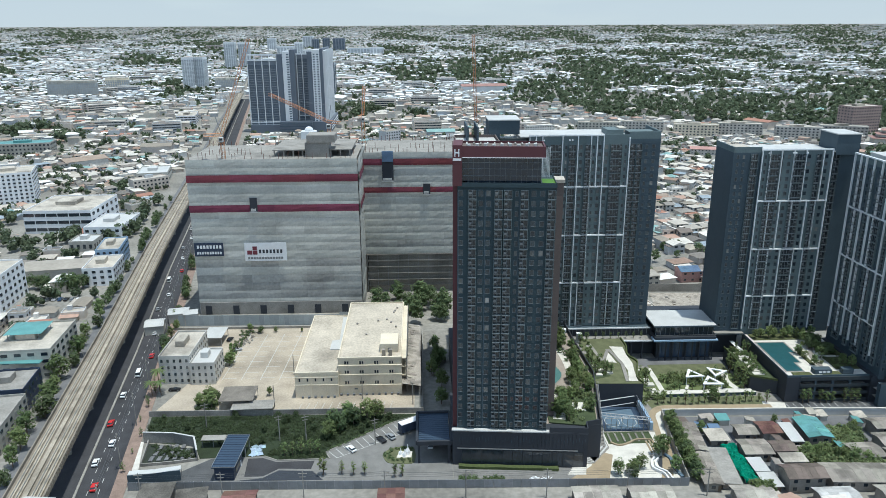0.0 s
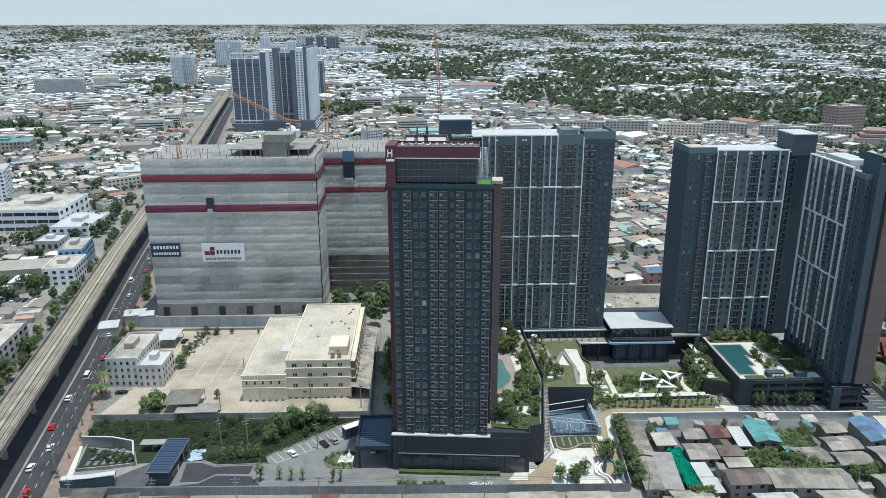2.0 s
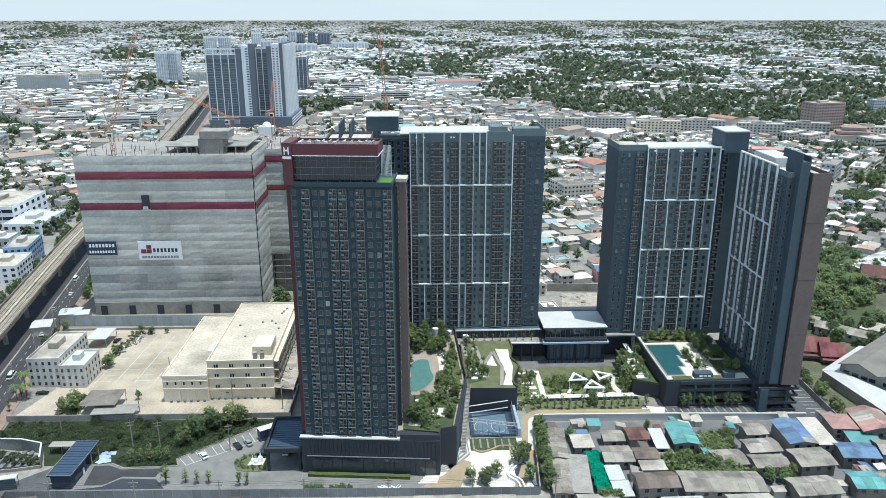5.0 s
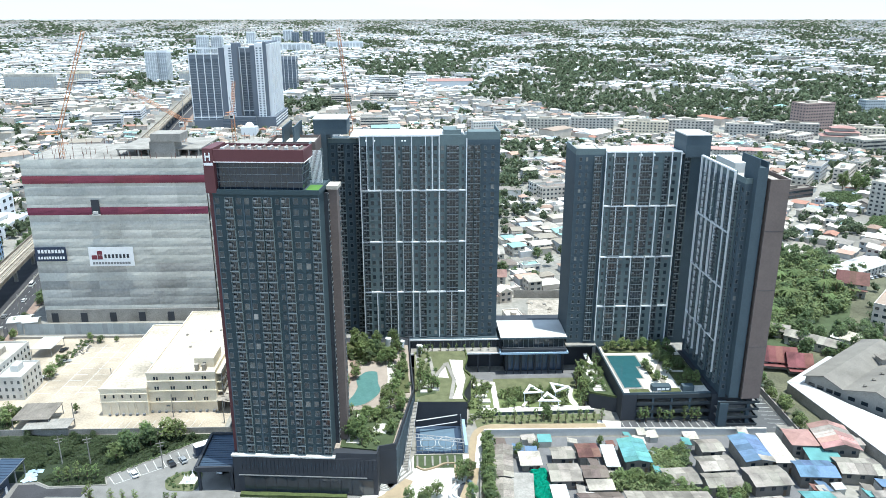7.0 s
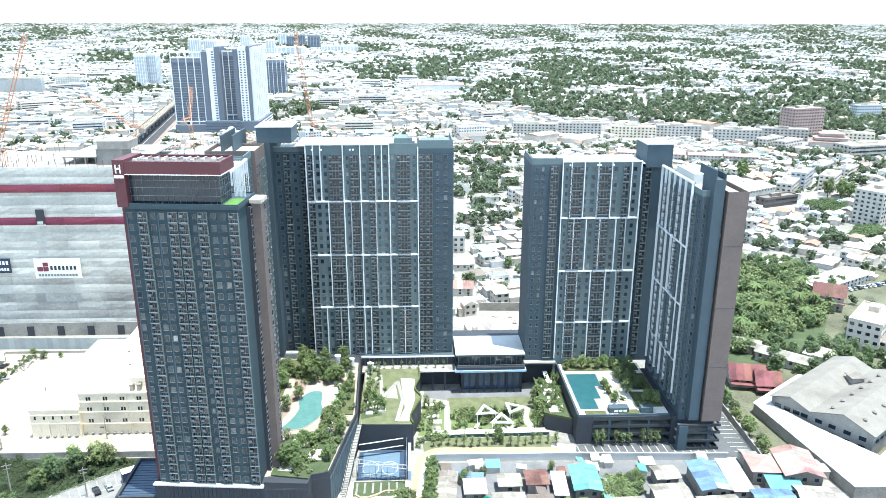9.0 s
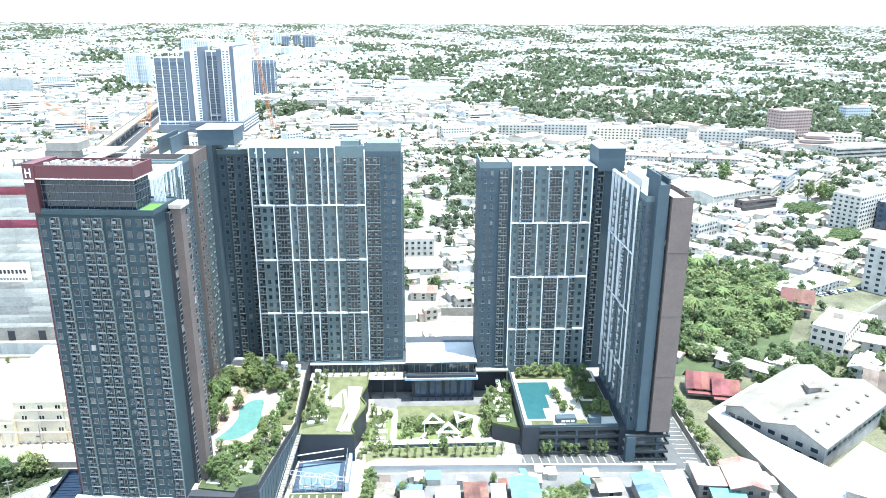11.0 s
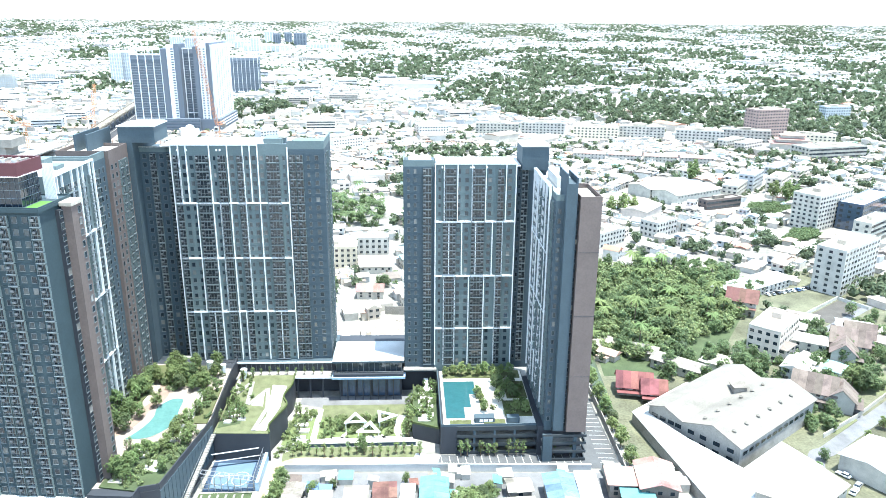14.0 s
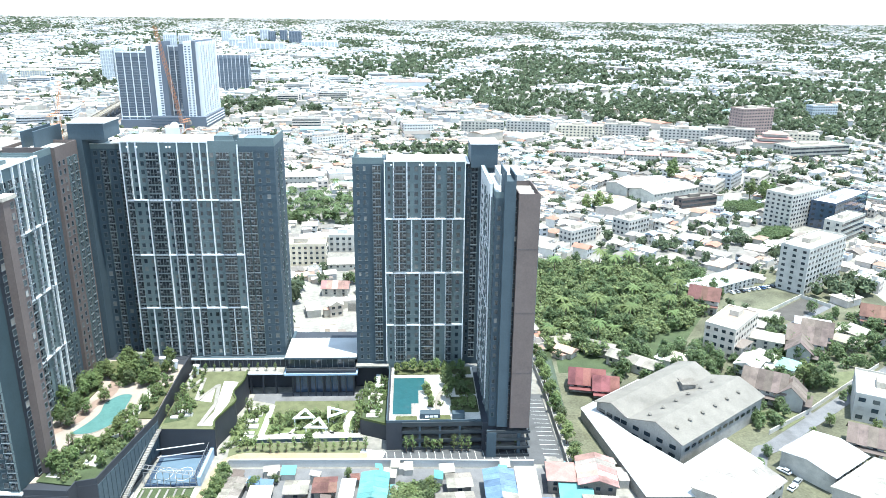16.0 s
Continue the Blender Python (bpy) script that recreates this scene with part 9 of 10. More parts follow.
KEEP = [(-254, 505, 40), (-335, 583, 28), (-232, 347, 26), (-186, 384, 16), (-190, 411, 16), (-220, 444, 14), (-170, 277, 22), (-162, 243, 16), (-157, 218, 16), (-178, 212, 20), (-249, 658, 24), (-339, 1062, 34), (-442, 813, 34),
        (-210, 972, 36), (-140, 975, 34), (-172, 970, 34), (-128, 1010, 22), (-128, 1045, 22), (-196, 1442, 38), (-500, 1664, 34), (-696, 1505, 52), (-660, 1640, 28), (-432, 1660, 28), (540, 822, 32), (-143, 900, 14), (128, 1545, 52), (556, 920, 28), (730, 1072, 24),
        (540, 770, 24), (575, 778, 24), (340, 381, 13), (357, 393, 13), (390, 501, 15), (412, 515, 15), (420, 498, 13), (437, 514, 14), (452, 527, 13), (410, 467, 12), (424, 476, 12), (280, 486, 13), (240, 465, 13), (351, 558, 16), (322, 578, 19), (349, 593, 19), (307, 600, 19), (335, 616, 19), (72, 424, 15), (84, 426, 12), (94, 450, 12), (97, 415, 12), (96, 376, 10), (44, 640, 22), (48, 600, 15), (395, 578, 12), (383, 550, 18), (370, 478, 18), (76, 540, 38), (60, 555, 36), (84, 568, 30), (305, 251, 18), (284, 229, 10), (322, 348, 24), (-50, 362, 8), (122, 338, 19), (112, 340, 12), (138, 338, 12), (277, 351, 12), (266, 262, 14), (303, 304, 11), (296, 296, 9), (312, 312, 9), (342, 300, 11), (350, 330, 10), (224, 289, 12), (214, 303, 9), (288, 326, 9), (299, 335, 9), (318, 326, 9), (288, 308, 8), (300, 276, 10), (285, 271, 8), (255, 232, 8), (265, 240, 8), (276, 247, 8), (290, 257, 8), (308, 270, 8), (263, 217, 14), (255, 280, 10), (294, 378, 24), (271, 257, 14), (235, 345, 40), (230, 385, 40), (262, 372, 26), (212, 330, 20), (205, 360, 20)] + [(224 + i * 58, 934 - i * 15 + (i % 2) * 20, 33) for i in range(7)] + [(300 + i * 34, 766 - i * 9, 18) for i in range(4)]


def free(x, y, r):
    if inside(x, y, SITE):
        return False
    if (-22 - r < x - via_x(y) < 25 + r) if y < 1450 else abs(x - via_x(y)) < 6 + r * 0.3:
        return False
    return all((x - a) ** 2 + (y - b) ** 2 > (q + r * 0.5) ** 2 for a, b, q in KEEP)


def green(x, y):
    """How wooded the land is, 0 to 1, from broad noise and the known belts."""
    d = math.hypot(x - 60, y)
    az = math.degrees(math.atan2(x - 60, y))
    g = 0.30 + 0.75 * noise.noise(Vector((x / 210, y / 330, 2.1))) + 0.35 * noise.noise(Vector((x / 70, y / 90, 7.7)))
    if az > 4 and 1080 < d < 1750:
        g += 0.62
    if az > -4 and 1750 <= d < 2600:
        g += 0.34
    if az > -4 and d >= 2600:
        g += 0.16
    if -6 < az < 10 and 880 < d < 1020:
        g -= 0.1
    if -7 < az < 24 and 420 < d < 1050:
        g -= 0.22
    if az > 3 and 300 < d < 480 and az < 14:
        g += 0.45
    if 4 < az < 9.5 and 500 < d < 800:
        g += 0.75
    if 88 < x < 172 and y < 450:
        g = 0.25
    if d > 2600:
        g += 0.10
    if az < -10:
        g += 0.05
    if az > 17 and d < 900:
        g += 0.14
    return g


def build_city():
    H, T = batch(), []
    random.seed(11)
    cells = []
    # near to far in rings of cells whose size grows with distance
    r = 170.0
    while r < 4700:
        cell = 34.0 if r < 700 else (42 if r < 1300 else (58 if r < 2200 else 78))
        n = int(2 * r * math.radians(43) / cell)
        for i in range(n):
            az = math.radians(-41 + 82 * (i + 0.5) / n)
            cells.append((60 + r * math.sin(az) + random.uniform(-4, 4), r * math.cos(az) + random.uniform(-4, 4), cell, r))
        r += cell * (1.0 if r < 2200 else 0.62)

    def crown(x, y, q, r, s, tall=1.5):
        if free(x, y, 2):
            far_clump(T, x, y, far_z(x, y), q, q * tall * (1 if r < 1800 else s ** 0.5))

    for cx, cy, cell, r in cells:
        s = far_scale(cx, cy)
        g = green(cx, cy)
        ang = radians(8) + 0.45 * noise.noise(Vector((cx / 320, cy / 320, 4.4))) + (0.55 if cx > 210 else 0) + (0.5 if noise.noise(Vector((cx / 500, cy / 500, 9))) > 0.25 else 0)
        k = cell
        u = random.random()
        big = 1 if r < 900 else (1.25 if r < 1800 else 1.6)
        if g > 0.62:
            for _ in range(17 if r < 900 else (13 if r < 1800 else 9)):
                q = random.uniform(2.6, 6.4) * big
                crown(cx + random.uniform(-k, k) * 0.55, cy + random.uniform(-k, k) * 0.55, q, r, s)
            for _ in range(random.choice((0, 0, 0, 1, 1, 2))):
                x, y = cx + random.uniform(-k, k) * 0.45, cy + random.uniform(-k, k) * 0.45
                if free(x, y, 8):
                    w = random.uniform(9, 20) if r < 1500 else random.uniform(14, 34)
                    far_house(H, x, y, far_z(x, y), w, random.uniform(7, 12), random.uniform(4, 8) * s, random.choice((0, 1.6, 2.4)) * s, ang + random.uniform(-0.3, 0.3), kind=random.choice(("gable", "hip")))
            continue
        if r < 240:
            u = 1.0
        if u < 0.05 and g < 0.5:
            w, d, h = k * random.uniform(0.7, 0.98), k * random.uniform(0.4, 0.62), random.uniform(6, 10) * s
            if free(cx, cy, k * 0.5):
                far_house(H, cx, cy, far_z(cx, cy), w, d, h, random.choice((0, 1.8, 2.4)) * s, ang + random.choice((0, 1.57)))
                continue
        if u < 0.09:
            w, d, fl = k * random.uniform(0.7, 0.92), random.uniform(10, 13), random.choice((2, 3, 3, 4, 4))
            for row in (-0.26, 0.26):
                x, y = cx - math.sin(ang) * k * row, cy + math.cos(ang) * k * row
                if free(x, y, w * 0.5):
                    far_house(H, x, y, far_z(x, y), w, d, fl * 3.3 * s, 0, ang, win=fl)
            for i in range(5):
                crown(cx + math.cos(ang) * k * (i / 5 - 0.5), cy + math.sin(ang) * k * (i / 5 - 0.5), random.uniform(1.8, 3.2) * big, r, s)
            continue
        if u < 0.094 and 480 < r < 2000:
            fl = random.choice((5, 6, 7))
            if free(cx, cy, 14):
                far_house(H, cx, cy, 0, random.uniform(18, 30), 14, fl * 3.1, 0, ang, win=fl)
                continue
        base = 9.0 if r < 1000 else (11.4 if r < 2200 else 17.0)
        step = base * random.uniform(0.82, 1.35)
        nn = max(2, int(k / step))
        jit = 2.2
        for i in range(nn):
            for j in range(nn):
                lx, ly = (i + 0.5) / nn * k - k / 2 + random.uniform(-jit, jit), (j + 0.5) / nn * k - k / 2 + random.uniform(-jit, jit)
                x, y = cx + math.cos(ang) * lx - math.sin(ang) * ly, cy + math.sin(ang) * lx + math.cos(ang) * ly
                if random.random() < 0.15 + max(0, g) * 0.5:
                    for _ in range(random.choice((1, 2, 3))):
                        crown(x + random.uniform(-3, 3), y + random.uniform(-3, 3), random.uniform(1.7, 4.4) * (1 if r < 1800 else 1.35), r, s, 1.6)
                    continue
                if not free(x, y, 6):
                    continue
                w, d = step * random.uniform(0.7, 1.2), step * random.uniform(0.6, 0.95)
                h = random.choice((2.8, 3.0, 3.2, 3.6, 4.0, 6.0) if r < 1000 else (3.0, 3.4, 5.4, 6.0, 6.4, 8.6)) * s
                turn = ang + random.choice((0, 0, 1.57)) + random.uniform(-0.08, 0.08)
                far_house(H, x, y, far_z(x, y), w, d, h, random.choice((0, 0.7, 1.0, 1.3, 1.8)) * s, turn, win=(2 if h > 5 and r < 900 else 0), kind=random.choice(("gable", "gable", "hip", "hip", "shed")))
                if r < 1000:
                    # a lower annex or awning leaning on the house
                    e = random.uniform(-0.3, 0.3) * w
                    sd = random.choice((-1, 1)) * (d * 0.5 + 1.2)
                    far_house(H, x + math.cos(turn) * e - math.sin(turn) * sd, y + math.sin(turn) * e + math.cos(turn) * sd, 0, w * random.uniform(0.4, 0.9), random.uniform(2.4, 4.5), h * random.uniform(0.6, 0.85), 0.7, turn, kind="shed")
                    if random.random() < 0.3:
                        crown(x + random.uniform(-6, 6), y + random.uniform(-6, 6), random.uniform(1.2, 2.4), r, s, 1.6)
    emit(H, "city_houses", [M["far_roofs"], M["far_walls"], M["window"], M["hazed_roofs"]], "dense low city of pale roofs stretching to the horizon", "city")
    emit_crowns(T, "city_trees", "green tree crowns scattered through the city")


build_city()

# ---- halls and blocks in the quarter beyond the towers ----
house(335.3, 584.9, 51, 25, 8, 30, M["roof_pale"], "wide market hall under a pale sheet roof", 2.6, "gable", group="market halls", category="hall")
house(322.0, 607.5, 51, 23, 8, 30, M["white_roof"], "wide market hall under a white sheet roof", 2.4, "gable", group="market halls", category="hall")
house(42, 640, 36, 18, 7, 6, M["white_roof"], "long hall under a white sheet roof", 2.2, "gable", group="market halls", category="hall")
house(48, 601, 22, 12, 6, 6, M["roof_pale"], "low hall under a pale roof", 1.6, "gable", group="market halls", category="hall")
house(96, 375, 13, 8, 4.5, -3, M["orange_roof"], "house under a salmon tiled roof with twin gables", 2.4, "gable", group="garden houses")
house(97, 416, 18, 12, 4.0, 2, M["roof_pale"], "low house under a broad pale roof", 1.4, "gable", group="garden houses")
block_at("row_houses", "long cream four-storey row house with small windows", 73, 425, 26, 12, 12, 4, M["cream"], M["roof_grey"], 8, 2)
block_at("row_houses", "white three-storey house with balconies", 94, 450, 18, 12, 10, 3, M["white_paint_wall"], M["white_roof"], 5, 1)

# walled yard behind the lobby
patch("rubble_yard", [(105, 312), (136, 310), (143, 347), (111, 348)], 0.04, M["rubble"], "pale rubble-strewn yard behind the lobby", "yard")
wall_run("wall_rubble_yard", [(104, 351), (112, 350.5), (146, 349)], 4.2, 0.3, M["concrete"], "tall grey wall behind the rubble yard")
_r = random.Random(4)
for i in range(26):
    x, y, s_ = _r.uniform(110, 138), _r.uniform(316, 345), _r.uniform(0.5, 1.5)
    bm = bmesh.new()
    bmesh.ops.create_icosphere(bm, subdivisions=1, radius=s_)
    for v_ in bm.verts:
        v_.co *= _r.uniform(0.7, 1.2); v_.co.z *= 0.5
    ob = mesh_object("rubble_heap", bm, M["rubble"] if i % 3 else M["concrete"]); ob.matrix_basis = pose(x, y, 0.1)
    tagged(ob, "pale heap of rubble in the walled yard", "rubble", "rubble heaps")
house(139, 368, 13, 9, 6.5, 4, M["blue_roof"], "pinkish house under a blue metal roof", 1.6, "gable", wall=M["pink_roof"], group="garden houses")

# ---- trees and planting ----
def leaf_cluster(bm, c, r, n, size, rng):
    """Leaves on a lumpy shell, most of them turned up to the light."""
    for _ in range(n):
        d = Vector((rng.gauss(0, 1), rng.gauss(0, 1), rng.gauss(0.15, 0.8))).normalized()
        p = c + d * r * rng.uniform(0.55, 1.05)
        k = (d * 0.7 + Vector((rng.gauss(0, 0.45), rng.gauss(0, 0.45), 0.75))).normalized()
        u = k.cross(Vector((rng.gauss(0, 1), rng.gauss(0, 1), rng.gauss(0, 1)))).normalized()
        v = k.cross(u)
        s = size * rng.uniform(0.6, 1.3)
        bm.faces.new([bm.verts.new(q) for q in (p - u * s, p - v * s * 0.6, p + u * s, p + v * s * 0.6)])


def tree_meshes(h, r, trunk, lumps, leaves, size, seed, slim=1.0):
    rng = random.Random(seed)
    tr = bmesh.new()
    tube(tr, (0, 0, -0.2), (0.1 * r, 0, trunk), 0.07 * h ** 0.6, 0.05 * h ** 0.6, 7)
    cr = bmesh.new()
    for i in range(lumps):
        a = 2.4 * i + rng.uniform(-0.5, 0.5)
        k = (i + 0.5) / lumps
        zz = trunk * 0.9 + (h - trunk * 0.9) * k * rng.uniform(0.85, 1.0)
        rad = r * slim * math.sin(math.pi * (0.18 + 0.72 * k)) * rng.uniform(0.35, 0.8)
        c = Vector((rad * math.cos(a), rad * math.sin(a), zz))
        tube(tr, (0.1 * r, 0, trunk * rng.uniform(0.7, 1.0)), c, 0.035 * h ** 0.6, 0.012 * h ** 0.6, 4)
        leaf_cluster(cr, c, r * rng.uniform(0.32, 0.52), leaves // lumps, size, rng)
    def done(b, nm):
        me = bpy.data.meshes.new(nm); b.to_mesh(me); b.free(); return me
    return done(tr, "trunk"), done(cr, "crown")


def palm_meshes(h, seed):
    rng = random.Random(seed)
    tr = bmesh.new()
    p = Vector((0, 0, -0.2))
    lean = Vector((rng.uniform(-0.1, 0.1), rng.uniform(-0.1, 0.1), 1))
    for i in range(5):
        q = p + lean * (h / 5) + Vector((rng.uniform(-0.1, 0.1), rng.uniform(-0.1, 0.1), 0))
        tube(tr, p, q, 0.24 - 0.02 * i, 0.22 - 0.02 * i, 7); p = q
    cr = bmesh.new()
    for i in range(21):
        a = 2 * math.pi * i / 21 + rng.uniform(-0.15, 0.15)
        up = rng.uniform(-0.1, 1.0)
        d = Vector((math.cos(a), math.sin(a), 0)); s = Vector((-math.sin(a), math.cos(a), 0))
        L = rng.uniform(3.4, 4.6)
        pts = [p + d * (L * k / 5) + Vector((0, 0, up * 1.6 * k / 5 - (1.5 + 0.8 * (1 - up)) * (k / 5) ** 2)) for k in range(6)]
        wd = [0.08, 0.30, 0.40, 0.36, 0.26, 0.04]
        for side in (-1, 1):
            vs = [cr.verts.new(q) for q in pts]
            ws = [cr.verts.new(q + s * side * w - Vector((0, 0, w * 0.55))) for q, w in zip(pts, wd)]
            for k in range(5):
                cr.faces.new((vs[k], vs[k + 1], ws[k + 1], ws[k]))
    def done(b, nm):
        me = bpy.data.meshes.new(nm); b.to_mesh(me); b.free(); return me
    return done(tr, "trunk"), done(cr, "crown")


def plant(proto, x, y, z, s, turn, name, label, group, crown_mat):
    t = thing(name, label, "tree" if name != "shrub" else "shrub", group, at=pose(x, y, z, 0, 0, turn) @ Matrix.Diagonal((s, s, s * random.uniform(0.9, 1.12), 1)))
    tr, cr = proto
    a, b = new("trunk", tr), new("crown", cr)
    a.parent = b.parent = t
    return t


def thicket(name, label, protos, n, poly, z, s0, s1, leaf="leaf_thicket"):
    """Many plants that nobody could count, as one mesh."""
    xs, ys = [p[0] for p in poly], [p[1] for p in poly]
    arr = []
    for tr, cr in protos:
        co = np.empty(len(cr.vertices) * 3); cr.vertices.foreach_get("co", co)
        arr.append((co.reshape(-1, 3), len(cr.polygons)))
    V, F, o, k = [], [], 0, 0
    while k < n:
        x, y = random.uniform(min(xs), max(xs)), random.uniform(min(ys), max(ys))
        if not inside(x, y, poly):
            continue
        i = random.randrange(len(protos))
        co, _ = arr[i]
        s, a = random.uniform(s0, s1), random.uniform(0, 6.28)
        R = np.array(((math.cos(a), -math.sin(a), 0), (math.sin(a), math.cos(a), 0), (0, 0, 1)))
        V.append(co @ R.T * s + np.array((x, y, z)))
        F += [[v + o for v in p.vertices] for p in protos[i][1].polygons]
        o += len(co); k += 1
    me = bpy.data.meshes.new(name)
    me.from_pydata(np.concatenate(V).tolist(), [], F)
    me.materials.append(M[leaf])
    return tagged(new(name, me), label, "plants", kind="stuff")


M["leaf_thicket"] = mat("thicket_leaves", (0.140, 0.190, 0.090), 0.8, 0.35, 0.12, random_per="island", spread=0.35, fine=1.0)

M["leaf_scrub"] = mat("dark_scrub_leaves", (0.078, 0.106, 0.052), 0.85, 0.3, 0.12, random_per="island", spread=0.2, fine=1.0)
M["leaf_feather"] = mat("feathery_shrub_leaves", (0.195, 0.240, 0.110), 0.8, 0.35, 0.3, random_per="island", spread=0.35, fine=1.0)
for k in ("leaf_thicket", "leaf_scrub", "leaf_feather"):
    translucent(M[k])


def give(proto, leaf):
    proto[0].materials.append(M["bark"]); proto[1].materials.append(M[leaf])
    return proto


BROAD = [give(tree_meshes(9, 3.8, 3.0, 12, 640, 0.50, 1), "leaf_light"), give(tree_meshes(8, 4.2, 2.4, 13, 700, 0.50, 2), "leaf"), give(tree_meshes(10, 3.4, 3.6, 11, 680, 0.5, 3), "leaf_light"), give(tree_meshes(8.5, 3.9, 2.6, 12, 720, 0.5, 4), "leaf_light")]
SLIM = [give(tree_meshes(6.5, 1.7, 2.2, 9, 150, 0.30, 5, 0.9), "leaf_light"), give(tree_meshes(6.0, 1.6, 1.8, 9, 170, 0.30, 6, 0.9), "leaf_light")]
SHRUB = [give(tree_meshes(1.8, 1.3, 0.2, 6, 150, 0.26, 7), "leaf_light"), give(tree_meshes(1.5, 1.4, 0.2, 6, 150, 0.26, 8), "leaf_light")]
PALM = [give(palm_meshes(9, 9), "leaf_light"), give(palm_meshes(11, 10), "leaf_light"), give(palm_meshes(7, 12), "leaf_light")]
random.seed(5)


def grove(protos, n, region, z, s0, s1, name, label, group, poly=None):
    x0, y0, x1, y1 = region
    k = 0
    while k < n:
        x, y = random.uniform(x0, x1), random.uniform(y0, y1)
        if poly and not inside(x, y, poly):
            continue
        plant(random.choice(protos), x, y, z, random.uniform(s0, s1), random.uniform(0, 360), name, label, group, None)
        k += 1


DECK = "leafy tree planted on the pool deck"
grove([BROAD[0], BROAD[2], SLIM[0], SLIM[1], SLIM[0]], 26, (32, 198, 51, 222), 12.9, 0.42, 0.68, "tree", DECK, "deck trees", [(33, 199.4), (43, 198.5), (47.5, 202.4), (50, 219), (41, 222), (33, 219)])
grove(BROAD, 15, (22.5, 224, 29.5, 262), 12.9, 0.55, 0.8, "tree", DECK, "deck trees")
grove(BROAD[::2] + BROAD[3:] + SLIM, 17, (44, 218, 52, 258), 12.9, 0.45, 0.7, "tree", DECK, "deck trees", [(44, 218), (49.5, 216), (52.5, 236), (51.5, 258), (46, 258)])
grove(BROAD, 17, (25, 253, 51, 274), 12.9, 0.45, 0.72, "tree", DECK, "deck trees")
for x, y in ((33.5, 243.0), (44.4, 226), (30.5, 236)):
    plant(BROAD[0], x, y, 12.7, 0.55, 40 * x, "tree", DECK, "deck trees", None)
thicket("deck_planting", "low shrubs filling the deck planting beds", SHRUB, 70, [(46, 206), (50, 210), (52.5, 236), (51, 262), (45, 272), (24, 272), (23, 236), (27, 232), (29, 252), (44, 256), (47, 232)], 12.8, 0.6, 1.2)
thicket("deck_planting", "low shrubs filling the deck planting beds", SHRUB, 60, [(32.4, 199.8), (43, 198.6), (47.4, 202), (50, 219), (41, 221.4), (33, 219)], 12.8, 0.5, 1.0, "leaf_feather")
# lawn deck
grove(SLIM, 24, (55, 238, 66, 269), 9.9, 0.5, 0.8, "tree", "young tree on the roof garden", "roof garden trees", [(55, 236), (63, 236), (62, 246), (57, 249), (58, 264), (63, 269), (55, 269)])
grove(SHRUB, 26, (55, 236, 64, 269), 9.9, 0.5, 0.9, "shrub", "shrub on the roof garden", "roof garden shrubs", [(55, 236), (63, 236), (63, 248), (60, 269), (55, 269)])
for i in range(9):
    plant(SLIM[i % 2], 58 + i * 3.2, 272.8, 8.7, 0.5, i * 50, "tree", "young tree on the white terrace ledge", "terrace trees", None)
# courtyard
thicket("courtyard_planting", "feathery shrubs filling the courtyard bed", SHRUB, 70, [(85.5, 243.5), (110, 243.5), (110, 255.5), (85.5, 255.5)], 0.05, 0.6, 1.3, "leaf_feather")
grove(SLIM, 22, (85.5, 240.5, 115, 254), 0.1, 0.5, 0.8, "tree", "young tree in the courtyard bed", "courtyard trees")
grove(SLIM, 10, (74.5, 240, 83, 262), 0.1, 0.5, 0.85, "tree", "young tree between stone terraces", "courtyard trees", [(74.5, 240), (83, 240), (83, 262), (76, 262)])
thicket("side_planting", "feathery shrubs filling the side bed", SHRUB, 20, [(72.5, 231), (83, 236), (83, 262), (76, 262)], 0.05, 0.7, 1.4, "leaf_feather")
for i in range(6):
    plant(SLIM[1], 115.6 + (i % 2) * 0.9, 243 + i * 3.4, 0.05, 1.25, i * 70, "tree", "bright green columnar tree beside the terrace", "columnar trees", None)
for i in range(17):
    plant(SLIM[i % 2], 78.5 + i * 2.55, 232.4 + 0.8 * math.sin(i), 0.05, 0.62 + 0.12 * ((i * 5) % 3), i * 40, "tree", "staked young tree in the grass strip", "young street trees", None)
plant(BROAD[3], 100.5, 235.4, 0.05, 0.62, 10, "tree", "bright round tree in the grass strip", "young street trees", None)
grove(SHRUB, 26, (117.6, 243, 125, 266), 5.8, 0.7, 1.2, "shrub", "shrub on the stepped terrace", "terrace shrubs")
grove(SLIM, 7, (118, 244, 125, 266), 5.8, 0.6, 0.9, "tree", "small tree on the stepped terrace", "terrace trees")
# pool deck east
for i in range(9):
    plant(BROAD[2 + i % 2], 129 + i * 2.9, 266.5 + (i % 2) * 1.2, 10.35, 0.42 + 0.06 * (i % 3), i * 40, "tree", "bright tree on the pool deck", "pool deck trees", None)
grove(BROAD[:2], 10, (146, 239, 156, 262), 10.35, 0.38, 0.62, "tree", "dark leafy tree on the shaded pool deck", "pool deck trees")
grove(BROAD, 4, (139.5, 241, 142, 252), 10.35, 0.36, 0.45, "tree", "small tree beside the lap pool", "pool deck trees")
grove(SHRUB, 22, (138, 233, 156, 262), 10.35, 0.6, 1.2, "shrub", "shrub on the pool deck", "pool deck shrubs", [(139.8, 241), (142, 241), (146, 238), (156, 240), (156, 262), (146, 262)])
for x in (132.5, 134.6, 139.0, 141.4, 143.6, 148.0, 150.4, 152.6, 162.5, 168.0):
    plant(SLIM[int(x) % 2], x, 231.0, 0.05, 0.9, x * 9, "tree", "slim tree before the car park podium", "podium trees", None)
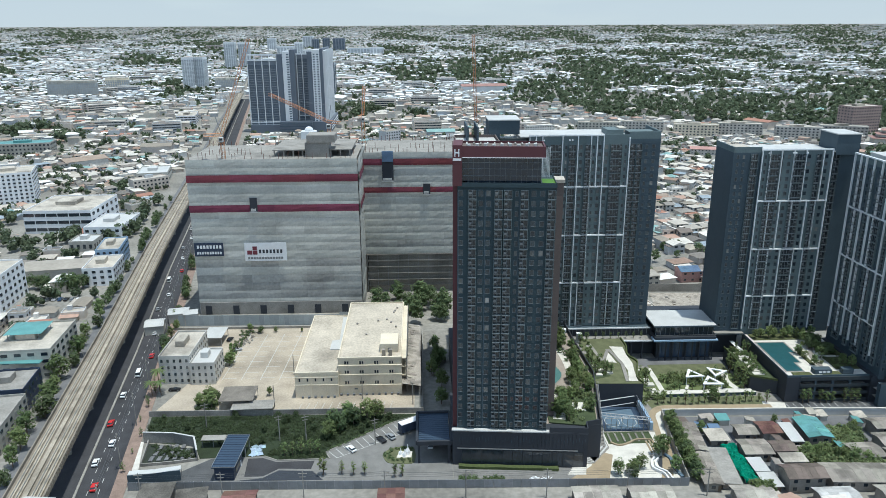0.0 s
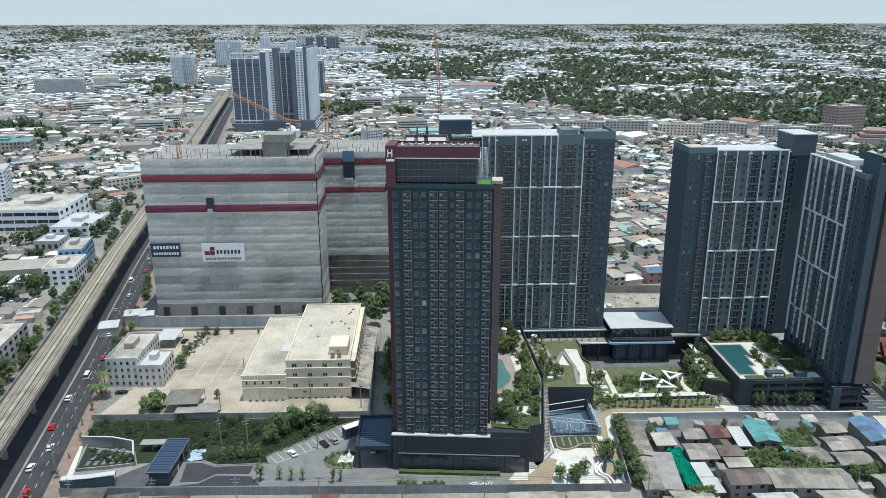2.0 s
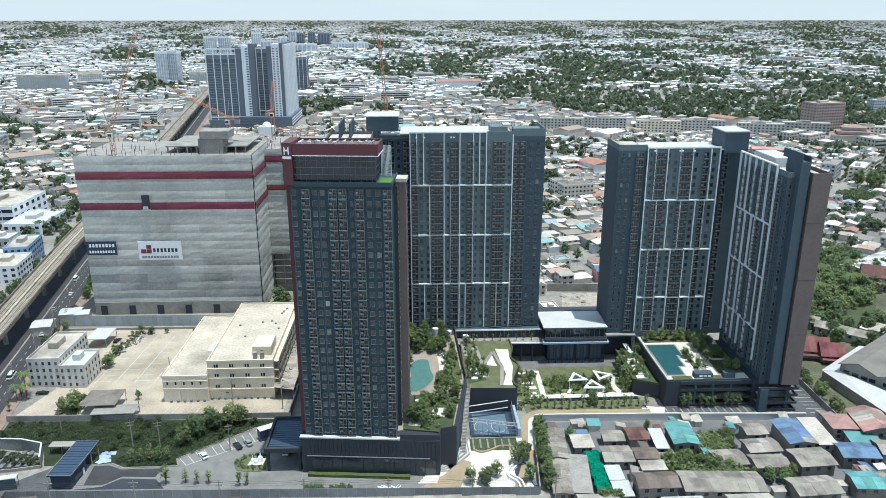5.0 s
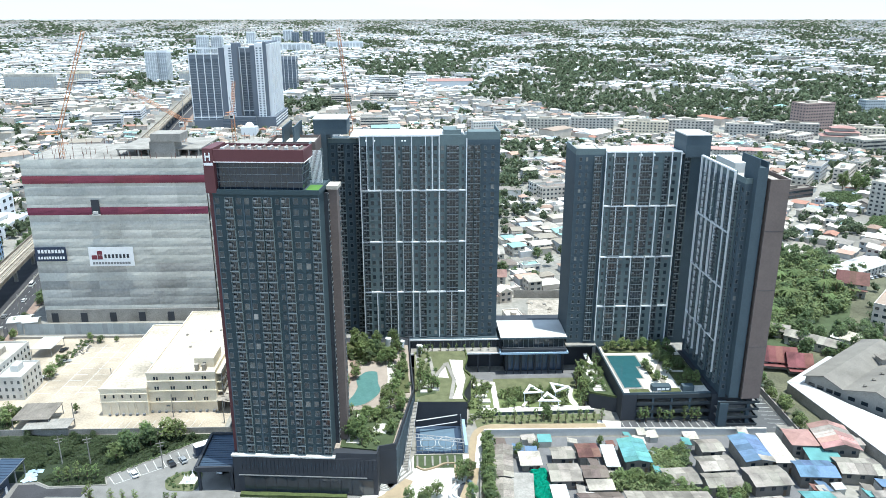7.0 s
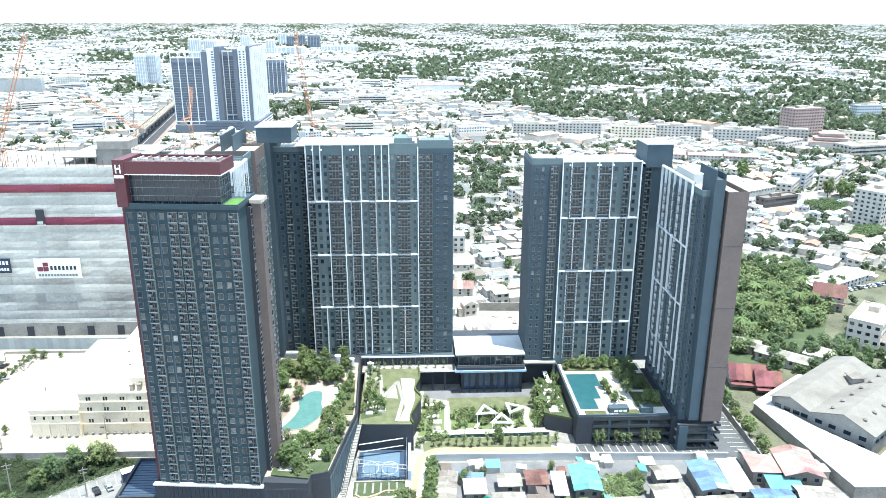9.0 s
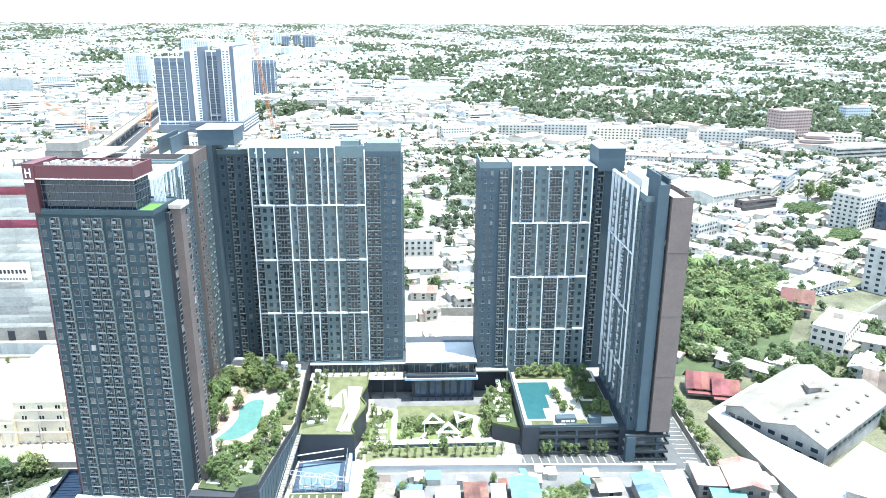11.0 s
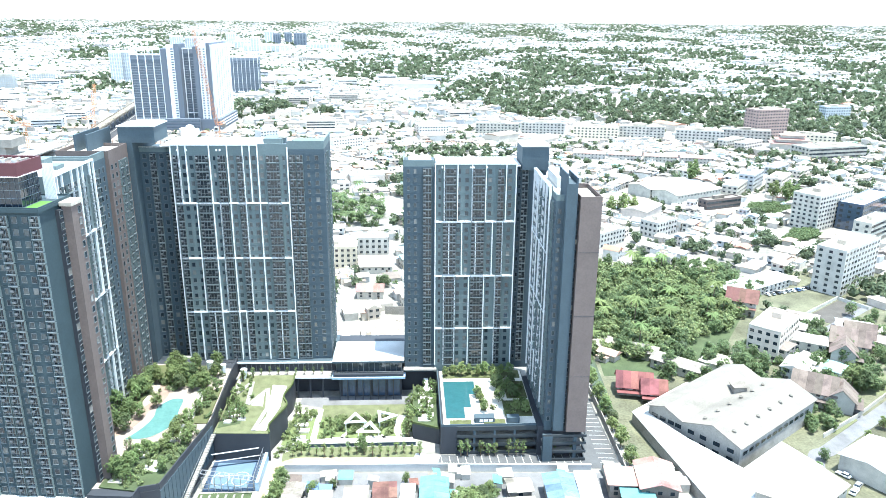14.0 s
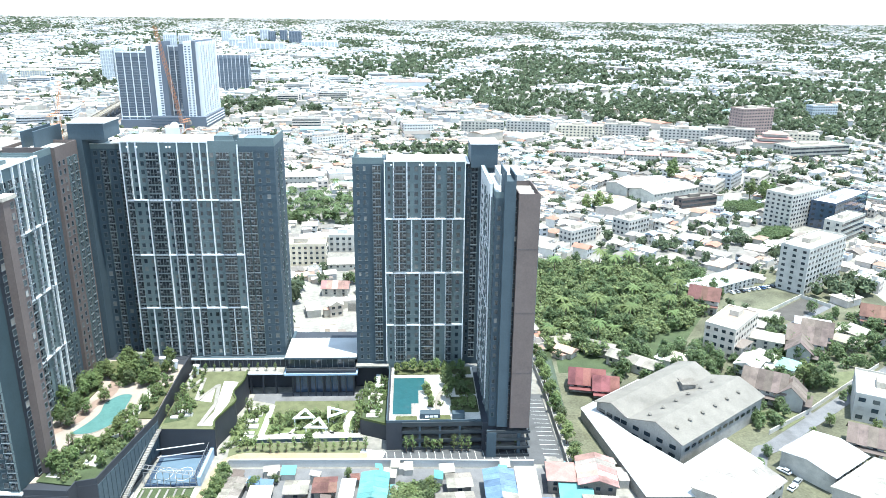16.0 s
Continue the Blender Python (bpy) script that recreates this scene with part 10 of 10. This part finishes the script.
# plaza and front
for x, y, s in ((58, 190.5, 0.5), (60.5, 192.5, 0.55), (57, 187.6, 0.45), (68.5, 199.5, 0.75), (70.6, 190, 0.6)):
    plant(BROAD[int(x) % 4], x, y, 0.05, s, x * 30, "tree", "round tree in a plaza pocket", "plaza trees", None)
for i in range(16):
    plant(BROAD[i % 4], 75.6 + 0.14 * i, 185 + i * 2.2, 0.05, 0.55 + 0.09 * (i % 3), i * 33, "tree", "tree in the narrow strip beside the boundary wall", "boundary trees", None)
for x, y, s in ((-39.9, 192.6, 0.8), (-34.1, 193.0, 0.5), (-30.4, 192.3, 0.45), (-26.9, 192.3, 0.5), (-17.3, 190.6, 0.5), (-15.1, 191.2, 0.5), (-53.7, 203.4, 0.6), (-51.2, 204.0, 0.6), (-48.4, 204.6, 0.65), (-45.6, 204.4, 0.6), (-43.2, 205.0, 0.6)):
    plant(SLIM[int(-x) % 2], x, y, 0.05, s * 1.6, x * 9, "tree", "young tree along the driveway", "driveway trees", None)
# scrub
SCRUB = [(-103, 216), (-82, 213.5), (-73, 211), (-60, 211), (-42, 206.5), (-22, 222.5), (-12, 228), (-60, 229.3), (-104, 229.6)]
thicket("scrub_thicket", "dense green scrub in the overgrown strip", BROAD, 26, SCRUB, -0.8, 0.24, 0.42, "leaf_scrub")
thicket("scrub_undergrowth", "low dense undergrowth in the overgrown strip", SHRUB, 1250, SCRUB, -0.6, 0.55, 0.9, "leaf_scrub")
thicket("driveway_bed", "dark low planting in a kerbed bed beside the driveway", SHRUB, 120, [(-59.5, 204.6), (-55.4, 202.2), (-40.2, 202.4), (-41.6, 205.6), (-58, 209.5)], -0.3, 0.4, 0.75, "leaf_scrub")
thicket("court_planting", "dark planting round the slabs of the walled court", SHRUB, 40, [(-91, 204), (-83, 204), (-86, 208.6), (-99, 211.6), (-99.4, 208)], -0.2, 0.5, 0.9, "leaf_scrub")
thicket("verge_hedge", "low clipped hedge on the driveway verge", SHRUB, 60, [(-40.6, 206.4), (-39.8, 205.9), (-19.2, 223.4), (-20.2, 224.2)], -0.2, 0.35, 0.5)
thicket("island_hedge", "low hedge round the driveway island", SHRUB, 46, [(-21.4, 202.6), (-20, 199.2), (-16, 198.2), (-11.8, 198.6), (-11.8, 200), (-18.4, 200.6), (-19.8, 203.4), (-17, 206), (-12, 205.6), (-12, 206.6), (-16.4, 207.2), (-20.4, 205.6)], 0.05, 0.35, 0.5)
for x, y, s in ((-33, 223, 0.85), (-28, 226, 0.85), (-24.6, 226.4, 0.75), (-37.5, 219, 0.85), (-35, 225.6, 0.8), (-40.5, 214, 0.75), (-40, 221, 0.7)):
    plant(BROAD[int(-x) % 4], x, y, 0, s, x * 20, "tree", "full round tree above the scrub", "scrub trees", None)
thicket("front_shrubs", "bright shrubs in a bed before the podium", SHRUB, 34, [(3, 186.4), (16, 186.0), (16, 188.2), (3, 188.8)], 0.05, 0.6, 1.1)
# lot edge, white office, street side
thicket("lot_weeds", "weeds and low bushes along the edge of the lot", SHRUB, 46, [(-91, 280), (-88, 280), (-87, 300), (-84, 306), (-91, 308)], 0, 0.3, 0.8)
thicket("yard_weeds", "dark bushes in the dusty corner yard", SHRUB, 40, [(-92, 233), (-84, 233), (-84, 243), (-88, 250), (-90, 243)], 0, 0.6, 1.1, "leaf_scrub")
_r = random.Random(61)
bm = bmesh.new()
for i in range(90):
    x, y, r = _r.uniform(-90.5, -84), _r.uniform(291, 306), _r.uniform(0.15, 0.5)
    v_ = bmesh.ops.create_icosphere(bm, subdivisions=1, radius=r, matrix=pose(x, y, r * 0.6 + 0.03, i * 40, i * 25, i * 70))["verts"]
    for q in v_:
        q.co += noise.noise_vector(q.co * 3) * r * 0.5
tagged(mesh_object("rubble", bm, M["concrete"]), "broken concrete rubble at the lot's edge", "rubble", kind="stuff")
for x, y, s in ((-86, 236, 0.7), (-88, 241, 0.75), (-91, 238, 0.6), (-88.2, 271.5, 0.62), (-88.4, 274.5, 0.6), (-90, 284, 0.5), (-89, 287, 0.4), (-87.2, 307, 0.42), (-81.9, 304.6, 0.45), (-75.3, 305.6, 0.3), (-63.3, 305.4, 0.22), (-66.5, 245, 0.35)):
    plant(BROAD[int(-x) % 4], x, y, 0, s, x * 20, "tree", "tree at the edge of the concrete lot", "lot trees", None)
for x, y, s in ((-109.5, 250, 0.8), (-108, 247, 0.7), (-111, 246, 0.75)):
    plant(PALM[int(-x) % 3], x, y, 0, s, x * 20, "palm_tree", "palm before the white office", "palms", None)
for i in range(14):
    s = 175 + i * 10.5
    x, y, a = along(VIA, s)
    m = pose(x, y, 0, 0, 0, a) @ pose(0, -19.5 - (i % 3), 0)
    plant((SLIM[i % 2] if s < 250 else BROAD[i % 4]), m.translation.x, m.translation.y, 0, random.uniform(0.4, 0.8), i * 31, "tree", "street tree beside the avenue", "street trees", None)
    m = pose(x, y, 0, 0, 0, a) @ pose(0, 14.5 + (i % 4), 0)
    plant(BROAD[(i + 1) % 4], m.translation.x, m.translation.y, 0, random.uniform(0.65, 1.15), i * 31, "tree", "street tree beside the avenue", "street trees", None)
for off in (-20.5, 16.5):
    a_, b_ = [pose(*along(VIA, s)[:2], 0, 0, 0, along(VIA, s)[2]) @ Vector((0, off, 0)) for s in (322, 560)]
    thicket("avenue_trees", "street trees lining the far avenue", BROAD, 24, [(a_.x - 1.5, a_.y), (a_.x + 1.5, a_.y), (b_.x + 1.5, b_.y), (b_.x - 1.5, b_.y)], 0, 0.4, 0.9)
thicket("yard_trees", "trees shading a walled yard", BROAD, 14, [(-222, 362), (-186, 362), (-186, 372), (-222, 372)], 0, 0.7, 1.0)
thicket("rear_trees", "large trees behind the cream building", BROAD, 26, [(-34, 312), (14, 303), (14, 340), (-30, 346)], 0, 0.8, 1.2)
grove(BROAD, 9, (-6.5, 232, 0, 300), 0, 0.6, 0.9, "tree", "tree in the gap beside the podium", "gap trees")
# slum trees
thicket("yard_scrub", "leafy scrub between the old houses", SHRUB, 90, [(113, 193), (122, 189), (136, 187), (137, 193), (124, 196), (114, 199)], 0.4, 1.2, 2.2, "leaf_feather")
thicket("yard_scrub", "leafy scrub beside the turquoise roof", SHRUB, 70, [(127, 201), (137, 201), (137, 211), (128, 210)], 0.4, 1.0, 1.9, "leaf_feather")
for x, y, s in ((116, 196, 0.6), (120, 194, 0.7), (124.4, 192.3, 0.65), (128, 191, 0.7), (132.7, 190.8, 0.6), (90, 177, 0.6), (94, 176.5, 0.6), (87.1, 212.4, 0.5), (70.5, 200.8, 0.7), (52.3, 189.2, 0.55), (56.4, 189.1, 0.55)):
    plant(BROAD[int(x) % 4], x, y, 0, s, x * 20, "tree", "bright leafy tree at the old houses", "garden trees", None)
thicket("yard_bushes", "dense green bushes filling a yard between old houses", SHRUB, 70, [(131.5, 203), (139, 203.5), (142.6, 211.5), (132.5, 212)], 0, 0.7, 1.4)
thicket("yard_bushes", "dense green bushes filling a yard between old houses", SHRUB, 40, [(117, 192.6), (127, 192.4), (128.4, 197.8), (117.4, 198.2)], 0, 0.8, 1.3)
for x, y, s in ((93, 215, 0.4), (88, 214.6, 0.35), (134, 206, 0.5), (137.6, 208.6, 0.55), (139.6, 211, 0.5), (119, 196.6, 0.5), (122, 195, 0.55), (125.6, 195.2, 0.5), (128, 192.2, 0.4), (139.4, 189, 0.4), (143, 186.4, 0.6), (147.6, 186, 0.65), (151, 188, 0.55), (146, 183, 0.5), (92, 178, 0.5), (115, 217, 0.4)):
    plant(BROAD[int(x) % 4], x, y, 0, s, x * 20, "tree", "garden tree between the old houses", "garden trees", None)
# east side
for i in range(15):
    plant(BROAD[i % 4], 185.6 + (i % 2) * 1.5, 224 + i * 5.2, 0, random.uniform(0.55, 0.8), i * 47, "tree", "tree along the east boundary", "boundary trees", None)
JUNGLE = [(192, 305), (205, 298), (222, 300), (236, 312), (262, 330), (284, 356), (280, 400), (250, 418), (196, 418), (190, 360)]
thicket("jungle_thicket", "lush thicket of trees in the overgrown plot", BROAD, 140, JUNGLE, -0.8, 0.5, 1.05)
thicket("plot_trees", "garden trees filling the plots behind the palms", BROAD, 60, [(276, 360), (300, 366), (290, 420), (256, 422)], -0.5, 0.5, 1.0)
thicket("lane_trees", "garden trees along the eastern lane", BROAD, 34, [(250, 234), (276, 252), (284, 262), (330, 292), (372, 318), (372, 326), (320, 292), (280, 268), (244, 244)], -0.3, 0.35, 0.7)
thicket("warehouse_yard_trees", "trees round the warehouse yard", BROAD, 22, [(246, 262), (258, 250), (262, 256), (256, 274), (244, 282)], 0, 0.4, 0.75)
thicket("jungle_undergrowth", "broad-leaved undergrowth below the palms", SHRUB, 420, JUNGLE, 0.6, 1.6, 3.4, "leaf_feather")
grove(PALM, 34, (188, 296, 292, 420), 0, 0.8, 1.3, "palm_tree", "coconut palm in the overgrown plot", "palms", JUNGLE)
plant(BROAD[0], 285, 271, 0, 1.15, 30, "tree", "dense dark tree beside a villa lawn", "garden trees", None)
plant(BROAD[1], 288, 269, 0, 1.0, 130, "tree", "dense dark tree beside a villa lawn", "garden trees", None)
thicket("warehouse_trees", "garden trees behind the warehouse", BROAD, 16, [(216, 276), (262, 282), (262, 300), (222, 300)], 0, 0.6, 1.0)
thicket("garden_hedges", "scattered garden shrubs between the eastern houses", SHRUB, 260, [(208, 276), (250, 272), (260, 280), (280, 262), (300, 286), (330, 284), (372, 330), (340, 345), (300, 330), (262, 306), (222, 300)], 0, 0.9, 2.2)
thicket("garden_trees", "scattered garden trees between the eastern houses", BROAD, 46, [(212, 276), (262, 268), (318, 250), (352, 300), (340, 345), (300, 330), (262, 306), (222, 300)], 0, 0.5, 0.9)
thicket("villa_trees", "leafy trees in the villa gardens", BROAD, 14, [(320, 290), (372, 290), (372, 345), (320, 345)], 0, 0.6, 1.0)
thicket("rear_garden_trees", "garden trees behind the rubble yard", BROAD, 15, [(92, 356), (170, 356), (166, 440), (96, 440)], -0.2, 0.5, 0.9)
for x, y, s in ((249, 225, 0.5), (280, 243, 0.5), (256, 245, 0.55), (262, 242, 0.4), (292, 236, 0.6), (276, 222, 0.45), (300, 232, 0.7), (244, 219, 0.4), (270, 236, 0.4)):
    plant(BROAD[int(x) % 4], x, y, 0, s, x * 20, "tree", "garden tree beside the eastern lane", "garden trees", None)
BACK_GROVE = [(50, 500), (100, 500), (94, 588), (36, 588)]
thicket("palm_grove", "dense coconut palms behind the towers", PALM, 60, BACK_GROVE, 0, 0.8, 1.3)
thicket("grove_undergrowth", "broad green undergrowth below the palm grove", BROAD, 70, BACK_GROVE, -0.8, 0.5, 0.9)
thicket("meadow_scrub", "bright low scrub on an empty plot", SHRUB, 260, [(369, 549), (391, 525), (411, 570), (377, 566)], -0.1, 1.0, 2.0)
thicket("meadow_scrub", "bright low scrub on an empty plot", SHRUB, 260, [(347, 458), (385, 476), (390, 492), (373, 489)], -0.1, 1.0, 2.0)
for x, y, s in ((402, 577, 1.5), (411, 575, 1.7), (418, 574, 1.4), (262, 536, 1.4), (270, 534, 1.6), (278, 535, 1.3), (366, 653, 1.7), (362, 648, 1.3)):
    plant(BROAD[int(x) % 4], x, y, 0, s, x * 20, "tree", "large dark tree above the low roofs", "garden trees", None)
for x, y, s in ((203, 188, 0.8), (206, 185, 0.9), (198, 190, 0.7)):
    plant(PALM[int(x) % 3], x, y, 0, s, x * 20, "palm_tree", "palm beside the salmon-roofed house", "palms", None)

# ---- poles and wires ----
def pole(x, y, h, turn, label, arm=True):
    t = thing("utility_pole", label, "pole", "utility poles", at=pose(x, y, 0, 0, 0, turn))
    bm = bmesh.new(); tube(bm, (0, 0, 0), (0, 0, h), 0.2, 0.13, 6); part("shaft", bm, M["concrete"], t)
    if arm:
        part("crossarm", boxes((-1.3, -0.08, h - 0.9, 1.3, 0.08, h - 0.7), (-0.9, -0.08, h - 2.0, 0.9, 0.08, h - 1.8)), M["concrete"], t)
    return t


PO = []
for i in range(15):
    x, y, a = along(VIA, 150 + i * 27)
    m = pose(x, y, 0, 0, 0, a) @ pose(0, -18.6, 0)
    PO.append((m.translation.x, m.translation.y))
    pole(m.translation.x, m.translation.y, 13, a, "tall concrete utility pole beside the avenue")
for x, y in ((-57, 213), (-48, 212.5), (-24.5, 209.5), (-84, 222)):
    pole(x, y, 10, 20, "concrete pole standing in the scrub")
for x, y in ((-63, 236), (-31, 241), (-12, 236), (-60, 262), (-40.5, 262)):
    pole(x, y, 9, 0, "thin lamp pole on the concrete lot", False)
LANE = [(-92 + i * 24, 181.0 - i * 0.5) for i in range(8)]
for x, y in LANE:
    pole(x, y, 10, 0, "concrete utility pole along the lane")


def wires(name, pts, h, label):
    t = thing(name, label, "wires")
    for dz, dx in ((0, -1.0), (0, 1.0), (-1.2, 0.6)):
        bm = bmesh.new()
        for a, b in zip(pts, pts[1:]):
            prev = None
            for k in range(7):
                u = k / 6
                p = Vector((a[0] + (b[0] - a[0]) * u + dx * 0.3, a[1] + (b[1] - a[1]) * u + dx * 0.4, h + dz - 0.6 * 4 * u * (1 - u)))
                if prev is not None:
                    tube(bm, prev, p, 0.035, seg=3)
                prev = p
        part("wire", bm, M["rail_dark"], t)


wires("power_lines", PO, 12.3, "black power lines strung between avenue poles")
wires("power_lines", LANE, 9.4, "black power lines strung along the lane")
